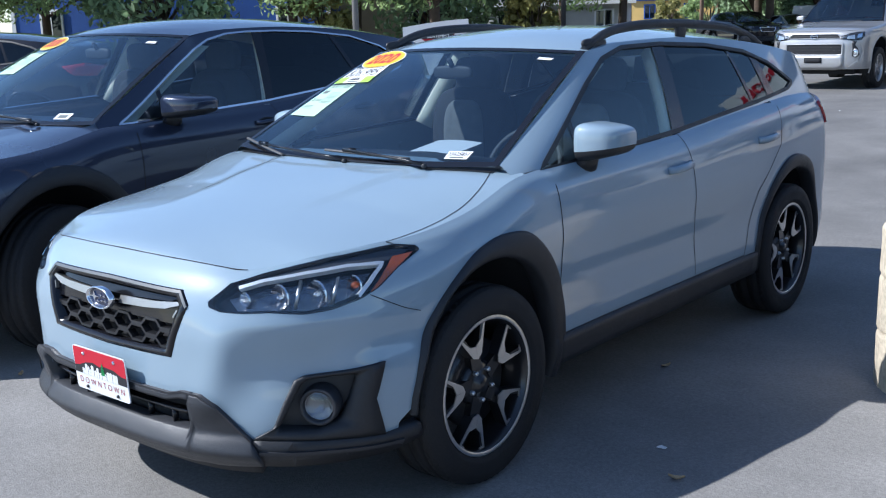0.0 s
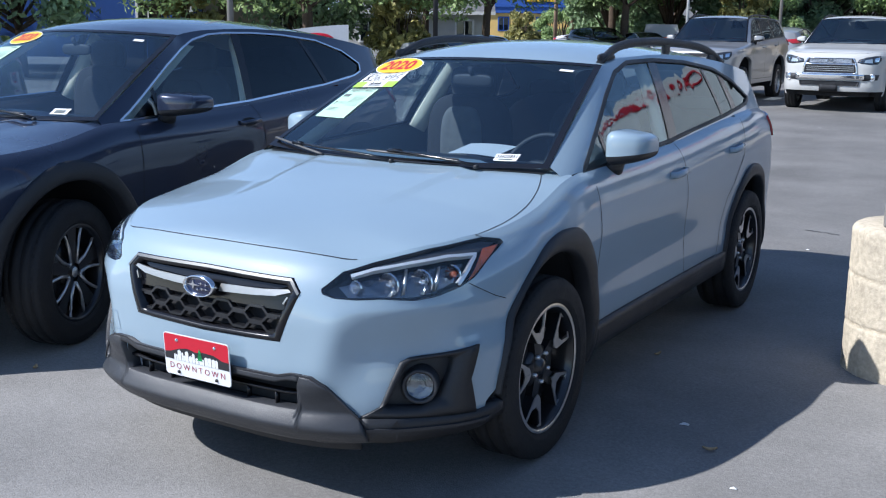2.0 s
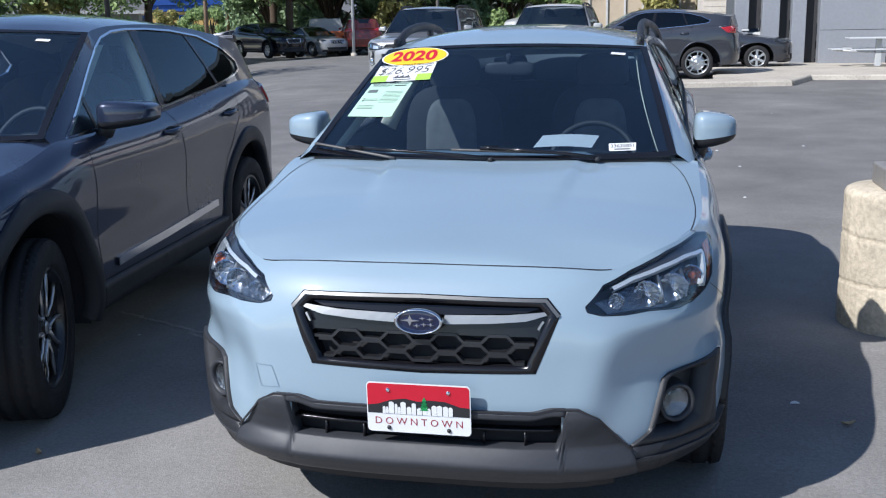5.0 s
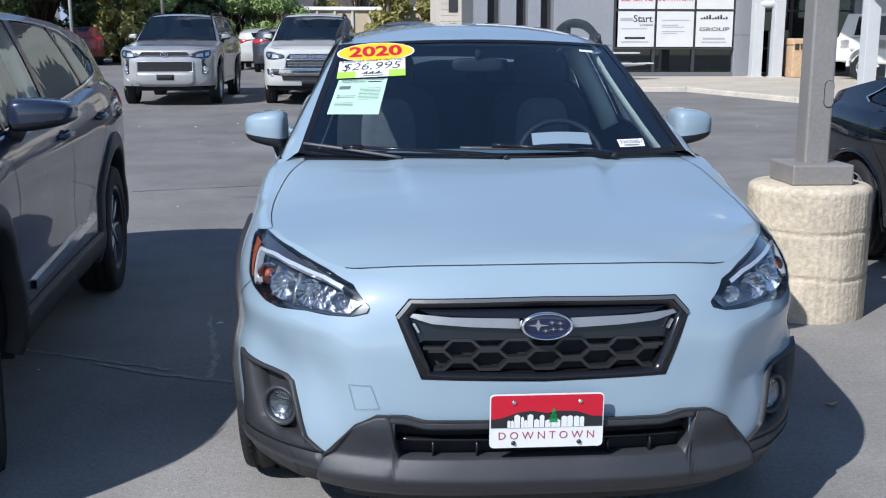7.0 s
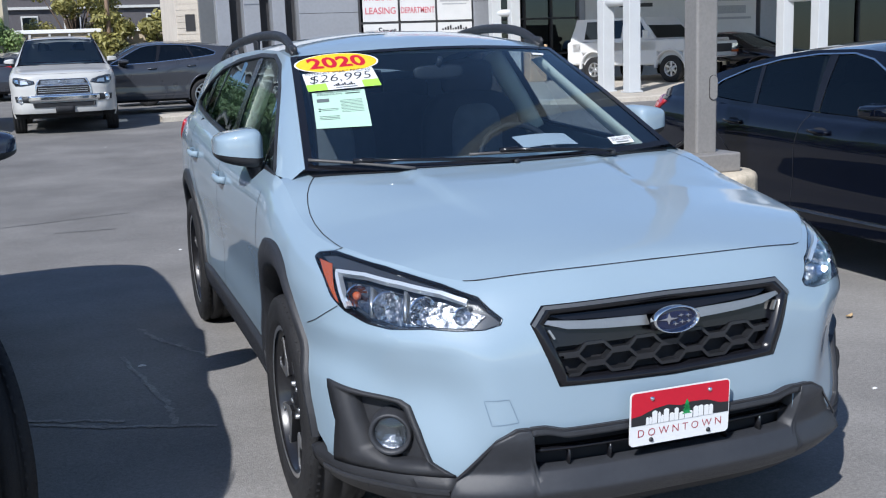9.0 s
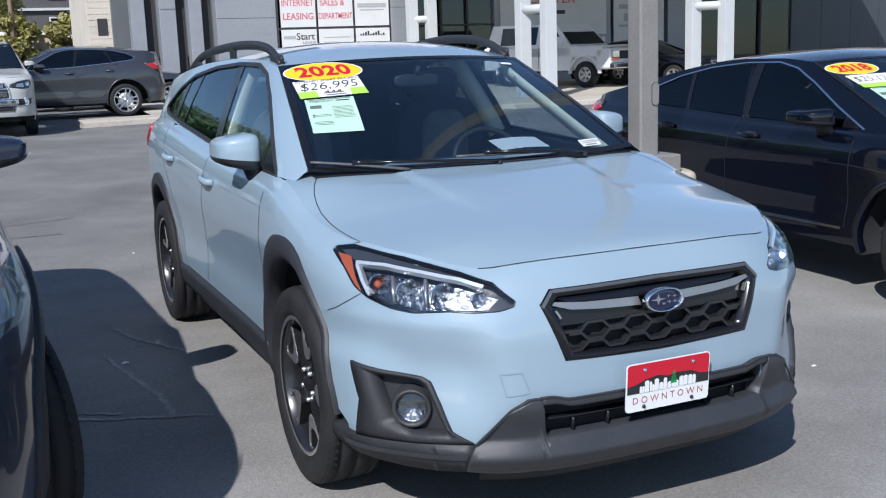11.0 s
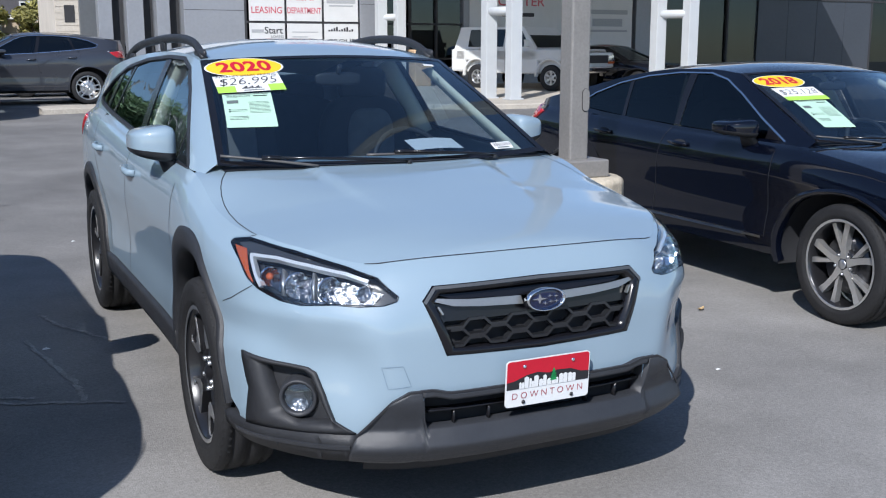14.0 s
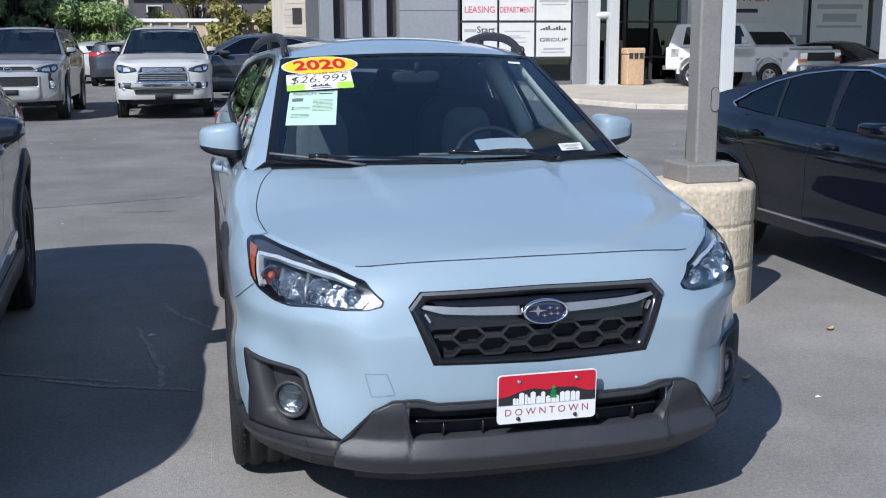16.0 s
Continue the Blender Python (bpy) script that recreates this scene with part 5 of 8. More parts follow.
def sheet(car_pose, s, corners, mat, label, marks, words=(), mp=None, name="price_sheet"):
    """A paper on the glass. corners: (a, b) at bottom left, bottom right, top right, top left; marks: bars as (u0, u1, v0, v1, material); words: (text, u, v, width, height, material, shear)."""
    ob = thing(name, car_pose, label, "paper", "windshield stickers")

    def on(a, b):
        w = b / 0.862
        return s.WS(a / (s.ws[0] + (s.ws[5] - s.ws[0]) * w), w)

    def at(u, v, d):
        p, q, r, t = corners
        a = (p[0] * (1 - u) + q[0] * u) * (1 - v) + (t[0] * (1 - u) + r[0] * u) * v
        b = (p[1] * (1 - u) + q[1] * u) * (1 - v) + (t[1] * (1 - u) + r[1] * u) * v
        return off(on, a, b, d)
    part("paper", Geo().grid([[at(u, v, 0.003) for v in steps(0, 1, 6)] for u in steps(0, 1, 6)]), mat, ob, "", mp)
    for u0, u1, v0, v1, mt in marks:
        part("print_bar", Geo().grid([[at(u, v, 0.0038) for v in steps(v0, v1, 1)] for u in steps(u0, u1, 3)]), mt, ob, "", mp)
    for text, u, v, wd, ht, mt, sh in words:
        vs, fs = text_geo(text, 1.0, shear=sh, bold=-0.012 if sh else 0.0)
        x0, x1 = min(a for a, b in vs), max(a for a, b in vs)
        y0, y1 = min(b for a, b in vs), max(b for a, b in vs)
        part("lettering", Geo().add([at(u + ((a - x0) / (x1 - x0) - 0.5) * wd, v + ((b - y0) / (y1 - y0) - 0.5) * ht, 0.0044) for a, b in vs], fs, False), mt, ob, "", mp)
    return ob


def wipers(car, s, mp=None):
    def on(a, b):
        w = b / 0.862
        return s.WS(a / (s.ws[0] + (s.ws[5] - s.ws[0]) * w), w)
    for (a0, b0), (a1, b1), (c0, d0), (c1, d1) in (((-0.70, 0.044), (-0.345, -0.016), (-0.52, 0.016), (0.03, -0.012)), ((-0.13, 0.048), (0.33, 0.026), (0.02, 0.042), (0.43, -0.020))):
        blade = [off(on, a0 + (a1 - a0) * q, b0 + (b1 - b0) * q, 0.014 + 0.004 * math.sin(math.pi * q)) for q in steps(0, 1, 10)]
        w = part("wiper", Geo().tube(blade, 0.0075, 8, 0.0055), M_WIPER, car, "grey-black wiper blade with sheen in its colour", mp)
        part("wiper_clip", Geo().tube([off(on, c0 - 0.035, d0 + 0.004, 0.024), off(on, c0 + 0.035, d0, 0.030)], 0.008, 8, 0.010), M_PIANO, w, "", mp)
        part("wiper_arm", Geo().tube([off(on, c0, d0, 0.030), off(on, c0 + (c1 - c0) * 0.35, d0 + (d1 - d0) * 0.35, 0.036), off(on, c0 + (c1 - c0) * 0.8, d0 + (d1 - d0) * 0.8, 0.032), off(on, c1, d1, 0.024)], 0.0065, 8, 0.006), M_PIANO, w, "gloss black arm", mp)
        part("wiper_pivot", rounded(off(on, c1, d1, 0.018).x, off(on, c1, d1, 0.018).y, off(on, c1, d1, 0.018).z, 0.011, 0.011, 0.010, 0.8, 0.8, 12, 8), M_CLAD, w, "", mp)


# ---- ground ----
def gz(y):
    """The lot lies level round the cars and rises gently behind them."""
    if y < 4:
        return 0.0
    if y < 6:
        return 0.0145 * (y - 4) ** 2 / 4
    return min(0.29, 0.0145 * (y - 5)) if y < 26 else 0.29


def gxy(x, y):
    """The same, falling away towards the street side."""
    a = min(1.0, max(0.0, (-x - 0.36 * y) / (0.2 * abs(y) + 0.01)))
    return gz(y) - 0.75 * a * a * (3 - 2 * a) * min(1.0, max(0.0, (y - 14) / 12))


def asphalt():
    m = mk("worn_asphalt", (0.222, 0.214, 0.203), 0.82, 0, 0, 0.16, 0.35, 0.28, 140, 0.3, 0.08, fine=55)
    return m


M_ASPHALT = asphalt()
ys = [-40, -20, -10, -6, -4, -2, 0, 1, 2, 3] + steps(4, 28, 48) + [32, 40, 60, 100, 200, 600]
xs = [-600, -200, -80] + steps(-50, -14, 18) + steps(-12, 24, 18) + [40, 80, 200, 600]
ground = part("ground", Geo().grid([[(x, y, gxy(x, y)) for y in ys] for x in xs]), M_ASPHALT)
tagged(ground, "worn grey asphalt of a car lot", "ground", kind="structure")

# ---- the light blue crossover ----
CROSS = Shape()
CROSS.scoop = 0.030
CROSS.arch_out = (spl((-12, 0.49), (10, 0.508), (23, 0.533), (35, 0.548), (50, 0.550), (63, 0.556), (75, 0.533), (93, 0.489), (117, 0.443), (136, 0.417), (147, 0.402), (160, 0.385)),
                  spl((15, 0.45), (37, 0.476), (65, 0.510), (85, 0.511), (112, 0.484), (141, 0.428), (160, 0.412), (180, 0.41)))
CROSS.arch_in = (spl((0, 0.425), (17, 0.430), (35, 0.446), (57, 0.451), (75, 0.449), (95, 0.436), (116, 0.416), (134, 0.384), (150, 0.368), (180, 0.362)),
                 spl((15, 0.415), (37, 0.425), (65, 0.440), (85, 0.440), (112, 0.420), (141, 0.385), (160, 0.378), (180, 0.376)))
CROSS.arch_span = ((-12, 178), (-8, 186))
CROSS.centre = spl((0.095, 0.866), (0.11, 0.8800), (0.125, 0.8885), (0.145, 0.8965), (0.18, 0.9055), (0.25, 0.9185), (0.4, 0.942), (0.6, 0.968), (0.9, 1.008), (1.25, 1.058))
CROSS.hcrown = lambda y: max(0.0, CROSS.centre(y) - CROSS.ztop(y))
P0 = pose(0, 0, 0)
lamp_hole = [("th", LAMP, None), ("th", [(35, 0.376), (38.6, 0.44), (42, 0.522), (46, 0.533), (58.6, 0.546), (58.6, 0.40), (56, 0.362), (46, 0.358)], None), ("x", [(-0.1, 0.790), (0.352, 0.787), (0.384, 0.756), (0.322, 0.595), (-0.1, 0.586)], None), ("x", [(-0.1, 0.466), (0.33, 0.470), (0.400, 0.474), (0.406, 0.350), (-0.1, 0.350)], None)]
cross = build_car(P0, CROSS, M_BLUE, "light blue compact crossover with black cladding on asphalt", "car", "", 1, M_CLAD, True, "fivey", False, cross_front, True, M_CLAD, holes=lamp_hole, rim=0.243, res=1.75, name="crossover")
wipers(cross, CROSS)
dealer_plate(P0, -0.034, 0.405, 0.557, "red and white dealer show plate on a bumper")
year_oval(P0, CROSS, -0.430, 0.765, 0.163, 0.088, "2020")
bars_m = [(0.06, 0.94, 0.965, 0.985, M_GREYINK)] + [(0.08, 0.45, v, v + 0.012, M_GREYINK) for v in (0.30, 0.26, 0.22, 0.5, 0.46)] + [(0.5, 0.92, v, v + 0.010, M_GREYINK) for v in (0.72, 0.68, 0.64, 0.60, 0.56, 0.52, 0.48, 0.44, 0.40)] + [(0.62, 0.9, 0.9, 0.93, M_INK), (0.08, 0.12, 0.50, 0.53, M_INK), (0.08, 0.12, 0.44, 0.47, M_INK), (0.07, 0.30, 0.70, 0.80, M_GREYINK)]
sheet(P0, CROSS, [(-0.590, 0.535), (-0.312, 0.545), (-0.308, 0.700), (-0.580, 0.688)], M_WHITE, "white price sheet with lime corners on the windshield",
      [(0.0, 0.27, 0.0, 0.36, M_GREEN), (0.76, 1.0, 0.0, 0.36, M_GREEN)] + [(0.36 + 0.03 * k, 0.385 + 0.03 * k, 0.16, 0.22 + 0.05 * (k * 7 % 3), M_INK) for k in range(10)] + [(0.38, 0.68, 0.05, 0.10, M_GREYINK)],
      [("INTERNET SMART PRICING", 0.5, 0.92, 0.92, 0.13, M_INK, 0.0), ("$26,995", 0.5, 0.58, 0.88, 0.46, M_INK, 0.25)])
sheet(P0, CROSS, [(-0.622, 0.260), (-0.424, 0.262), (-0.384, 0.524), (-0.580, 0.522)], M_MINT, "pale mint vehicle detail sheet on the windshield", bars_m, [("PREMIUM", 0.32, 0.915, 0.46, 0.06, M_GREYINK, 0.0)])
sheet(P0, CROSS, [(0.470, 0.044), (0.568, 0.042), (0.568, 0.090), (0.466, 0.090)], M_WHITE, "small white stock label on the windshield", [(0.2, 0.8, 0.12, 0.28, M_GREYINK)], [("33625851", 0.5, 0.62, 0.86, 0.42, M_INK, 0.0)], name="stock_label")
sheet(P0, CROSS, [(0.440, 0.768), (0.500, 0.764), (0.502, 0.784), (0.441, 0.788)], M_WHITE, "small pale service sticker high on the windshield", [], [], name="service_sticker")
dp = thing("dash_paper", pose(0, 0, 0), "white paper lying on a dark dashboard", "paper")
part("paper", Geo().grid([[(0.165 + 0.23 * u + 0.02 * v, 1.33 + 0.17 * v, 1.074 + 0.006 * math.sin(3 * u) + 0.03 * v) for v in steps(0, 1, 4)] for u in steps(0, 1, 6)]), M_WHITE, dp)


def asphalt_detail(m):
    """Aggregate speckle, dust and tyre-polished patches on the base asphalt."""
    nt = m.node_tree
    b = nt.nodes["Principled BSDF"]
    tc = nt.nodes["Texture Coordinate"]
    src = b.inputs["Base Color"].links[0].from_socket
    vor = nt.nodes.new("ShaderNodeTexVoronoi")
    vor.inputs["Scale"].default_value = 190
    big = nt.nodes.new("ShaderNodeTexNoise")
    big.inputs["Scale"].default_value, big.inputs["Detail"].default_value, big.inputs["Roughness"].default_value = 0.9, 8, 0.65
    for n in (vor, big):
        nt.links.new(tc.outputs["Object"], n.inputs["Vector"])
    r1 = nt.nodes.new("ShaderNodeMapRange")
    r1.inputs[1].default_value, r1.inputs[2].default_value, r1.inputs[3].default_value, r1.inputs[4].default_value = 0.0, 1.0, 0.88, 1.13
    sep = nt.nodes.new("ShaderNodeSeparateColor")
    nt.links.new(vor.outputs["Color"], sep.inputs[0])
    nt.links.new(sep.outputs[0], r1.inputs[0])
    r2 = nt.nodes.new("ShaderNodeMapRange")
    r2.inputs[1].default_value, r2.inputs[2].default_value, r2.inputs[3].default_value, r2.inputs[4].default_value = 0.32, 0.68, 0.78, 1.20
    nt.links.new(big.outputs["Fac"], r2.inputs[0])
    # newer, darker paving beyond the first row
    xyz = nt.nodes.new("ShaderNodeSeparateXYZ")
    nt.links.new(tc.outputs["Object"], xyz.inputs[0])
    wob = nt.nodes.new("ShaderNodeMath")
    wob.operation, wob.inputs[1].default_value = "MULTIPLY_ADD", 1.6
    nt.links.new(big.outputs["Fac"], wob.inputs[0])
    nt.links.new(xyz.outputs[1], wob.inputs[2])
    r3 = nt.nodes.new("ShaderNodeMapRange")
    r3.inputs[1].default_value, r3.inputs[2].default_value, r3.inputs[3].default_value, r3.inputs[4].default_value = 3.5, 8.2, 1.0, 0.72
    nt.links.new(wob.outputs[0], r3.inputs[0])
    k = nt.nodes.new("ShaderNodeMath")
    k.operation = "MULTIPLY"
    nt.links.new(r1.outputs[0], k.inputs[0])
    nt.links.new(r2.outputs[0], k.inputs[1])
    mul = nt.nodes.new("ShaderNodeMix")
    mul.data_type, mul.blend_type = "RGBA", "MULTIPLY"
    mul.inputs[0].default_value = 1.0
    nt.links.new(src, mul.inputs[6])
    k2 = nt.nodes.new("ShaderNodeMath")
    k2.operation = "MULTIPLY"
    nt.links.new(k.outputs[0], k2.inputs[0])
    nt.links.new(r3.outputs[0], k2.inputs[1])
    nt.links.new(k2.outputs[0], mul.inputs[7])
    nt.links.new(mul.outputs[2], b.inputs["Base Color"])


asphalt_detail(M_ASPHALT)
# pale colour for light that car windows throw on the ground
M_GHOST = mk("glint_line_colour", (0.30, 0.285, 0.26), 0.85, 0, 0, 0.35, 6, 0.3, 120)
M_TAR = mk("crack_sealer", (0.055, 0.055, 0.055), 0.6, 0, 0, 0.3, 6, 0.3, 90)
M_DRYLEAF = mk("dry_leaf", (0.42, 0.30, 0.16), 0.8, 0, 0, 0.3, 40)


def ground_line(pts, width, mat, label, name):
    r = random.Random(int(abs(pts[0][0] * 100)))
    line = []
    for (x0, y0), (x1, y1) in zip(pts, pts[1:]):
        for t in steps(0, 1, 14)[:-1]:
            line.append((x0 + (x1 - x0) * t + r.uniform(-0.012, 0.012), y0 + (y1 - y0) * t + r.uniform(-0.012, 0.012)))
    line.append(pts[-1])
    rows = []
    for i, (x, y) in enumerate(line):
        a, b = line[max(0, i - 1)], line[min(len(line) - 1, i + 1)]
        d = Vector((b[0] - a[0], b[1] - a[1], 0)).normalized()
        w = width * r.uniform(0.55, 1.1) / 2
        rows.append([(x - d.y * w, y + d.x * w, gz(y) + 0.004), (x + d.y * w, y - d.x * w, gz(y) + 0.004)])
    ob = part(name, Geo().grid(rows), mat)
    tagged(ob, label, "ground mark", kind="structure")


# thin pale strips stand for light reflected down by car windows
for pts in ([(-2.33, 2.42), (-1.91, 2.22), (-1.38, 1.96)], [(-1.23, 3.5), (-1.15, 3.2), (-0.93, 2.76)], [(-1.35, 2.95), (-1.2, 2.14), (-1.18, 1.83)], [(-1.73, 2.07), (-1.43, 1.91), (-1.03, 1.74)]):
    ground_line(pts, 0.03, M_GHOST, "pale painted line of window-reflected light on the asphalt", "worn_line")
for pts in ([(-2.77, 7.45), (-1.05, 7.9)], [(-1.72, 7.06), (-1.22, 7.04)], [(0.65, 6.26), (0.94, 6.19)]):
    ground_line(pts, 0.018, M_TAR, "thin dark crack filled with tar", "crack")
for x, y, s, a in ((1.405, 1.284, 0.030, 20), (0.804, 2.35, 0.028, 70), (-1.6, 0.5, 0.026, 130), (2.26, 1.94, 0.032, 200)):
    leaf = Geo().grid([[(u * s, v * s * 0.45 * math.sin(math.pi * (u + 1) / 2) ** 0.8 + 0.0, 0.006 + 0.35 * s * u * u + 0.2 * s * v * v) for v in steps(-1, 1, 4)] for u in steps(-0.98, 0.98, 8)])
    ob = part("dry_leaf", leaf, M_DRYLEAF)
    ob.matrix_world = pose(x, y, gz(y), 0, 0, a)
    tagged(ob, "small curled brown dry leaf on the asphalt", "leaf", "dry leaves")


grit = Geo()
rg_ = random.Random(21)
for k in range(46):
    x, y = rg_.uniform(-5.5, 6.0), rg_.uniform(0.5, 15.0)
    q = rg_.uniform(0.008, 0.024)
    grit.add([(x - q, y - q * 0.6, gz(y) + 0.003), (x + q, y - q * 0.5, gz(y) + 0.004), (x + q * 0.8, y + q * 0.6, gz(y) + 0.003), (x - q * 0.7, y + q * 0.5, gz(y) + 0.004), (x, y, gz(y) + 0.006 + q * 0.3)],
             [(0, 1, 4), (1, 2, 4), (2, 3, 4), (3, 0, 4)], False)
tagged(part("grit", grit, M_WHITE), "scattered pale grit and paper flecks on asphalt", "grit", kind="stuff")


# ---- other cars: the same lines, stretched to their own heights and lengths ----
def stretch(ymap, zmap, sx):
    ya, yb = [a for a, b in ymap], [b for a, b in ymap]
    za, zb = [a for a, b in zmap], [b for a, b in zmap]

    def f(p):
        y, z = p[1], p[2]
        yy = np.interp(y, ya, yb) + (y - ya[0] if y < ya[0] else (y - ya[-1] if y > ya[-1] else 0))
        zz = np.interp(z, za, zb) + (z - za[-1] if z > za[-1] else 0)
        return (p[0] * sx, float(yy), float(zz))
    return f


class Suv(Shape):
    flare = 0.02
    ws = (0.765, 1.095, 0.085, 1.045, 0.012, 0.612, 1.865, 0.125, 1.470, 0.022)
    dlo = [(1.31, 1.045), (1.40, 1.085), (1.52, 1.145), (1.66, 1.217), (1.82, 1.300), (1.98, 1.374), (2.12, 1.424), (2.28, 1.452), (2.45, 1.461), (2.7, 1.462), (3.0, 1.452), (3.36, 1.42), (3.62, 1.355), (3.78, 1.27), (3.76, 1.22), (3.66, 1.195), (3.28, 1.152), (2.42, 1.090), (1.8, 1.066), (1.45, 1.048)]
    panes = [("side_window", [(1.64, 1.07), (1.64, 1.192), (1.88, 1.318), (2.08, 1.411), (2.27, 1.452), (2.50, 1.456), (2.40, 1.098), (1.8, 1.072)], 0),
             ("quarter_glass", [(1.34, 1.05), (1.40, 1.078), (1.62, 1.188), (1.62, 1.066)], 0),
             ("side_window", [(2.47, 1.10), (2.58, 1.456), (3.0, 1.446), (3.16, 1.434), (3.30, 1.162)], 1),
             ("quarter_glass", [(3.34, 1.165), (3.20, 1.43), (3.36, 1.415), (3.60, 1.352), (3.76, 1.268), (3.73, 1.225), (3.65, 1.2)], 1)]
    pillars = [((2.40, 1.085), (2.50, 1.46), (2.58, 1.46), (2.47, 1.095)), ((1.615, 1.058), (1.615, 1.18), (1.645, 1.195), (1.645, 1.062)), ((3.30, 1.155), (3.16, 1.438), (3.20, 1.434), (3.34, 1.16))]
    bars = lambda self: self.pillars


class Truckish(Suv):
    """A taller, squarer nose."""
    zbot = staticmethod(spl((0.0, 0.33), (0.6, 0.33), (1.4, 0.34), (4.4, 0.36)))
    Lf, nf, mf = 0.50, 5.0, 2.2
    curl = staticmethod(spl((0.0, 0.055), (0.025, 0.030), (0.07, 0.010), (0.13, 0.0), (0.22, 0.0)))
    nose = staticmethod(spl((0.22, 0.14), (0.30, 0.05), (0.40, 0.0), (0.56, 0.0), (0.66, 0.0), (0.74, 0.015), (0.83, 0.035), (0.865, 0.06), (0.88, 0.10)))
    ztop = staticmethod(spl((0.0, 0.876), (0.1, 0.880), (0.17, 0.890), (0.33, 0.91), (0.6, 0.935), (0.9, 0.965), (1.2, 1.030), (1.31, 1.040), (1.8, 1.048), (2.42, 1.07), (3.28, 1.10), (3.75, 1.12), (4.1, 1.12), (4.4, 1.10)))
    hcrown = staticmethod(spl((0.0, 0.0), (0.08, 0.0), (0.12, 0.02), (0.3, 0.04), (0.9, 0.04), (1.25, 0.032)))
    zr = staticmethod(spl((1.85, 1.428), (1.99, 1.448), (2.3, 1.478), (2.7, 1.487), (3.2, 1.485), (3.8, 1.47), (4.15, 1.45)))


Truckish.dlo = [(1.31, 1.045), (1.40, 1.085), (1.52, 1.145), (1.66, 1.217), (1.82, 1.300), (1.98, 1.374), (2.12, 1.424), (2.28, 1.452), (2.45, 1.461), (2.7, 1.464), (3.0, 1.462), (3.4, 1.456), (3.74, 1.444), (3.88, 1.415), (3.92, 1.18), (3.86, 1.150), (3.28, 1.128), (2.42, 1.090), (1.8, 1.066), (1.45, 1.048)]
Truckish.panes = Suv.panes[:2] + [("side_window", [(2.47, 1.10), (2.58, 1.456), (3.0, 1.456), (3.20, 1.452), (3.28, 1.135)], 1), ("quarter_glass", [(3.36, 1.138), (3.29, 1.450), (3.72, 1.438), (3.85, 1.41), (3.89, 1.18), (3.84, 1.158)], 1)]
Truckish.pillars = Suv.pillars[:2] + [((3.28, 1.13), (3.20, 1.458), (3.29, 1.456), (3.36, 1.134))]


class Sedan(Shape):
    flare = 0.016
    trim_end = 11
    ztop = staticmethod(spl((0.0, 0.876), (0.1, 0.874), (0.17, 0.857), (0.33, 0.872), (0.6, 0.90), (0.9, 0.96), (1.2, 1.022), (1.31, 1.036), (1.8, 1.044), (2.42, 1.062), (3.28, 1.10), (3.75, 1.13), (4.1, 1.14), (4.4, 1.12)))
    zr = staticmethod(spl((1.85, 1.428), (1.99, 1.448), (2.3, 1.472), (2.6, 1.470), (3.0, 1.435), (3.4, 1.365), (3.8, 1.265), (4.12, 1.178)))
    crown = staticmethod(spl((1.85, 0.042), (2.1, 0.055), (2.5, 0.060), (3.2, 0.050), (3.8, 0.03), (4.15, 0.015)))
    dlo = [(1.36, 1.055), (1.62, 1.182), (1.88, 1.322), (2.08, 1.408), (2.27, 1.446), (2.6, 1.444), (2.95, 1.412), (3.25, 1.353), (3.5, 1.27), (3.66, 1.185), (3.60, 1.155), (3.28, 1.128), (2.42, 1.084), (1.8, 1.064)]
    panes = [("side_window", [(1.52, 1.07), (1.52, 1.13), (1.62, 1.178), (1.88, 1.318), (2.08, 1.404), (2.27, 1.442), (2.42, 1.442), (2.36, 1.090), (1.8, 1.070)], 1),
             ("side_window", [(2.42, 1.092), (2.50, 1.442), (2.6, 1.44), (2.95, 1.408), (3.10, 1.380), (3.02, 1.118)], 1),
             ("quarter_glass", [(3.05, 1.120), (3.13, 1.372), (3.25, 1.348), (3.5, 1.265), (3.62, 1.185), (3.58, 1.160), (3.28, 1.135)], 1)]
    pillars = [((2.36, 1.09), (2.42, 1.446), (2.50, 1.446), (2.42, 1.095)), ((1.40, 1.06), (1.49, 1.12), (1.53, 1.135), (1.53, 1.062)), ((3.015, 1.112), (3.095, 1.385), (3.135, 1.375), (3.055, 1.116))]
    bars = lambda self: self.pillars
    rear_rake = 1.6


SUVS, SEDAN, TRUCKISH = Suv(), Sedan(), Truckish()
SLATE_M = stretch([(0, 0), (0.9, 0.94), (1.15, 1.22), (1.9, 2.0), (3.565, 3.66), (4.12, 4.28), (4.465, 4.62)], [(0, 0), (0.35, 0.37), (0.876, 0.97), (1.05, 1.105), (1.47, 1.575), (1.55, 1.655)], 1.055)


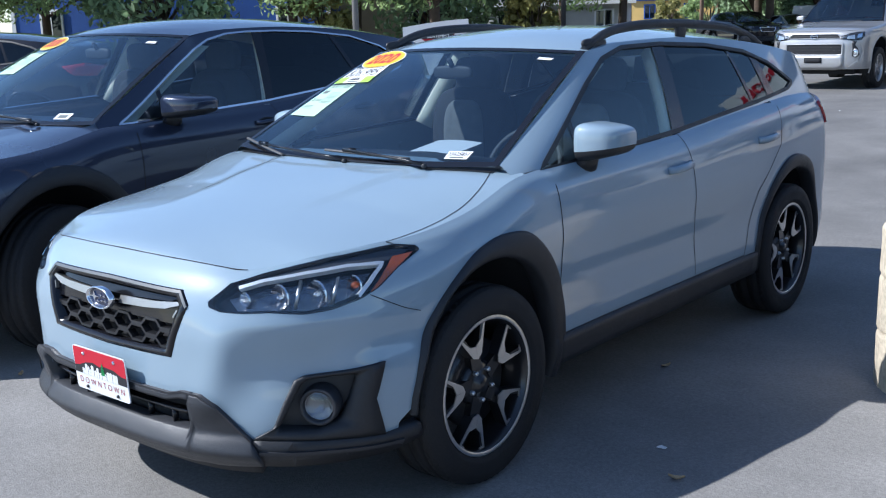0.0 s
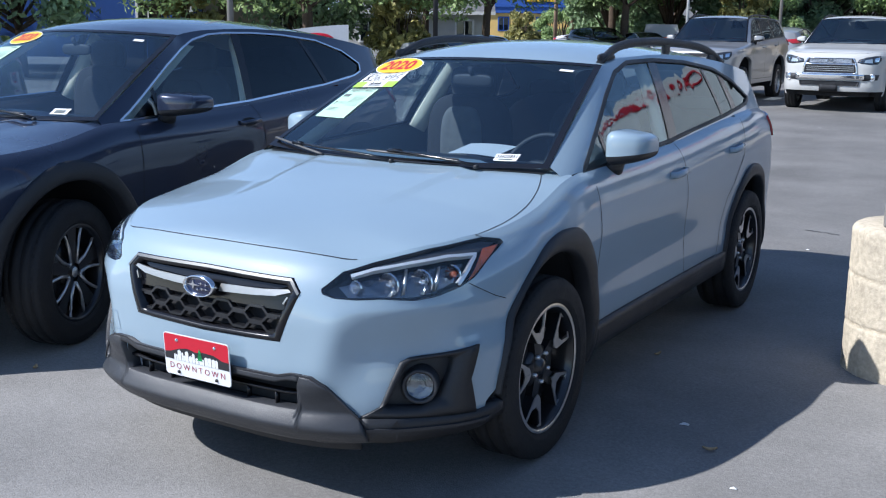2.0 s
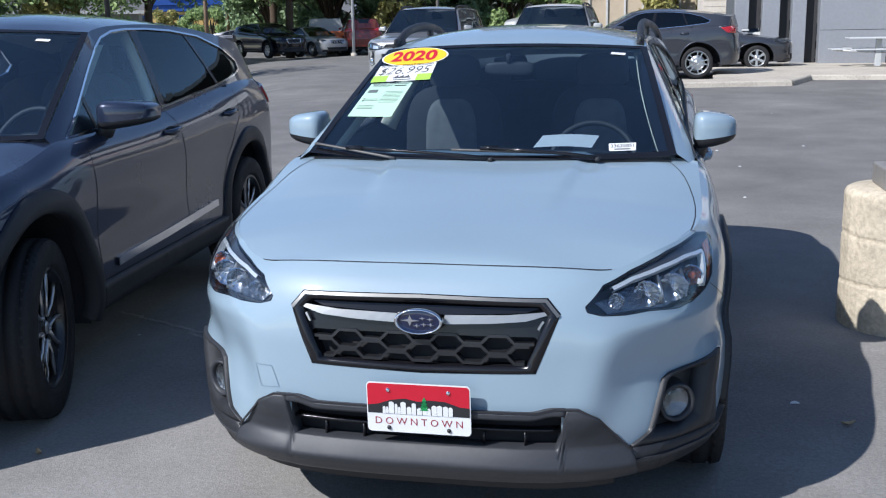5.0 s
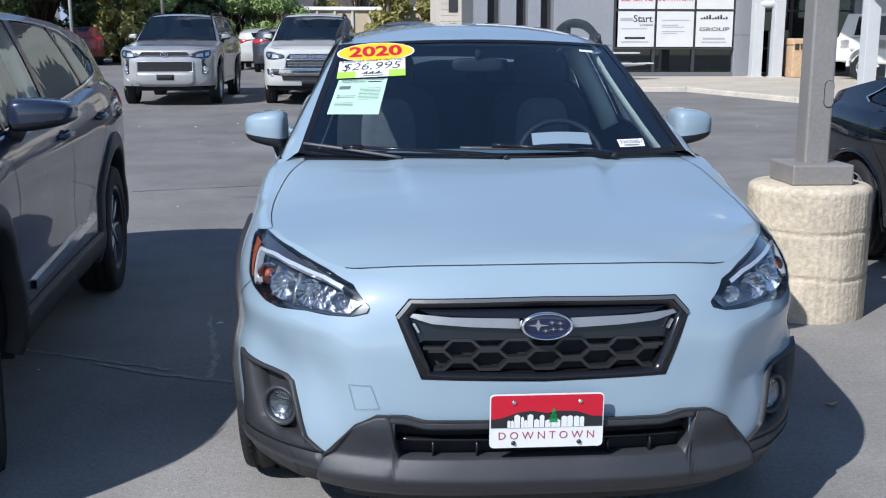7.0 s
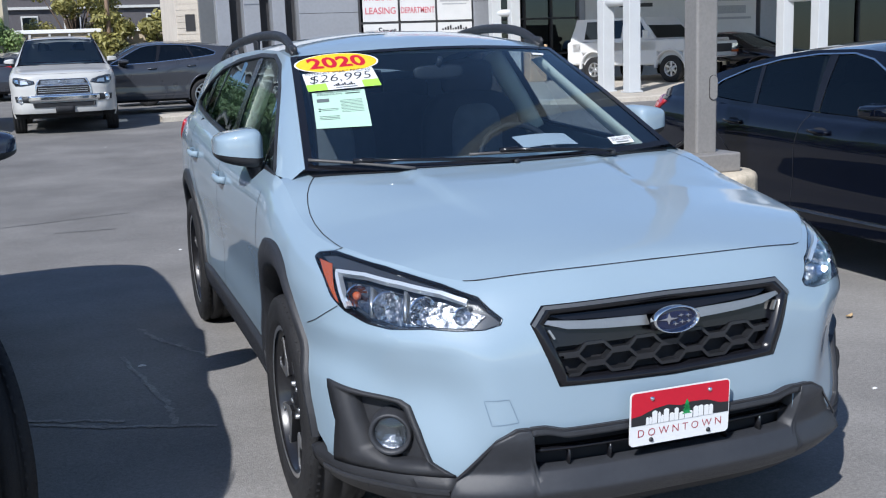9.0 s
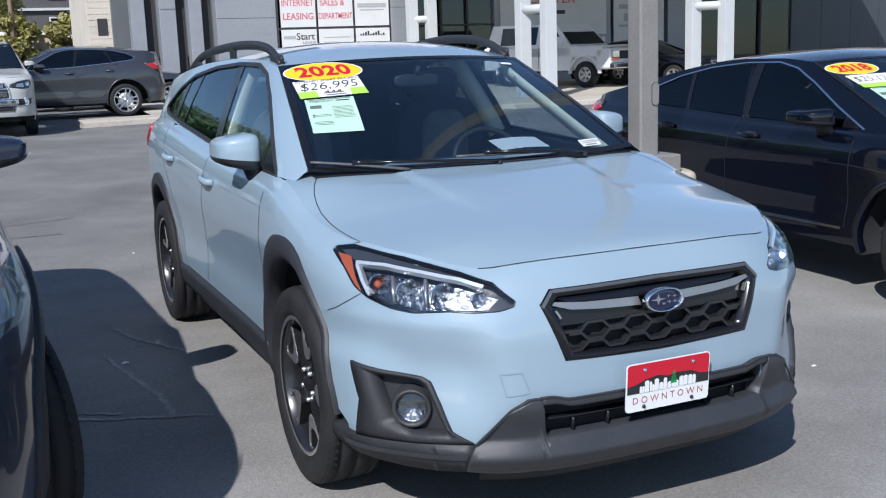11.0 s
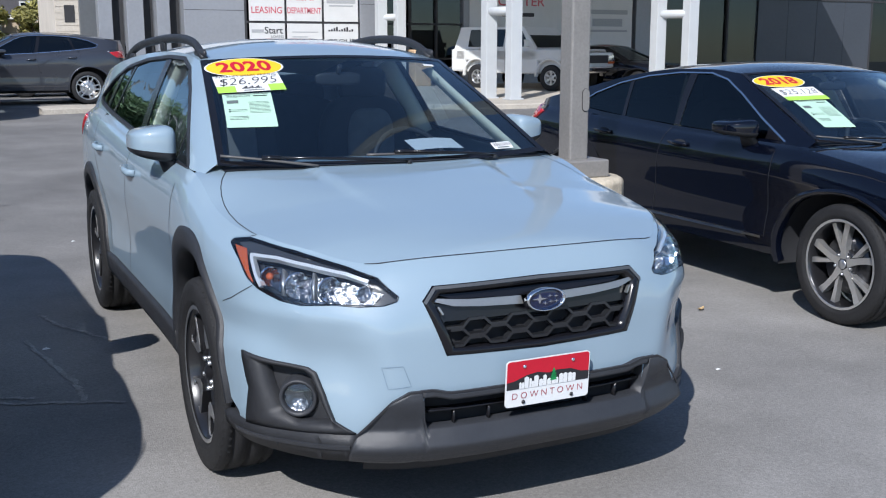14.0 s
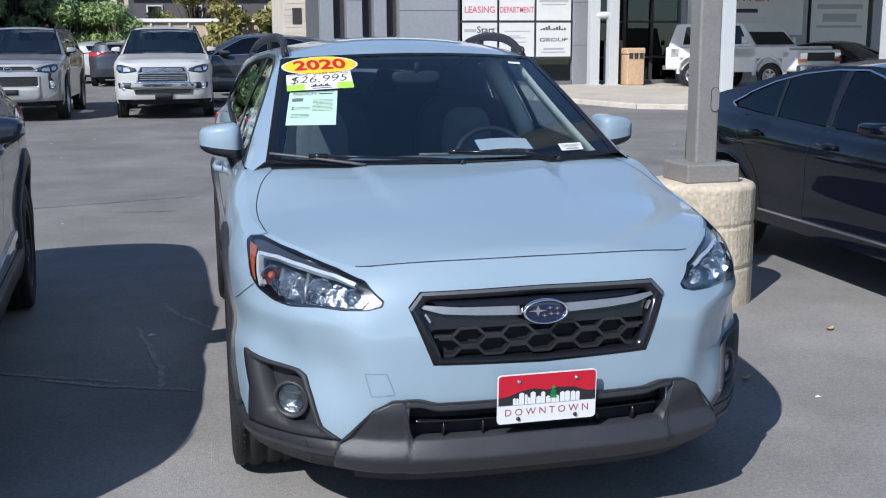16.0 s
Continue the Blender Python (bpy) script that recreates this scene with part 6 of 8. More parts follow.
def plain_front(car, s, mp=None):
    """Lamps, grille and bumper of the other cars."""
    def fu(u, z):
        return s.FT(u * 75, z)
    for sx in (1, -1):
        pu = [(a / 75, z) for a, z in [(26, 0.765), (30, 0.835), (40, 0.852), (52, 0.860), (66, 0.868), (67, 0.80), (58, 0.76), (44, 0.748)]]
        h = part("headlamp", fill(fu, pu, 0.004, 0.06, sx, thick=0.02), M_GUN, car, "headlamp", mp)
        part("reflector", fill(fu, [(a / 75, z) for a, z in [(36, 0.775), (38, 0.835), (50, 0.842), (58, 0.83), (56, 0.775)]], 0.008, 0.06, sx), M_LAMPSH, h, "", mp)
        part("lens", fill(fu, pu, 0.014, 0.06, sx), M_LENS, h, "", mp)
    for wt, z1, z0, wb, mt in ((0.38, 0.80, 0.62, 0.30, M_CHROME), (0.55, 0.46, 0.34, 0.50, M_CLAD)):
        outer = [(-wt, z1), (wt, z1), (wb, z0), (-wb, z0)]
        inner = [(-wt + 0.03, z1 - 0.018), (wt - 0.03, z1 - 0.018), (wb - 0.025, z0 + 0.018), (-wb + 0.025, z0 + 0.018)]
        g = part("grille", ring_poly(s.FX, outer, inner, 0.016, 0.03, 1, 6), mt, car, "grille surround", mp)
        part("grille_back", fill(s.FX, inner, 0.004, 0.1), M_GAP, g, "", mp)
        for k in range(3):
            z = z0 + (z1 - z0) * (k + 1) / 4
            part("grille_bar", strip(s.FX, [(-wt * 0.85, z), (0, z), (wt * 0.85, z)], 0.010, 0.012, 1, 8, False, 0.01), M_CLADG, g, "", mp)
    part("badge", Geo().lathe([(0.0, 0.0), (-0.012, 0.03), (0.0, 0.05)], 20, "y", (0, s.nose(0.8) - 0.006, 0.79)), M_CHROME, car, "small oval chrome badge", mp)
    part("lower_bumper", patch(s.FX, lambda u: 0.34, lambda u: 0.255, -0.7, 0.7, 30, 3, 0.012, 0.05), M_CLAD, car, "black lower bumper", mp)


def tall_front(car, s, mp=None, white=False):
    """The upright noses of the two tall sport utilities: raked lamps, thin upper grille, deep lower mouth, fog pods."""
    def fu(u, z):
        return s.FT(u * 75, z)

    def th(poly):
        return [(s.th_of(x, z) / 75, z) for x, z in poly]
    lower = -0.022 if white else 0.0
    for sx in (1, -1):
        pu = th([(x, z + lower) for x, z in [(0.45, 0.752), (0.47, 0.800), (0.60, 0.838), (0.72, 0.858), (0.80, 0.858), (0.815, 0.79), (0.77, 0.728), (0.66, 0.722), (0.54, 0.735)]])
        h = part("headlamp", fill(fu, pu, 0.004, 0.04, sx, thick=0.02), M_GUN, car, "raked headlamp in a dark housing", mp)
        part("reflector", fill(fu, th([(x, z + lower) for x, z in [(0.56, 0.752), (0.58, 0.795), (0.68, 0.812), (0.69, 0.748)]]), 0.009, 0.03, sx), M_SATIN, h, "bright lamp bowl", mp)
        part("reflector", fill(fu, th([(x, z + lower) for x, z in [(0.72, 0.765), (0.72, 0.820), (0.78, 0.835), (0.78, 0.775)]]), 0.009, 0.03, sx), M_REFL, h, "bright lamp bowl", mp)
        part("lens", fill(fu, pu, 0.014, 0.05, sx), M_LENS, h, "", mp)
        if white:
            pod = part("fog_lamp_pod", fill(fu, th([(0.56, 0.555), (0.56, 0.475), (0.78, 0.485), (0.80, 0.555)]), 0.010, 0.04, sx, thick=0.02), M_CLAD, car, "black fog lamp slot", mp)
            q = off(fu, s.th_of(0.70, 0.515) / 75, 0.515, 0.016)
        else:
            pod = part("fog_lamp_pod", fill(fu, th([(0.655, 0.715), (0.72, 0.715), (0.70, 0.655), (0.735, 0.60), (0.765, 0.52), (0.72, 0.485), (0.66, 0.50), (0.665, 0.58)]), 0.010, 0.03, sx, thick=0.02), M_CLAD, car, "black notched fog lamp pod", mp)
            q = off(fu, s.th_of(0.705, 0.545) / 75, 0.545, 0.018)
            part("pod_edge", strip(fu, th([(0.78, 0.69), (0.80, 0.56), (0.77, 0.45), (0.62, 0.36)]), 0.030, 0.012, sx, 8, False, 0.012), M_SILVER, car, "raised silver bumper edge", mp)
        for nm, prof, mt in (("fog_ring", [(0.0, 0.052), (-0.014, 0.046), (-0.012, 0.038), (0.0, 0.036)], M_SATIN), ("fog_lens", [(-0.004, 0.0), (-0.010, 0.02), (0.0, 0.037)], M_REFL)):
            part(nm, Geo().lathe(prof, 18, "y", (q.x * sx, q.y, q.z)), mt, pod, "", mp)
    if white:
        mouths = [([(-0.37, 0.790), (0.37, 0.790), (0.42, 0.715), (-0.42, 0.715)], 4, M_CHROME), ([(-0.42, 0.690), (0.42, 0.690), (0.44, 0.570), (-0.44, 0.570)], 3, M_CHROME), ([(-0.49, 0.462), (0.49, 0.462), (0.47, 0.412), (-0.47, 0.412)], 2, M_CLAD)]
    else:
        mouths = [([(-0.40, 0.822), (0.40, 0.822), (0.47, 0.765), (-0.47, 0.765)], 1, M_SILVER), ([(-0.49, 0.662), (0.49, 0.662), (0.49, 0.525), (-0.49, 0.525)], 2, M_SILVER)]
    for poly, n, mt in mouths:
        cx, cz = 0.0, sum(z for x, z in poly) / 4
        grown = [(x * 1.06, cz + (z - cz) * 1.22) for x, z in poly]
        g = part("grille", ring_poly(s.FX, grown, poly, 0.020, 0.03, 1, 6), mt, car, "grille surround", mp)
        part("grille_back", fill(s.FX, poly, 0.005, 0.1), M_GAP, g, "dark grille opening", mp)
        z1, z0, wt = poly[0][1], poly[2][1], min(poly[1][0], poly[2][0]) * 0.97
        for k in range(n):
            z = z0 + (z1 - z0) * (k + 1) / (n + 1)
            part("grille_bar", strip(s.FX, [(-wt, z), (0, z), (wt, z)], 0.007, 0.010, 1, 8, False, 0.008), M_SATIN if white and n > 2 else M_CLAD, g, "", mp)
    zb = 0.752 if white else 0.792
    ring = Geo().lathe([(0.0, 0.074), (-0.014, 0.070), (-0.014, 0.060), (0.0, 0.056)], 24, "y", (0, 0, 0))
    ring.v = [(x, y + s.nose(zb) - 0.020, z * 0.50 + zb) for x, y, z in ring.v]
    bd = part("badge", ring, M_CHROME, car, "oval chrome badge", mp)
    part("badge_bar", Geo().tube([(-0.040, s.nose(zb) - 0.026, zb + 0.008), (0.040, s.nose(zb) - 0.026, zb + 0.008)], 0.007, 6), M_CHROME, bd, "", mp)
    body = M_WHITEP if white else M_SILVER
    if white:
        part("bumper_bar", patch(s.FX, lambda u: 0.556, lambda u: 0.482 + 0.01 * abs(u), -0.58, 0.58, 24, 4, 0.034, 0.03), M_CHROME, car, "chrome bumper bar", mp)
    else:
        part("bumper_face", patch(s.FX, lambda u: 0.515, lambda u: 0.330 + 0.05 * max(0.0, abs(u) - 0.42) / 0.1, -0.52, 0.52, 24, 4, 0.022, 0.03), body, car, "silver bumper centre", mp)
    part("skid_panel", patch(s.FX, lambda u: 0.36, lambda u: 0.30, -0.55, 0.55, 24, 3, -0.030, 0.05), M_CLAD, car, "black lower bumper panel", mp)
    z0 = 0.345 if white else 0.415
    part("plate_mount", patch(s.FX, lambda u: z0 + 0.072, lambda u: z0, -0.155, 0.155, 6, 2, 0.036, 0.02), M_GAP, car, "black plate bracket", mp)


slate_car = build_car(pose(-2.60, -0.12, 0, 0, 0, 4.7), SUVS, M_NAVY, "dark slate blue crossover with chrome window line on asphalt", "car", "", 1, M_CLAD, False, "petal", True, plain_front, True, M_CLAD,
                mirrors=(0.80, 1.035, 1.62, 1.05, 1.175), morph=SLATE_M, wheel_r=0.37, wheel_y=(0.94, 3.66), handle=((2.32, 0.955), (3.24, 0.985)), track=0.925, steer=14, name="crossover")
wipers(slate_car, SUVS, SLATE_M)
for sx in (1, -1):
    part("sill_moulding", strip(SUVS.SD, [(1.55, 0.46), (2.2, 0.475), (2.95, 0.50)], 0.035, 0.012, sx, 12, False, 0.012), M_CHROME, slate_car, "bright lower door moulding", SLATE_M)
year_oval(pose(-2.60, -0.12, 0, 0, 0, 4.7), SUVS, -0.40, 0.765, 0.15, 0.08, "2020", SLATE_M)
sheet(pose(-2.60, -0.12, 0, 0, 0, 4.7), SUVS, [(-0.56, 0.42), (-0.33, 0.42), (-0.30, 0.66), (-0.53, 0.66)], M_MINT, "pale price sheet on a dark windshield", bars_m, [], SLATE_M)
sheet(pose(-2.60, -0.12, 0, 0, 0, 4.7), SUVS, [(0.46, 0.044), (0.56, 0.042), (0.56, 0.090), (0.46, 0.090)], M_WHITE, "small white label on a dark windshield", [(0.2, 0.8, 0.2, 0.7, M_GREYINK)], [], SLATE_M, name="stock_label")
sheet(pose(-2.60, -0.12, 0, 0, 0, 4.7), SUVS, [(0.43, 0.755), (0.49, 0.752), (0.49, 0.775), (0.43, 0.778)], M_WHITE, "small pale service sticker on a dark windshield", [], [], SLATE_M, name="service_sticker")

LOWCAR_M = stretch([(0, 0), (0.9, 0.95), (1.15, 1.30), (1.9, 2.12), (3.565, 3.78), (4.12, 4.55), (4.465, 4.90)], [(0, 0), (0.35, 0.335), (0.876, 0.82), (1.05, 0.955), (1.47, 1.365), (1.55, 1.435)], 1.05)
LOWCAR_P = pose(3.62, 0.40, 0, 0, 0, -2.0)
black_sedan = build_car(LOWCAR_P, SEDAN, M_BLACKP, "gloss black sedan with bright alloy wheels on asphalt", "car", "", 1, None, False, "twin", True, plain_front, True, None,
                   mirrors=(0.80, 0.99, 1.60, 1.06, 1.18), morph=LOWCAR_M, wheel_r=0.335, wheel_y=(0.95, 3.78), handle=((2.24, 0.955), (3.16, 0.98)), track=0.92, rim=0.247, name="sedan")
wipers(black_sedan, SEDAN, LOWCAR_M)
part("sill_moulding", strip(SEDAN.SD, [(1.42, 0.405), (2.2, 0.40), (3.05, 0.40)], 0.016, 0.012, -1, 12, False, 0.01), M_CHROME, black_sedan, "bright sill moulding", LOWCAR_M)
year_oval(LOWCAR_P, SEDAN, -0.45, 0.72, 0.15, 0.085, "2018", LOWCAR_M)
sheet(LOWCAR_P, SEDAN, [(-0.56, 0.47), (-0.30, 0.47), (-0.30, 0.63), (-0.56, 0.63)], M_WHITE, "white price sheet with lime corners on a black sedan",
      [(0.0, 1.0, 0.0, 0.3, M_GREEN)], [("$25,128", 0.5, 0.62, 0.88, 0.46, M_INK, 0.25)], LOWCAR_M)
sheet(LOWCAR_P, SEDAN, [(-0.56, 0.16), (-0.36, 0.16), (-0.34, 0.46), (-0.54, 0.46)], M_MINT, "pale mint vehicle detail sheet on a black sedan", bars_m, [], LOWCAR_M)

# ---- light pole on its concrete base ----
M_CONC = mk("board_marked_concrete", (0.47, 0.41, 0.315), 0.9, 0, 0, 0.22, 5.0, 0.45, 60, 0.2, 0.05, fine=40)
M_POLE = mk("grey_brown_pole_paint", (0.21, 0.20, 0.188), 0.5, 0.1, 0, 0.12, 4, 0.1, 200)
PX, PY, PR, PH = 1.92, 2.82, 0.320, 0.715
base = thing("light_pole", pose(PX, PY, 0), "square grey light pole on a round concrete base", "lamp post")
rnd = random.Random(8)
rows = []
flute = [rnd.uniform(-0.002, 0.0015) for k in range(66)]
for k in range(198):
    t = 2 * math.pi * k / 198
    c, s_ = math.cos(t), math.sin(t)
    row = []
    for j in range(61):
        z = -0.02 + (PH - 0.01) * j / 60
        joint = max(math.exp(-((z - q - 0.006 * math.sin(3 * t + 9 * q)) / 0.006) ** 2) for q in (0.235, 0.475))
        r = PR + 0.003 * noise.noise(Vector((c * 3, s_ * 3, z * 6))) + 0.0012 * noise.noise(Vector((c * 18, s_ * 18, z * 22))) + (flute[k // 3] if k % 3 != 1 else flute[k // 3] + 0.0018) - 0.013 * joint
        row.append((r * c, r * s_, z))
    row += [((PR - 0.008) * c, (PR - 0.008) * s_, PH - 0.012), ((PR - 0.03) * c, (PR - 0.03) * s_, PH), (0, 0, PH + 0.002)]
    rows.append(row)
part("concrete_base", Geo().grid(rows, wrap_u=True), M_CONC, base, "round board-marked concrete base")
part("base_cover", Geo().box(-0.165, 0.165, -0.165, 0.165, PH, PH + 0.110, 0.01), M_POLE, base, "square metal base cover")
part("pole", Geo().box(-0.068, 0.068, -0.068, 0.068, PH + 0.10, 7.0, 0.012), M_POLE, base, "square steel pole")
hh = Geo()
capsule = [(0.024 * math.cos(q), 1.19 + (0.042 if math.sin(q) > 0 else -0.042) + 0.026 * math.sin(q)) for q in [2 * math.pi * (k + 0.5) / 24 for k in range(24)]]
hh.prism(capsule, lambda a, b, e: (a + 0.040, e, b), -0.0745, -0.064)
seam = Geo()
seam.prism([(a * 1.10, 1.19 + (z - 1.19) * 1.045) for a, z in capsule], lambda a, b, e: (a + 0.040, e, b), -0.0715, -0.064)
part("access_rim", seam, M_GAP, base, "dark seam round the cover")
part("access_cover", hh, M_POLE, base, "oval access cover")


# ---- cars further back in the lot ----
TALLCAR_M = stretch([(0, 0), (0.9, 0.93), (1.15, 1.42), (1.9, 1.98), (3.565, 3.72), (4.12, 4.62), (4.465, 4.83)], [(0, 0), (0.35, 0.40), (0.60, 0.78), (0.876, 1.08), (1.05, 1.205), (1.47, 1.73), (1.55, 1.79)], 1.075)
GREYCAR_M = stretch([(0, 0), (0.9, 0.95), (1.15, 1.30), (1.9, 2.05), (3.565, 3.64), (4.12, 4.34), (4.465, 4.66)], [(0, 0), (0.35, 0.37), (0.876, 0.96), (1.05, 1.115), (1.47, 1.56), (1.55, 1.64)], 1.05)
LOW_M = stretch([(0, 0), (0.9, 0.95), (1.15, 1.30), (1.9, 2.10), (3.565, 3.70), (4.12, 4.45), (4.465, 4.75)], [(0, 0), (0.35, 0.33), (0.876, 0.83), (1.05, 0.96), (1.47, 1.37), (1.55, 1.45)], 1.03)
LOT = "cars in the lot behind"


def lot_pose(x, y, turn=0.0):
    return pose(x, y, gxy(x, y), 0, 0, turn)


TALLCAR_F = stretch([(0, 0), (0.9, 0.93), (1.15, 1.42), (1.9, 1.98), (3.565, 3.72), (4.12, 4.62), (4.465, 4.83)], [(0, 0), (0.35, 0.42), (0.60, 0.78), (0.80, 1.01), (0.876, 1.10), (1.05, 1.26), (1.47, 1.77), (1.55, 1.83)], 1.055)
build_car(lot_pose(-4.42, 18.1), TRUCKISH, M_SILVER, "silver body-on-frame sport utility facing forward on asphalt", "car", LOT, 1, None, True, "six", False, tall_front, False, None,
          mirrors=(0.82, 1.0, 1.62, 1.06, 1.17), morph=TALLCAR_F, wheel_r=0.39, wheel_y=(0.93, 3.72), track=0.93, res=0.7, name="sport_utility")
build_car(lot_pose(-1.63, 18.1), TRUCKISH, M_WHITEP, "white sport utility with chrome grille and bumper bar", "car", LOT, 1, None, True, "six", False, lambda c, s, m: tall_front(c, s, m, True), False, None,
          mirrors=(0.82, 1.0, 1.62, 1.06, 1.17), morph=TALLCAR_F, wheel_r=0.39, wheel_y=(0.93, 3.72), track=0.93, res=0.7, name="sport_utility")
grey_car = build_car(lot_pose(-2.15, 23.6, -90), SUVS, M_GREYP, "dark grey crossover standing broadside by a kerb", "car", LOT, 1, None, False, "multi", True, plain_front, False, None,
               mirrors=(0.80, 0.98, 1.62, 1.06, 1.18), morph=GREYCAR_M, wheel_r=0.37, wheel_y=(0.95, 3.64), track=0.92, res=0.7, rim=0.27, name="crossover")

FAR = {}


def far_car(kind, mat, x, y, turn, label):
    """A car far off in the lot; the first of each kind and colour is built, the rest are copies."""
    key = (kind, mat)
    if key in FAR:
        c = copy_thing(FAR[key], lot_pose(x, y, turn))
        c["label"] = label
        return c
    s, mp, r, wy = {"suv": (SUVS, GREYCAR_M, 0.37, (0.95, 3.64)), "low": (SEDAN, LOW_M, 0.33, (0.95, 3.70)), "tall": (TRUCKISH, TALLCAR_M, 0.39, (0.93, 3.72))}[kind]
    c = build_car(lot_pose(x, y, turn), s, mat, label, "car", LOT, 0, None, False, "six", False, plain_front, False, None, mirrors=(0.82, 1.0, 1.62, 1.06, 1.17), morph=mp, wheel_r=r, wheel_y=wy, track=0.9, res=0.5, name="parked_car")
    FAR[key] = c
    return c


far_car("suv", M_GREYL, -15.6, 31.0, 79, "mid grey crossover parked near street trees")
far_car("suv", M_BLACKP, -18.3, 38.6, 75, "black crossover parked behind a grey one")
far_car("suv", M_BLACKP, -13.7, 3.9, -53, "black crossover parked two bays from the slate blue one")
far_car("low", M_SILVER, -8.5, 50.0, 180, "silver sedan in the last row")
far_car("tall", M_WHITEP, -4.6, 51.0, 200, "white sport utility in the last row")
far_car("low", M_WHITEP, 1.2, 30.6, -90, "white car behind the dark grey crossover")
far_car("low", M_GREYP, 4.1, 27.2, 90, "grey sedan by the building corner")
far_car("low", M_GREYP, -22.5, 60.0, 90, "grey sedan across the street")
far_car("low", M_SILVER, -14.6, 46.0, 50, "silver sedan nosing out of a far row")
far_car("suv", M_BLACKP, -15.9, 43.5, 50, "black crossover at the end of a far row")
far_car("tall", M_REDP, -15.2, 51.5, 200, "dark red sport utility seen from behind")
far_car("suv", M_GREYP, -12.2, 54.0, 80, "dark grey crossover under far trees")
far_car("suv", M_SILVER, -7.3, 41.0, 180, "silver crossover seen from behind")
far_car("suv", M_WHITEP, -4.9, 44.5, 180, "white crossover seen from behind")
far_car("suv", M_GREYP, -3.8, 40.5, 180, "dark grey crossover seen from behind")
far_car("low", M_BLACKP, 17.6, 21.4, 23, "low black car before an old white truck")

# ---- old white two-door utility and an old orange pickup, both boxy ----
def boxy(m, mat, label, cap=True, name="utility_truck"):
    """A square-cut truck: hood, cab, tall tail; nose at x = 0, side lines straight."""
    c = thing(name, m, label, "truck", LOT)
    W = 0.98
    g = Geo()
    cut = [(0.92, 0.40), (3.60, 0.40)]
    g.box(-W, W, 0.04, 0.52, 0.52, 1.08, 0.05).box(-W, W, 1.34, 3.16, 0.48, 1.18, 0.05).box(-W, W, 4.02, 4.58, 0.52, 1.18, 0.05).box(-W, W, 0.3, 4.4, 0.84, 1.17, 0.05).box(-W + 0.12, W - 0.12, 0.2, 4.4, 0.5, 0.9, 0.03)
    g.grid([[(x, y, 1.10 + 0.07 * min(1, y / 1.3) + 0.02 * (1 - (x / W) ** 2)) for y in steps(0.03, 1.5, 8)] for x in steps(-W + 0.02, W - 0.02, 10)])
    part("body", g, mat, c, "square-cut body")
    for wy in cut:
        for sx in (1, -1):
            part("wheel_arch", Geo().lathe([(W * sx - 0.10 * sx, 0.47), (W * sx + 0.012 * sx, 0.47), (W * sx + 0.012 * sx, 0.52), (W * sx - 0.1 * sx, 0.53)], 20, "x", (0, wy[0], 0.40), 0, math.pi), mat, c)
            wheel(c, W - 0.14, wy[0], 0.37, "six", sx, 0, 0.20, 0.22, 0)
    tail = 4.50 if cap else 2.55
    cab = Geo()
    cab.grid([[(-0.94, 1.42, 1.18), (-0.80, 1.98, 1.80), (-0.80, tail - 0.18, 1.82), (-0.93, tail, 1.18)], [(0.94, 1.42, 1.18), (0.80, 1.98, 1.80), (0.80, tail - 0.18, 1.82), (0.93, tail, 1.18)]], smooth=False)
    for sx in (1, -1):
        cab.add([(0.94 * sx, 1.42, 1.18), (0.80 * sx, 1.98, 1.80), (0.80 * sx, tail - 0.18, 1.82), (0.93 * sx, tail, 1.18)], [(0, 1, 2, 3)], False)
    part("cab", cab, mat if cap else M_WHITEP, c, "cab with flat sides")
    for sx in (1, -1):
        def sd(y, z, d=0.012):
            return ((0.94 - 0.14 * (z - 1.18) / 0.62 + d) * sx, y, z)
        for y0, y1, y0t, y1t in ((1.66, 2.42, 2.04, 2.40), (2.62, 3.95, 2.60, 3.93)) if cap else ((1.66, 2.42, 2.04, 2.36),):
            part("side_window", Geo().add([sd(y0, 1.24), sd(y1, 1.24), sd(y1t, 1.74), sd(y0t, 1.74)], [(0, 1, 2, 3)], False), M_DARKGLASS, c)
        part("door_gap", Geo().box(W * sx - 0.002, W * sx + 0.004, 2.50, 2.512, 0.55, 1.18), M_GAP, c)
        part("side_mirror", Geo().box(sx * 1.02, sx * 1.16, 1.62, 1.68, 1.25, 1.42, 0.02), mat, c)
        part("headlamp", Geo().box(sx * 0.62, sx * 0.90, -0.012, 0.02, 0.84, 1.0, 0.01), M_REFL, c)
        part("turn_signal", Geo().box(sx * 0.62, sx * 0.93, -0.014, 0.03, 0.76, 0.83, 0.01), M_AMBER, c)
    part("windshield", Geo().add([(-0.86, 1.435, 1.22), (0.86, 1.435, 1.22), (0.74, 1.955, 1.76), (-0.74, 1.955, 1.76)], [(0, 1, 2, 3)], False), M_DARKGLASS, c)
    part("grille", Geo().box(-0.58, 0.58, -0.02, 0.03, 0.78, 1.0, 0.01), M_GAP, c)
    part("bumper", Geo().box(-W, W, -0.10, 0.06, 0.52, 0.68, 0.03), M_CHROME, c, "chrome front bumper")
    part("bumper", Geo().box(-W, W, 4.54, 4.68, 0.52, 0.66, 0.03), M_CHROME, c, "chrome rear bumper")
    part("side_step", Geo().box(W - 0.06, W + 0.10, 1.4, 3.1, 0.42, 0.47, 0.01), M_GAP, c)
    return c


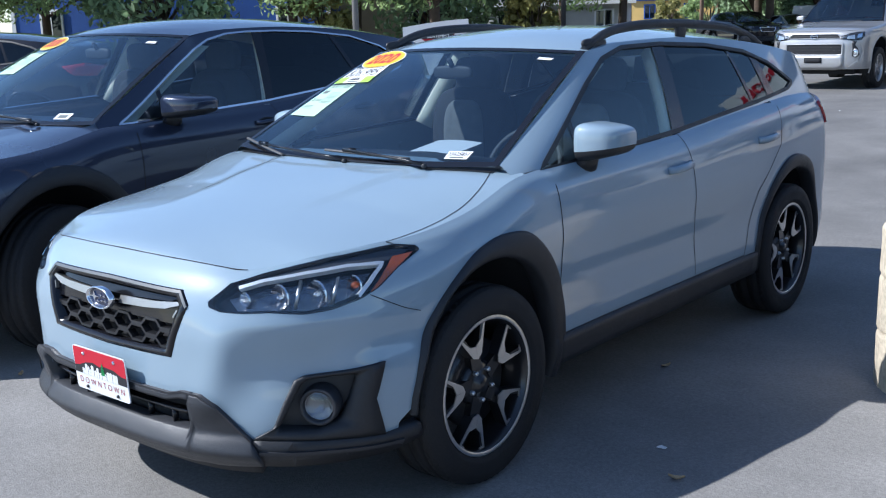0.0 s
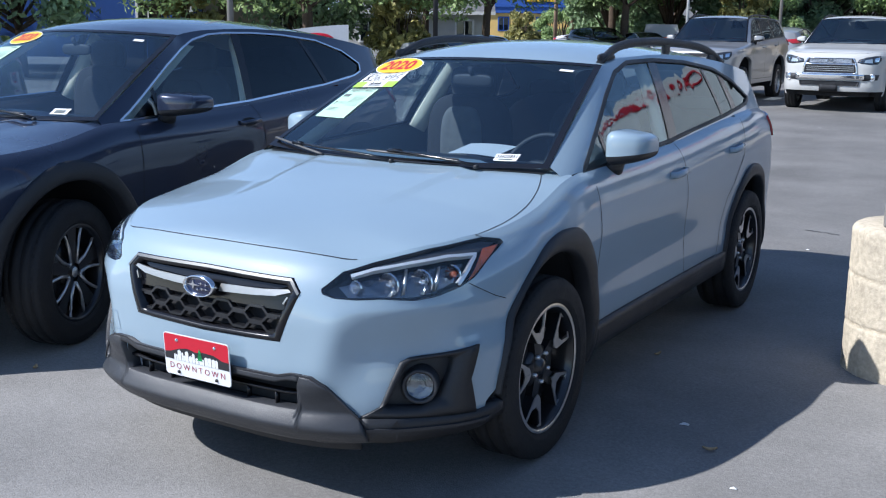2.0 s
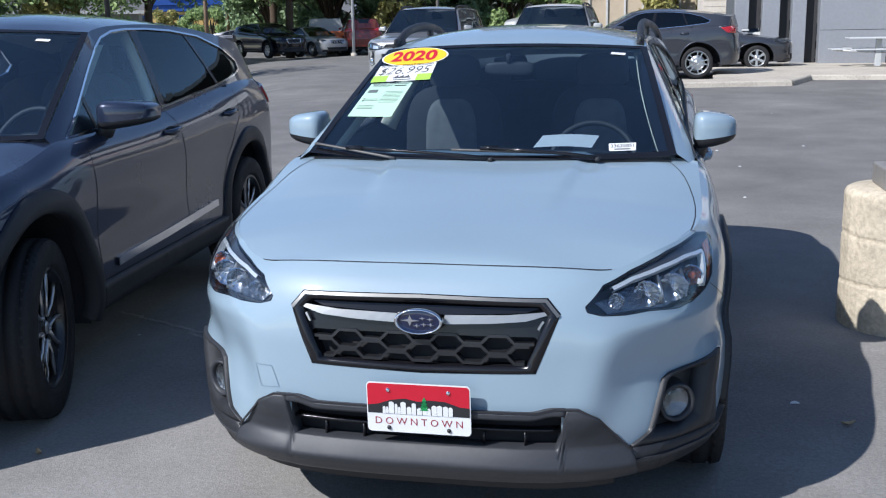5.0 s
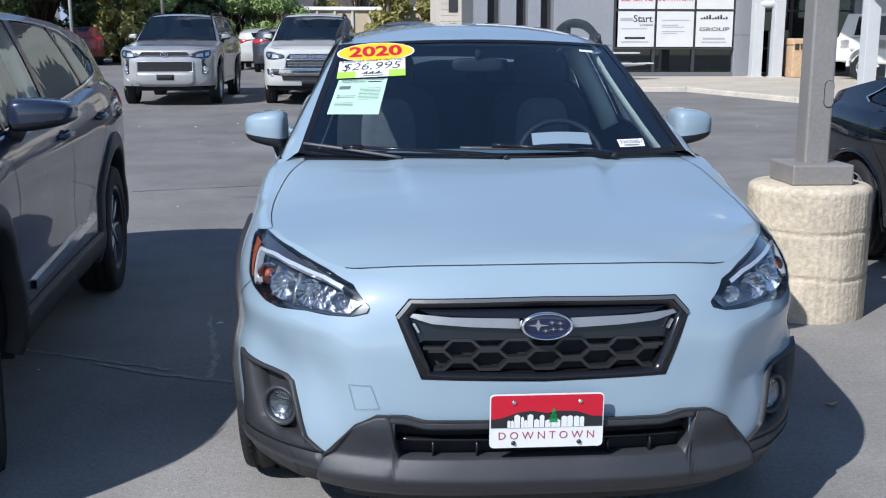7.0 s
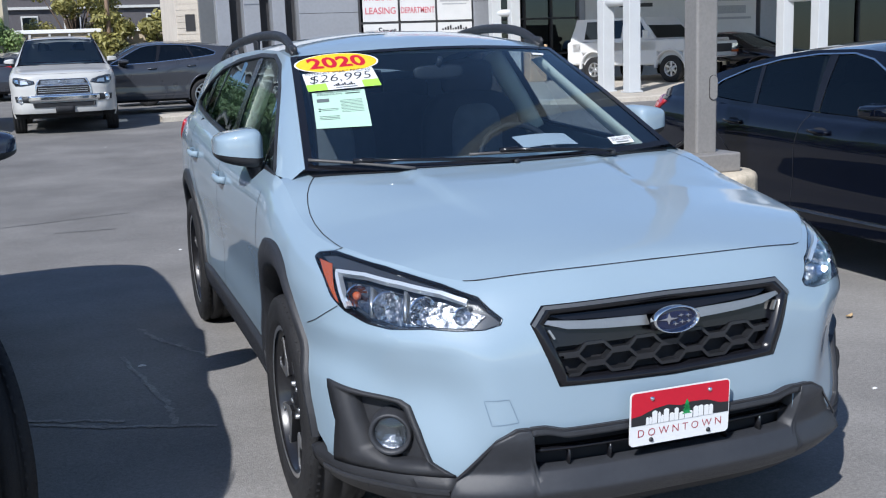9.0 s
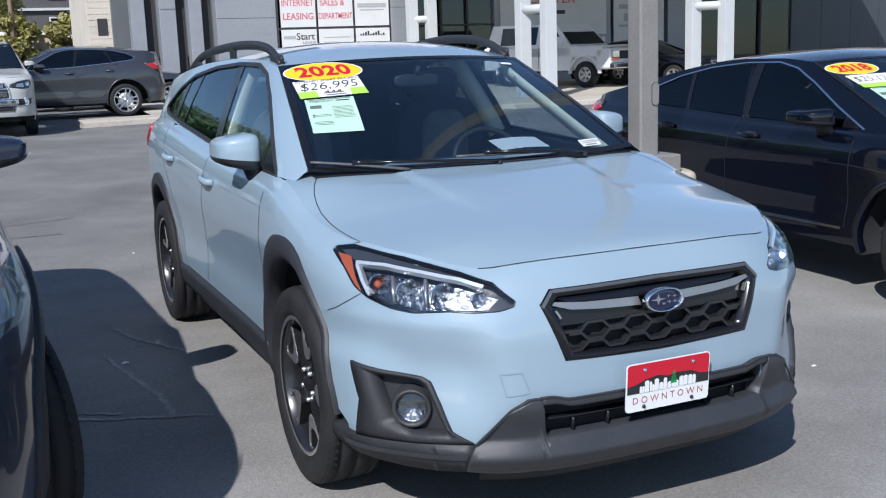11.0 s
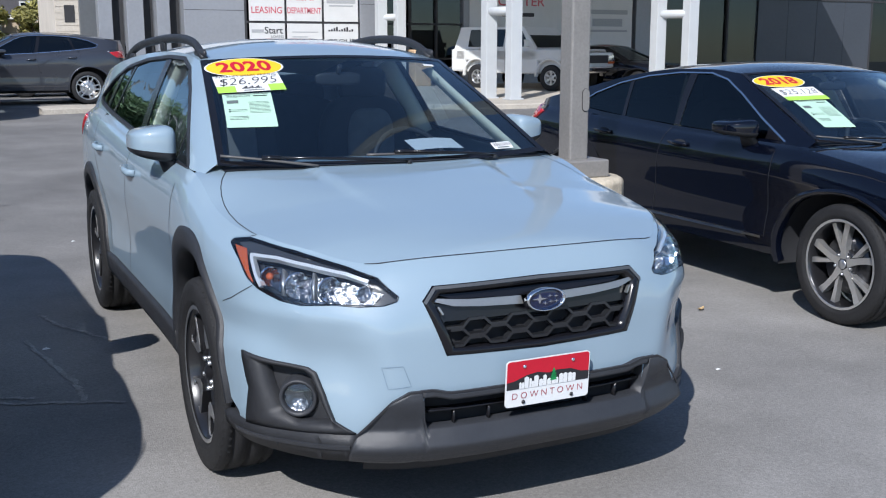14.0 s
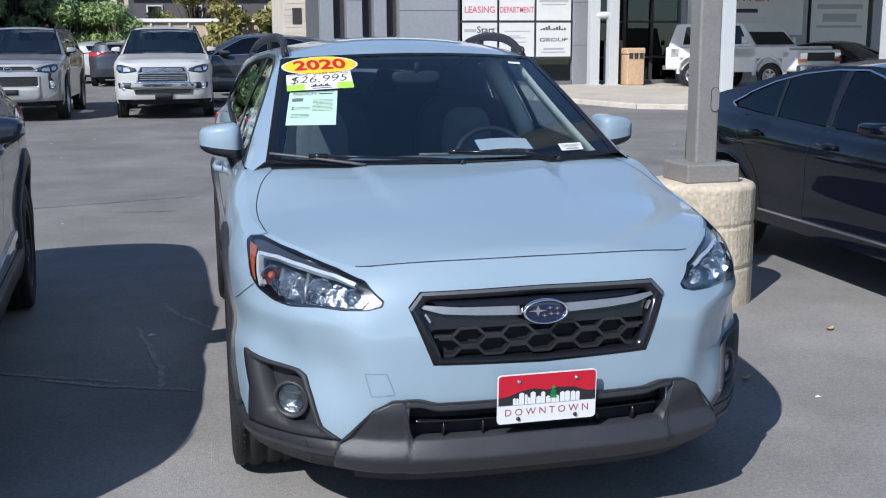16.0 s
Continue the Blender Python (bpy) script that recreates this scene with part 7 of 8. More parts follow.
M_TRUCKW = paint("paint_bright_white", (0.58, 0.58, 0.565), 0.0, 0.4, 0.03, 0.7)
boxy(pose(15.19, 22.23, gz(22.2) + 0.10, 0, 0, 23), M_TRUCKW, "old white two-door utility truck by the showroom")
boxy(lot_pose(-17.65, 52.0, -150), M_ORANGEP, "old orange pickup with a white cab", False, "pickup_truck")

# ---- apron and kerb in front of the building ----
M_APRON = mk("pale_concrete_paving", (0.42, 0.38, 0.32), 0.9, 0, 0, 0.16, 1.2, 0.3, 60, 0.2, 0.05)
M_KERB = mk("kerb_concrete", (0.42, 0.38, 0.32), 0.9, 0, 0, 0.2, 2.0, 0.4, 50, 0.2, 0.05)
edge = [(0.2, 19.7), (3.4, 20.4), (4.0, 22.2), (7.1, 22.0), (8.3, 18.4), (9.2, 17.9), (40.0, 17.6)]
apron = Geo()
for k, (a, b) in enumerate(zip(edge, edge[1:])):
    n = 10
    rows = []
    for t in steps(0, 1, n):
        x, y = a[0] + (b[0] - a[0]) * t, a[1] + (b[1] - a[1]) * t
        rows.append([(x, yy, gz(yy) + 0.10) for yy in steps(y + 0.15, 29.5 if x > 2.0 else y + 1.2, 8)])
    apron.grid(rows)
part("pavement", apron, M_APRON)
tagged(bpy.data.objects["pavement"], "pale concrete apron before a showroom", "pavement", kind="structure")
for a, b in zip(edge, edge[1:]):
    L = math.hypot(b[0] - a[0], b[1] - a[1])
    n = max(1, min(14, int(L / 1.8)))
    for k in range(n):
        p = [a[q] + (b[q] - a[q]) * k / n for q in (0, 1)]
        q = [a[q] + (b[q] - a[q]) * (k + 0.995) / n for q in (0, 1)]
        d = Vector((q[0] - p[0], q[1] - p[1], 0)).normalized()
        nn = Vector((-d.y, d.x, 0))
        rows = []
        for c in (p, q):
            o = Vector((c[0], c[1], gz(c[1])))
            rows.append([o - nn * 0.02 + Vector((0, 0, -0.05)), o + Vector((0, 0, 0.09)), o + nn * 0.03 + Vector((0, 0, 0.115)), o + nn * 0.17 + Vector((0, 0, 0.115)), o + nn * 0.17 + Vector((0, 0, -0.05))])
        kb = part("kerb", Geo().grid(rows, smooth=False), M_KERB)
        tagged(kb, "concrete kerb stone along the apron", "kerb", kind="structure")

# ---- dealership building ----
M_PANEL = mk("grey_metal_panel", (0.27, 0.28, 0.30), 0.45, 0.25, 0, 0.06, 0.8, 0.05, 20)
M_PANELD = mk("dark_grey_metal_panel", (0.14, 0.15, 0.16), 0.45, 0.25, 0, 0.06, 0.8, 0.05, 20)
M_STORE = glass("storefront_glass", (0.10, 0.12, 0.14), 0.8, 1.75)
M_PANELDK = mk("slate_metal_panel", (0.055, 0.062, 0.075), 0.4, 0.2, 0, 0.08, 0.8, 0.05, 20)
M_WHITEST = mk("white_steel_paint", (0.46, 0.475, 0.48), 0.4, 0, 0.2, 0.05, 3)
M_FASCIA = mk("white_fascia_panel", (0.62, 0.62, 0.62), 0.4, 0, 0, 0.04, 1)
M_BRICKW = mk("pale_painted_brick", (0.55, 0.50, 0.43), 0.9, 0, 0, 0.12, 1.5, 0.4, 25, 0.2)
M_POSTER = mk("white_poster_vinyl", (0.58, 0.58, 0.57), 0.5, 0, 0, 0.04, 3)
M_PINK = mk("red_poster_print", (0.50, 0.09, 0.12), 0.5, 0, 0, 0.05, 3)
M_SLOT = mk("dark_recess", (0.03, 0.03, 0.033), 0.7)
BY, BZ = 28.4, 0.39
bld = thing("showroom_building", pose(0, 0, 0), "grey metal clad car showroom with large glazing and posters", "building")
# clad wall with slots to the corner, then the long front
for k, (x0, x1, y0) in enumerate(((2.75, 3.15, BY + 1.2), (3.50, 3.98, BY + 0.8), (4.28, 4.66, BY + 0.4), (4.98, 6.78, BY), (10.46, 11.2, BY), (14.1, 18.6, BY), (21.0, 22.2, BY))):
    part("wall_pier", Geo().box(x0, x1, y0, y0 + 0.5, BZ - 0.3, 4.6, 0.015), M_PANEL, bld, "grey metal clad wall pier")
for x0, x1, z in ((4.98, 6.78, 1.30), (4.98, 6.78, 2.65), (10.46, 11.2, 1.6), (10.46, 11.2, 2.9), (2.75, 6.78, 3.95)):
    part("panel_joint", Geo().box(x0, x1, BY - 0.004, BY + 0.01, z, z + 0.012), M_SLOT, bld)
for x0, x1, y in ((3.15, 3.50, BY + 1.45), (3.98, 4.28, BY + 1.05), (4.66, 4.98, BY + 0.65)):
    part("window", Geo().box(x0, x1, y, y + 0.05, BZ, 4.6), M_SLOT, bld, "narrow dark window slot")
part("wall", Geo().box(2.75, 40, BY + 5.5, BY + 5.8, 0, 8.0), M_PANELD, bld, "rear wall")
part("roof", Geo().box(2.75, 40, BY, BY + 5.8, 7.8, 8.0), M_PANELD, bld)
part("fascia", Geo().box(2.75, 40, BY - 0.25, BY + 0.2, 4.6, 6.4, 0.02), M_FASCIA, bld, "white sign fascia")
part("sign_panel", Geo().box(7.6, 12.8, BY - 0.25, BY + 0.2, 6.4, 9.5, 0.02), M_FASCIA, bld, "tall white sign panel")
# storefront glazing
for x0, x1, nd in ((6.80, 10.44, 3), (11.25, 14.05, 3), (22.2, 40.0, 12)):
    for k in range(nd):
        a, b = x0 + (x1 - x0) * k / nd, x0 + (x1 - x0) * (k + 1) / nd
        if nd == 12 and k in (3, 4, 5, 6):
            part("wall_panel", Geo().box(a + 0.006, b - 0.006, BY + 0.02, BY + 0.12, BZ + 0.12, 4.6, 0.006), M_PANELDK, bld, "dark blue-grey metal panel")
            continue
        w = part("window", Geo().box(a + 0.04, b - 0.04, BY + 0.10, BY + 0.12, BZ + 0.12, 4.6), M_STORE, bld, "dark storefront pane")
        part("mullion", Geo().box(a - 0.04, a + 0.04, BY + 0.0, BY + 0.16, BZ, 4.6, 0.006), M_SLOT, w)
    part("sill", Geo().box(x0, x1, BY - 0.02, BY + 0.18, BZ - 0.02, BZ + 0.12, 0.01), M_PANELD, bld)
    for z in (1.22, 2.32, 3.4) if nd < 12 else (3.4,):
        part("transom", Geo().box(x0, x1, BY - 0.01, BY + 0.14, z - 0.03, z + 0.03, 0.006), M_SLOT, bld)
floor_in = part("floor", Geo().box(6.8, 40, BY + 0.2, BY + 5.5, BZ - 0.1, BZ), M_APRON, bld)


M_SOFTINK = mk("soft_grey_print", (0.34, 0.35, 0.36), 0.6, 0, 0, 0.2, 30)


def poster(x0, x1, z0, z1, words, marks, label, y=BY - 0.03):
    ob = thing("window_poster", pose(0, 0, 0), label, "poster", "window posters")
    part("sheet", Geo().box(x0, x1, y, y + 0.01, z0, z1, 0.002), M_POSTER, ob)
    w, h = x1 - x0, z1 - z0
    for text, u, v, wd, ht, mt in words:
        vs, fs = text_geo(text, 1.0, bold=0.012)
        ax, bx = min(a for a, b in vs), max(a for a, b in vs)
        ay, by = min(b for a, b in vs), max(b for a, b in vs)
        part("lettering", Geo().add([(x0 + w * (u + ((a - ax) / (bx - ax) - 0.5) * wd), y - 0.004, z0 + h * (v + ((b - ay) / (by - ay) - 0.5) * ht)) for a, b in vs], fs, False), mt, ob)
    for u0, u1, v0, v1, mt in marks:
        mt = M_SOFTINK if mt is M_GREYINK else mt
        part("print", Geo().box(x0 + w * u0, x0 + w * u1, y - 0.005, y, z0 + h * v0, z0 + h * v1), mt, ob)
    return ob


c0, c1, c2, c3 = 6.90, 8.05, 9.24, 10.38
sky_marks = [(0.12 + 0.075 * k, 0.17 + 0.075 * k, 0.78, 0.82 + 0.03 * (k * 5 % 4), M_INK) for k in range(10)]
poster(c0, c1 - 0.05, 2.36, 3.36, [("INTERNET", 0.5, 0.72, 0.9, 0.20, M_PINK), ("LEASING", 0.5, 0.32, 0.86, 0.20, M_PINK)], [], "white window poster with red words")
poster(c1 + 0.02, c2 - 0.05, 2.36, 3.36, [("SALES &", 0.42, 0.72, 0.7, 0.20, M_PINK), ("DEPARTMENT", 0.5, 0.32, 0.96, 0.18, M_PINK)], [], "white window poster with red words")
poster(c2 + 0.02, c3, 2.36, 3.36, [], [(0.08, 0.92, 0.55, 0.68, M_GREYINK), (0.15, 0.85, 0.46, 0.50, M_GREYINK)], "white window poster with a line of figures")
poster(c0, c1 - 0.05, 1.26, 2.29, [("Start", 0.68, 0.80, 0.52, 0.20, M_INK), ("LOANS", 0.78, 0.62, 0.36, 0.07, M_GREYINK)], [(0.06, 0.40, 0.73, 0.82, M_GREYINK), (0.1, 0.8, 0.50, 0.53, M_GREYINK), (0.2, 0.75, 0.22, 0.28, M_INK), (0.1, 0.85, 0.12, 0.16, M_GREYINK)], "white window poster with a black word")
poster(c1 + 0.02, c2 - 0.05, 1.26, 2.29, [], [(0.14, 0.14 + w, v, v + 0.028, M_GREYINK) for v, w in ((0.74, 0.74), (0.60, 0.44), (0.545, 0.60), (0.42, 0.62), (0.365, 0.40))], "white window poster with lines of print")
poster(c2 + 0.02, c3, 1.26, 2.29, [("GROUP", 0.5, 0.50, 0.82, 0.11, M_INK)], sky_marks + [(0.2, 0.8, 0.20, 0.26, M_GREYINK), (0.16, 0.84, 0.11, 0.15, M_GREYINK)], "white window poster with a black skyline")
part("red_banner", Geo().box(c1 - 0.1, c2 - 0.2, BY + 0.4, BY + 0.42, 0.95, 1.2), M_PINK, bld)
poster(14.3, 18.4, 1.9, 4.4, [("USED CAR", 0.45, 0.72, 0.62, 0.16, M_PINK), ("CENTER", 0.48, 0.48, 0.44, 0.12, M_PINK)], [(0.3, 0.6, 0.28, 0.33, M_INK)], "large white wall poster with red words")
poster(18.7, 20.8, 0.6, 4.4, [], [(0.1, 0.9, 0.56, 0.60, M_GREYINK), (0.2, 0.8, 0.45, 0.52, M_GREYINK), (0.1, 0.9, 0.40, 0.42, M_GREYINK)], "tall white poster with oval marks")
for z, mt in ((3.55, M_RED), (1.25, M_DKGREEN)):
    o = thing("oval_sign", pose(0, 0, 0), "oval sign on a white poster", "sign")
    part("sign_face", Geo().lathe([(0.0, 0.0), (0.0, 0.62), (0.02, 0.62)], 28, "y", (19.75, BY - 0.06, 0)), mt, o)
    for v in o.children[0].data.vertices:
        v.co.z = v.co.z * 0.42 + z
    vs, fs = text_geo("CERTIFIED", 0.20)
    part("lettering", Geo().add([(19.75 + a, BY - 0.066, z + b) for a, b in vs], fs, False), M_WHITE, o)
wl = thing("welcome_sign", pose(0, 0, 0), "red welcome lettering on dark glass", "sign")
vs, fs = text_geo("WELCOME", 0.62, bold=0.01)
part("lettering", Geo().add([(13.6 + a, BY + 0.09, 3.72 + b) for a, b in vs], fs, False), M_PINK, wl)
# sign on the fascia: plain red shapes
fs_ = thing("fascia_sign", pose(0, 0, 0), "red sign shapes on a white fascia", "sign")
for k in range(6):
    x = 9.35 + 0.52 * k
    g = Geo().lathe([(0.0, 0.15), (-0.08, 0.16), (-0.08, 0.27), (0.0, 0.28)], 20, "y", (x, BY - 0.26, 8.7)) if k in (1, 3) else Geo().box(x - 0.17, x + 0.17, BY - 0.34, BY - 0.25, 8.43, 8.97, 0.03)
    part("sign_shape", g, M_RED, fs_, "red sign shape")
oval = Geo().lathe([(0.0, 0.30), (-0.08, 0.32), (-0.08, 0.44), (0.0, 0.46)], 28, "y", (8.5, BY - 0.26, 8.7))
part("sign_shape", oval, M_RED, fs_, "red ring shape")

# white canopy columns in pairs, with a short pipe between them
for cx, cy, dx, dy in ((10.70, 20.3, 0.22, -0.85), (10.90, 27.75, 0.5, -0.3), (15.6, 20.0, 0.45, -0.75), (25.0, 19.6, 0.45, -0.75)):
    col = thing("canopy_column", pose(cx, cy, gz(cy) + 0.10), "pair of square white steel canopy columns", "column", "canopy columns")
    for k in (0, 1):
        part("post", Geo().box(dx * k - 0.15, dx * k + 0.15, dy * k - 0.15, dy * k + 0.15, -0.02, 5.2, 0.012), M_WHITEST, col, "square white post")
        part("base_plate", Geo().box(dx * k - 0.19, dx * k + 0.19, dy * k - 0.19, dy * k + 0.19, -0.01, 0.03, 0.005), M_WHITEST, col)
    part("pipe", Geo().tube([(-0.05, 0.0, 2.1), (dx * 0.5, dy * 0.5, 2.1), (dx, dy, 2.1)], 0.11, 12), M_WHITEST, col, "short white pipe")
# unseen slab over the columns, added to shade the entry and truck
part("canopy", Geo().box(9.8, 28.0, 18.6, 28.1, 5.2, 5.7, 0.03), M_FASCIA, bld, "unseen flat canopy roof added for shade")

# bin and picnic table by the wall
M_TAN = mk("tan_pebble_bin", (0.48, 0.33, 0.20), 0.8, 0, 0, 0.2, 12, 0.4, 120)
bn = thing("litter_bin", pose(12.0, 27.3, BZ), "tan litter bin with dark openings by the entrance", "bin")
part("bin_body", Geo().box(-0.28, 0.28, -0.28, 0.28, 0, 0.92, 0.03), M_TAN, bn)
part("bin_lid", Geo().box(-0.30, 0.30, -0.30, 0.30, 0.92, 1.12, 0.04), M_TAN, bn)
for k in (-0.17, 0.0, 0.17):
    part("bin_opening", Geo().box(k - 0.06, k + 0.06, -0.306, -0.29, 0.80, 0.97, 0.01), M_SLOT, bn)
cab_ = thing("newspaper_stand", pose(11.75, 27.9, BZ), "dark stand beside a tan litter bin", "stand")
part("stand_body", Geo().box(-0.38, 0.10, -0.2, 0.2, 0, 1.35, 0.03), M_PANELD, cab_)
tb = thing("picnic_table", pose(6.15, 26.2, gz(26.2) + 0.10), "pale metal picnic table with attached benches", "table")
part("tabletop", Geo().box(-0.78, 0.78, -0.38, 0.38, 0.70, 0.74, 0.01), M_WHITEST, tb)
part("post", Geo().box(-0.07, 0.07, -0.07, 0.07, 0, 0.70, 0.01), M_WHITEST, tb)
for sy in (-1, 1):
    part("bench", Geo().box(-0.78, 0.78, sy * 0.62 - 0.13, sy * 0.62 + 0.13, 0.42, 0.46, 0.01), M_WHITEST, tb)
for sx in (-1, 1):
    part("bench", Geo().box(sx * 1.05 - 0.14, sx * 1.05 + 0.14, -0.35, 0.35, 0.42, 0.46, 0.01), M_WHITEST, tb)
    part("bracket", Geo().tube([(0, 0, 0.36), (sx * 0.55, 0, 0.38), (sx * 1.05, 0, 0.42)], 0.03, 8), M_WHITEST, tb)


# ---- beyond the lot ----
def house(name, x, y, turn, w, d, h, roof_h, wall_m, roof_m, trim_m, label, cols=3, rows_=1):
    """A house with gable roof, trim and real window openings' frames and panes."""
    ob = thing(name, pose(x, y, 0.2, 0, 0, turn), label, "house")
    part("wall", Geo().box(-w / 2, w / 2, 0, d, 0, h, 0.0), wall_m, ob)
    r = Geo()
    e = 0.4
    r.add([(-w / 2 - e, -e, h), (w / 2 + e, -e, h), (w / 2 + e, d / 2, h + roof_h), (-w / 2 - e, d / 2, h + roof_h), (-w / 2 - e, d + e, h), (w / 2 + e, d + e, h)], [(0, 1, 2, 3), (3, 2, 5, 4), (0, 3, 4), (1, 5, 2)], False)
    part("roof", r, roof_m, ob)
    part("eaves_board", Geo().box(-w / 2 - e, w / 2 + e, -e - 0.05, -e + 0.03, h - 0.15, h + 0.05), trim_m, ob)
    for sx in (-1, 1):
        part("corner_board", Geo().box(sx * w / 2 - 0.1, sx * w / 2 + 0.1, -0.04, 0.1, 0, h), trim_m, ob)
    for j in range(rows_):
        for k in range(cols):
            cx = -w / 2 + w * (k + 0.5) / cols
            cz = h * (j + 0.55) / rows_
            f = part("window", Geo().box(cx - 0.6, cx + 0.6, -0.08, 0.05, cz - 0.75, cz + 0.75, 0.02), trim_m, ob, "framed window")
            part("pane", Geo().box(cx - 0.48, cx + 0.48, -0.10, 0.0, cz - 0.63, cz + 0.63), M_STORE, f)
            part("glazing_bar", Geo().box(cx - 0.03, cx + 0.03, -0.115, -0.09, cz - 0.63, cz + 0.63), trim_m, f)
    return ob


M_BLUEW = mk("blue_board_siding", (0.02, 0.08, 0.32), 0.6, 0, 0, 0.1, 2, 0.2, 12)
M_PALEW = mk("pale_siding", (0.48, 0.48, 0.46), 0.7, 0, 0, 0.08, 2, 0.2, 12)
M_TANW = mk("tan_stucco", (0.45, 0.37, 0.27), 0.9, 0, 0, 0.1, 2, 0.2, 12)
M_YELW = mk("yellow_stucco", (0.60, 0.40, 0.13), 0.8, 0, 0, 0.1, 1, 0.1, 12)
M_PALEST = mk("pale_yellow_stucco", (0.55, 0.50, 0.38), 0.9, 0, 0, 0.08, 2, 0.2, 12)
M_SHING = mk("grey_shingle", (0.12, 0.12, 0.125), 0.9, 0, 0, 0.2, 4, 0.4, 30)
M_APT = mk("dark_brown_facade", (0.075, 0.07, 0.075), 0.7, 0, 0, 0.15, 0.5)
M_TRIMW = mk("white_trim_paint", (0.75, 0.75, 0.74), 0.5, 0, 0, 0.04, 3)
house("house", -41.0, 30.0, 35, 16, 8, 7.0, 2.5, M_BLUEW, M_SHING, M_TRIMW, "blue boarded house with white trim", 4, 2)
house("house", -35.0, 38.5, 42, 9, 7, 5.5, 2.5, M_TANW, M_SHING, M_TRIMW, "tan house behind street trees", 2, 2)
house("house", -33.5, 53.0, 32, 9, 8, 2.6, 2.2, M_PALEW, M_SHING, M_TRIMW, "pale house with a low gabled porch", 3, 1)
house("house", -38.5, 61.0, 28, 7, 6, 2.4, 1.8, M_PALEW, M_PALEW, M_TRIMW, "small pale house with a light roof", 2, 1)
house("shop_building", -47.0, 98.0, 25, 12, 10, 4.2, 0.2, M_YELW, M_BLUEW, M_BLUEW, "yellow shop with a blue parapet", 3, 1)
house("shop_building", -36.0, 103.0, 20, 10, 8, 3.0, 2.6, M_PALEW, M_SHING, M_TRIMW, "low shop with a grey roof", 3, 1)
part("parapet", Geo().box(-6.2, 6.2, -0.3, 0.1, 3.4, 6.0, 0.05), M_BLUEW, bpy.data.objects["shop_building"], "blue parapet")
part("sign_board", Geo().box(-1.6, 1.6, -0.45, -0.3, 4.6, 5.9, 0.03), M_YELLOW, bpy.data.objects["shop_building"], "yellow sign board")

# pale brick wing left of the showroom
wing = thing("brick_building", pose(0, 0, 0), "pale painted brick wing beside the showroom", "building")
part("wall", Geo().box(2.0, 5.6, 34.2, 40.0, 0, 9.0), M_BRICKW, wing)
for z in (2.4, 4.6):
    for x in (2.3, 2.75):
        part("window", Geo().box(x, x + 0.32, 34.17, 34.3, z, z + 0.55), M_SLOT, wing, "small dark window")
for j in range(40):
    part("brick_course", Geo().box(2.01, 5.59, 34.185, 34.2, 0.3 + 0.2 * j, 0.485 + 0.2 * j), M_BRICKW, wing)
# retaining wall with a white rail, tan gable building, apartments
rw = thing("retaining_wall", pose(0, 0, 0), "tan panelled wall with a white top rail", "wall")
for k in range(7):
    part("wall_panel", Geo().box(-4.4 + 1.0 * k, -3.44 + 1.0 * k, 58.0, 58.2, 0.2, 3.1, 0.02), M_TANW, rw)
    part("post", Geo().box(-4.46 + 1.0 * k, -4.34 + 1.0 * k, 57.9, 58.0, 0.2, 3.2, 0.01), M_PALEW, rw)
part("top_rail", Geo().box(-4.5, 2.6, 57.85, 58.25, 3.1, 3.3, 0.02), M_TRIMW, rw, "white top rail")
tg = thing("gabled_shed", pose(6.5, 60.0, 0.2), "tan gabled building end", "building")
part("wall", Geo().prism([(-3.5, 0), (3.5, 0), (3.5, 5.2), (-3.5, 2.6)], lambda a, b, e: (a, e, b), 0.0, 8.0), M_TANW, tg)
tb_ = thing("stucco_building", pose(-7.2, 66.0, 0.2), "pale yellow stucco block with dark windows", "building")
part("wall", Geo().box(0.0, 2.2, 0, 6, 0, 12), M_PALEST, tb_)
for z in (3.6, 6.4):
    for x in (0.7, 1.5):
        part("window", Geo().box(x, x + 0.4, -0.04, 0.1, z, z + 0.9), M_SLOT, tb_, "dark window")
apt = thing("apartment_building", pose(0, 0, 0), "tall dark brown apartment block with pale window frames", "building")
part("wall", Geo().box(-16, 20, 88, 100, 0, 24), M_APT, apt)
for j in range(6):
    part("floor_band", Geo().box(-16, 20, 87.7, 88.0, 2.6 + 3.2 * j, 2.8 + 3.2 * j), M_PALEW, apt)
    for k in range(11):
        x = -14.5 + 3.2 * k
        w = part("window", Geo().box(x, x + 1.3, 87.85, 88.0, 3.5 + 3.2 * j, 5.3 + 3.2 * j, 0.02), M_PALEW, apt)
        part("pane", Geo().box(x + 0.12, x + 1.18, 87.8, 87.86, 3.62 + 3.2 * j, 5.18 + 3.2 * j), M_STORE, w)

# sign slab by the street, lamp posts, wires
sg = thing("sign_slab", pose(-14.7, 19.2, gxy(-14.7, 19.2), 0, 0, 38), "white curved sign slab with a red oval", "sign")
g = Geo()
rows = []
for u in steps(-0.85, 0.85, 12):
    top = 1.86 - 0.16 * (0.85 - u) ** 1.5 * 0.5
    rows.append([(u, 0, 0), (u, -0.10, 0.02), (u, -0.10, top), (u, 0.10, top), (u, 0.10, 0.02), (u, 0, 0)])
part("slab", g.grid(rows, smooth=False), M_FASCIA, sg)
ov = Geo().lathe([(-0.115, 0.0), (-0.115, 0.42), (-0.10, 0.44)], 28, "y", (0.05, 0, 0))
ov.v = [(x, y, z * 0.45 + 1.45) for x, y, z in ov.v]
mark = part("oval_mark", ov, M_RED, sg, "red oval mark")
part("dark_band", Geo().box(-0.37, 0.47, -0.125, -0.116, 1.375, 1.515, 0.004), M_INK, mark, "black band")
vs, fs = text_geo("CERTIFIED", 0.13, bold=0.003)
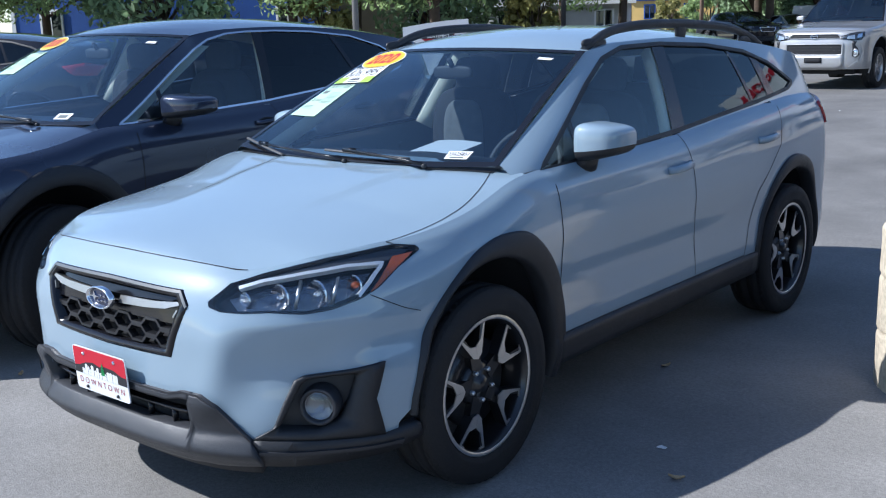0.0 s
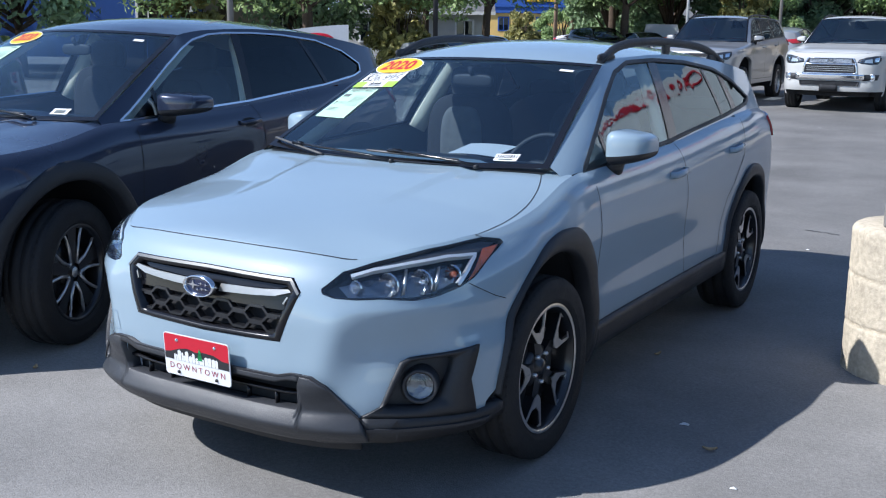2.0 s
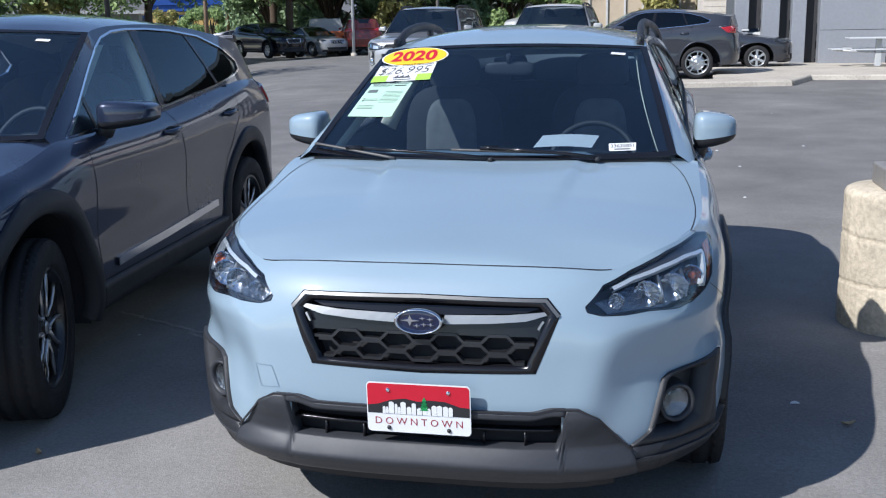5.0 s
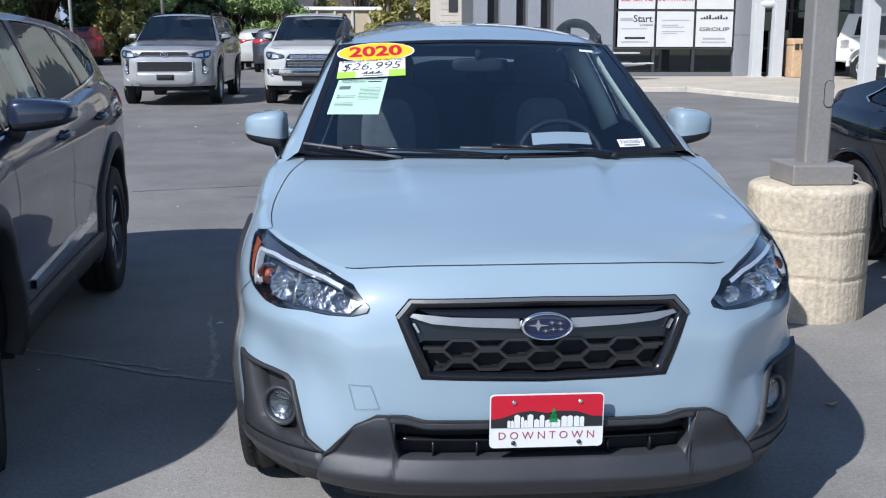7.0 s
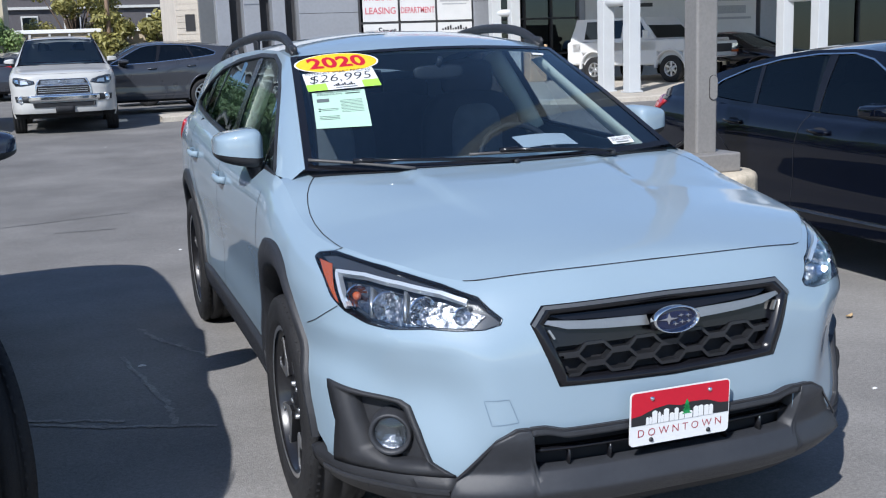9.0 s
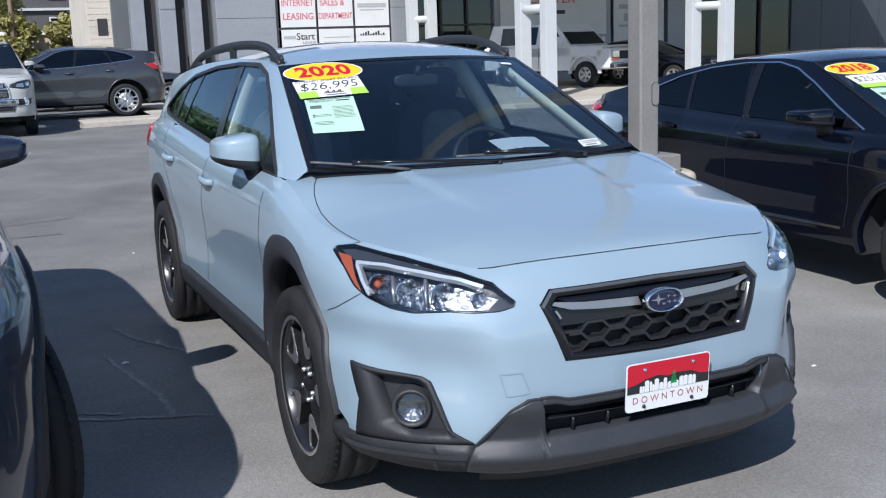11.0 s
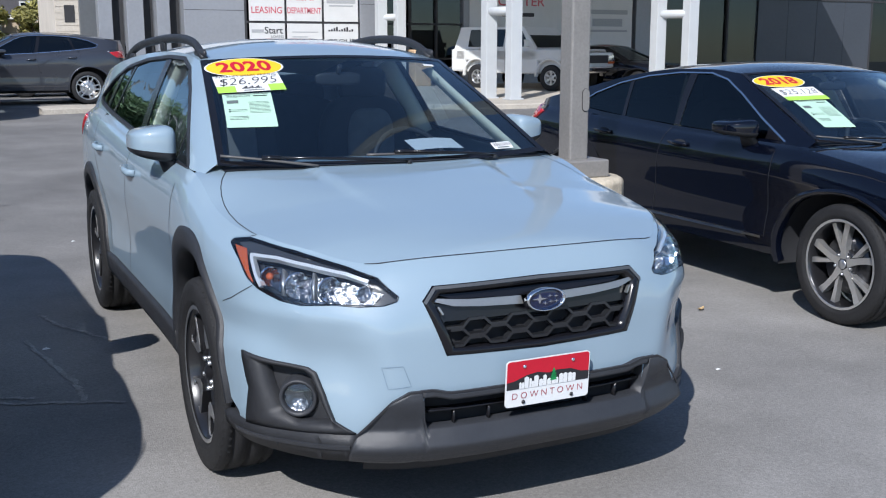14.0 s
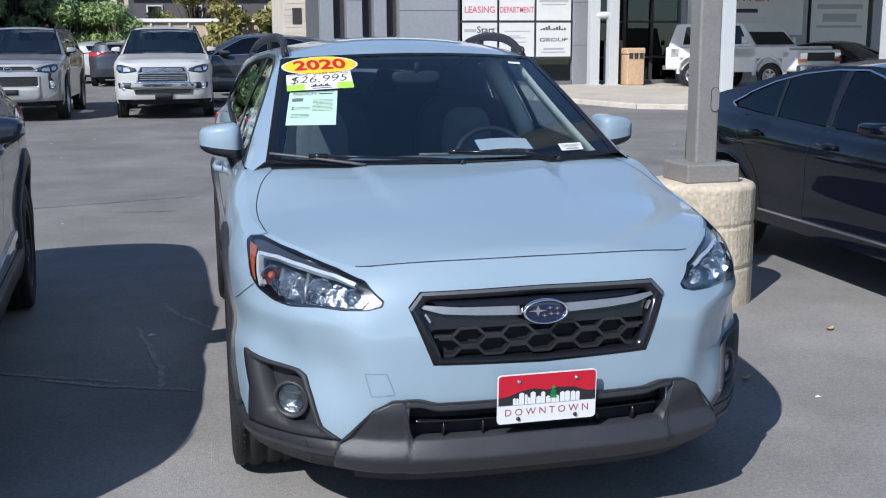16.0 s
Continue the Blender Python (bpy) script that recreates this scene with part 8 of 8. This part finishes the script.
part("lettering", Geo().add([(0.05 + a * 0.98, -0.129, 1.445 + b) for a, b in vs], fs, False), M_WHITE, mark, "white lettering")
M_POLED = mk("dark_pole_paint", (0.03, 0.03, 0.032), 0.5, 0.2)
M_WOODP = mk("weathered_pole_wood", (0.22, 0.15, 0.10), 0.9, 0, 0, 0.25, 5, 0.4, 60)
for x, y, h, r, mt, lb in ((-18.85, 20.5, 8, 0.10, M_POLE, "grey steel lamp post"), (-16.4, 27.8, 8, 0.09, M_POLED, "black steel lamp post"), (-27.0, 62.0, 9, 0.14, M_WOODP, "wooden utility pole"), (-33.0, 72.0, 10, 0.16, M_WOODP, "wooden utility pole"),
                           (-10.5, 50.0, 9, 0.08, M_POLE, "grey steel lamp post"), (-13.8, 46.0, 8, 0.07, M_WHITEST, "white steel lamp post"), (0.6, 56.5, 9, 0.13, M_WOODP, "wooden utility pole"), (-18.0, 57.0, 9, 0.13, M_WOODP, "wooden utility pole")):
    lp = thing("lamp_post" if "lamp" in lb else "utility_pole", pose(x, y, gxy(x, y)), lb + " beside the lot", "pole")
    part("pole", Geo().tube([(0, 0, -0.1), (0, 0, h * 0.5), (0, 0, h)], [r, r * 0.9, r * 0.75], 10), mt, lp)
    part("pole_base", Geo().lathe([(0.0, r * 2.2), (0.12, r * 2.2), (0.16, r * 1.1)], 12, "z"), M_KERB, lp)
for z in (6.2, 6.8, 7.4):
    wr = thing("overhead_wire", pose(0, 0, 0), "thin overhead power wire between poles", "wire", "overhead wires")
    part("wire", Geo().tube([(-33.0 + 6 * t, 72 - 10 * t, z - 0.5 * math.sin(math.pi * t)) for t in steps(0, 1, 6)], 0.012, 4), M_GAP, wr)

# ---- trees ----
M_BARK = mk("tree_bark", (0.085, 0.060, 0.042), 0.95, 0, 0, 0.3, 6, 0.8, 30)


def leaf_material(name, col):
    m = mk(name, col, 0.55, 0, 0, 0.1, 3)
    nt = m.node_tree
    geo = nt.nodes.new("ShaderNodeNewGeometry")
    hsv = nt.nodes.new("ShaderNodeHueSaturation")
    mr = nt.nodes.new("ShaderNodeMapRange")
    mr.inputs[3].default_value, mr.inputs[4].default_value = 0.65, 1.5
    nt.links.new(geo.outputs["Random Per Island"], mr.inputs[0])
    nt.links.new(mr.outputs[0], hsv.inputs["Value"])
    b = nt.nodes["Principled BSDF"]
    src = b.inputs["Base Color"].links[0].from_socket
    nt.links.new(src, hsv.inputs["Color"])
    nt.links.new(hsv.outputs[0], b.inputs["Base Color"])
    tr = nt.nodes.new("ShaderNodeBsdfTranslucent")
    nt.links.new(hsv.outputs[0], tr.inputs[0])
    mx = nt.nodes.new("ShaderNodeMixShader")
    mx.inputs[0].default_value = 0.3
    nt.links.new(b.outputs[0], mx.inputs[1])
    nt.links.new(tr.outputs[0], mx.inputs[2])
    nt.links.new(mx.outputs[0], nt.nodes["Material Output"].inputs[0])
    return m


M_LEAF = leaf_material("street_tree_leaf", (0.25, 0.34, 0.13))
M_LEAFD = leaf_material("dark_tree_leaf", (0.22, 0.31, 0.16))
M_LEAFY = leaf_material("yellowing_leaf", (0.28, 0.26, 0.085))


def tree(x, y, h, cb, rad, leaf, seed, label, nleaf=5200, name="tree", size=0.20):
    """A tapered trunk with forking limbs and a crown of many small leaves in uneven clumps."""
    r = random.Random(seed)
    ob = thing(name, pose(x, y, gxy(x, y)), label, "tree", "trees round the lot")
    g = Geo()
    lean = (r.uniform(-0.3, 0.3), r.uniform(-0.3, 0.3))
    g.tube([(0, 0, -0.1), (lean[0] * 0.2, lean[1] * 0.2, cb * 0.6), (lean[0] * 0.6, lean[1] * 0.6, cb * 1.1), (lean[0], lean[1], h * 0.75)], [0.24, 0.19, 0.15, 0.05], 9)
    clumps = []
    for k in range(26):
        a = r.uniform(0, 2 * math.pi)
        z = cb + (h - cb) * r.random() ** 1.1
        q = math.sqrt(max(0.05, 1 - ((z - cb) / (h - cb) - 0.35) ** 2 * 1.6)) * rad * r.uniform(0.45, 1.0)
        c = Vector((q * math.cos(a), q * math.sin(a), z))
        clumps.append((c, r.uniform(0.45, 0.95) * rad * 0.42))
        st = Vector((lean[0] * 0.6, lean[1] * 0.6, cb * r.uniform(0.75, 1.2)))
        g.tube([st, st.lerp(c, 0.5) + Vector((0, 0, 0.15)), c], [0.075, 0.045, 0.012], 6)
    part("trunk", g, M_BARK, ob, "dark bark trunk and limbs")
    vs, fs = [], []
    for k in range(nleaf):
        c, cr = clumps[r.randrange(len(clumps))]
        d = Vector((r.gauss(0, 1), r.gauss(0, 1), r.gauss(0, 0.8)))
        out = d.normalized()
        d = out * cr * r.random() ** 0.32
        p = c + d
        if p.z < cb * 0.72:
            continue
        n = (Vector((r.gauss(0, 0.6), r.gauss(0, 0.6), r.gauss(0.35, 0.6))) + out).normalized()
        u = n.orthogonal().normalized()
        v = n.cross(u)
        s = size * r.uniform(0.6, 1.3)
        t = r.uniform(0, 6.28)
        a, b = u * math.cos(t) + v * math.sin(t), v * math.cos(t) - u * math.sin(t)
        o = len(vs)
        vs += [p - a * s, p - b * s * 0.45 + n * s * 0.12, p + a * s, p + b * s * 0.45 + n * s * 0.12]
        fs.append((o, o + 1, o + 2, o + 3))
    me = bpy.data.meshes.new("crown")
    me.from_pydata([tuple(p) for p in vs], [], fs)
    me.materials.append(leaf)
    co = new("crown", me)
    co.parent = ob
    tagged(co, "crown of small leaves", kind="stuff")
    return ob


t1 = tree(-20.1, 25.6, 7.8, 3.5, 4.2, M_LEAF, 1, "broad green street tree with a dark trunk", 11000, size=0.13)
t2 = tree(-22.0, 41.2, 8.4, 4.0, 3.8, M_LEAF, 2, "broad green street tree with a dark trunk", 10000, size=0.14)
t3 = tree(-33.6, 24.4, 7.0, 2.2, 3.4, M_LEAFD, 3, "dark green street tree with a slim trunk")
t4 = tree(-14.0, 55.0, 8.5, 1.2, 3.9, M_LEAFD, 4, "dense dark green tree behind parked cars", 22000, size=0.18)
t5 = tree(-5.6, 56.6, 3.4, 0.5, 1.7, M_LEAF, 5, "low bushy green tree by a wall", 11000, size=0.12)
t7 = tree(-1.0, 61.5, 8.0, 1.8, 2.6, M_LEAFY, 9, "thin olive tree behind a tan wall", 9000, size=0.13)
t6 = tree(-28.9, 29.0, 3.6, 0.5, 1.5, M_LEAFY, 6, "small yellowing tree near the street", 3000)
for src, spots in ((t1, ((-29.5, 27.8, 40), (-38.0, 19.5, 100), (-17.6, 47.6, 200), (-42, 24, 10), (-24.5, 38.0, 75))), (t2, ((-31.5, 33.5, 50), (-20.0, 52.0, 120), (-27.5, 44.5, 300))), (t3, ((-36.5, 15.0, 20), (-29.0, 36.0, 60), (-44.0, 12.0, 160))),
                   (t4, ((-17.5, 54.0, 80), (-10.8, 59.5, 150), (-21.5, 56.0, 290), (-8.6, 60.0, 40), (-24.0, 62.0, 100), (-12.6, 62.0, 10))), (t5, ((-11.8, 53.0, 180), (-7.2, 57.0, 60), (-38.0, 84.0, 50), (-30.0, 80.0, 130), (-42.0, 90.0, 200))),
                   (t6, ((-24.0, 37.0, 90), (3.6, 57.6, 10), (-12.8, 51.6, 200), (0.8, 57.2, 140), (-43.0, 86.0, 100)))):
    for x, y, a in spots:
        copy_thing(src, pose(x, y, gxy(x, y), 0, 0, a))

# far hills
hl = Geo()
rows = []
for k in range(41):
    x = -900 + 45 * k
    hgt = 40 + 45 * (0.5 + 0.5 * noise.noise(Vector((k * 0.23, 1.7, 0)))) + 20 * noise.noise(Vector((k * 0.7, 5.1, 0)))
    rows.append([(x, 900, 0), (x, 930, hgt * 0.6), (x, 960, hgt)])
M_HILL = mk("hazy_hill", (0.20, 0.25, 0.32), 1.0, 0, 0, 0.1, 0.01)
part("backdrop_hills", hl.grid(rows), M_HILL)
tagged(bpy.data.objects["backdrop_hills"], "hazy blue hills on the horizon", "hills", kind="structure")
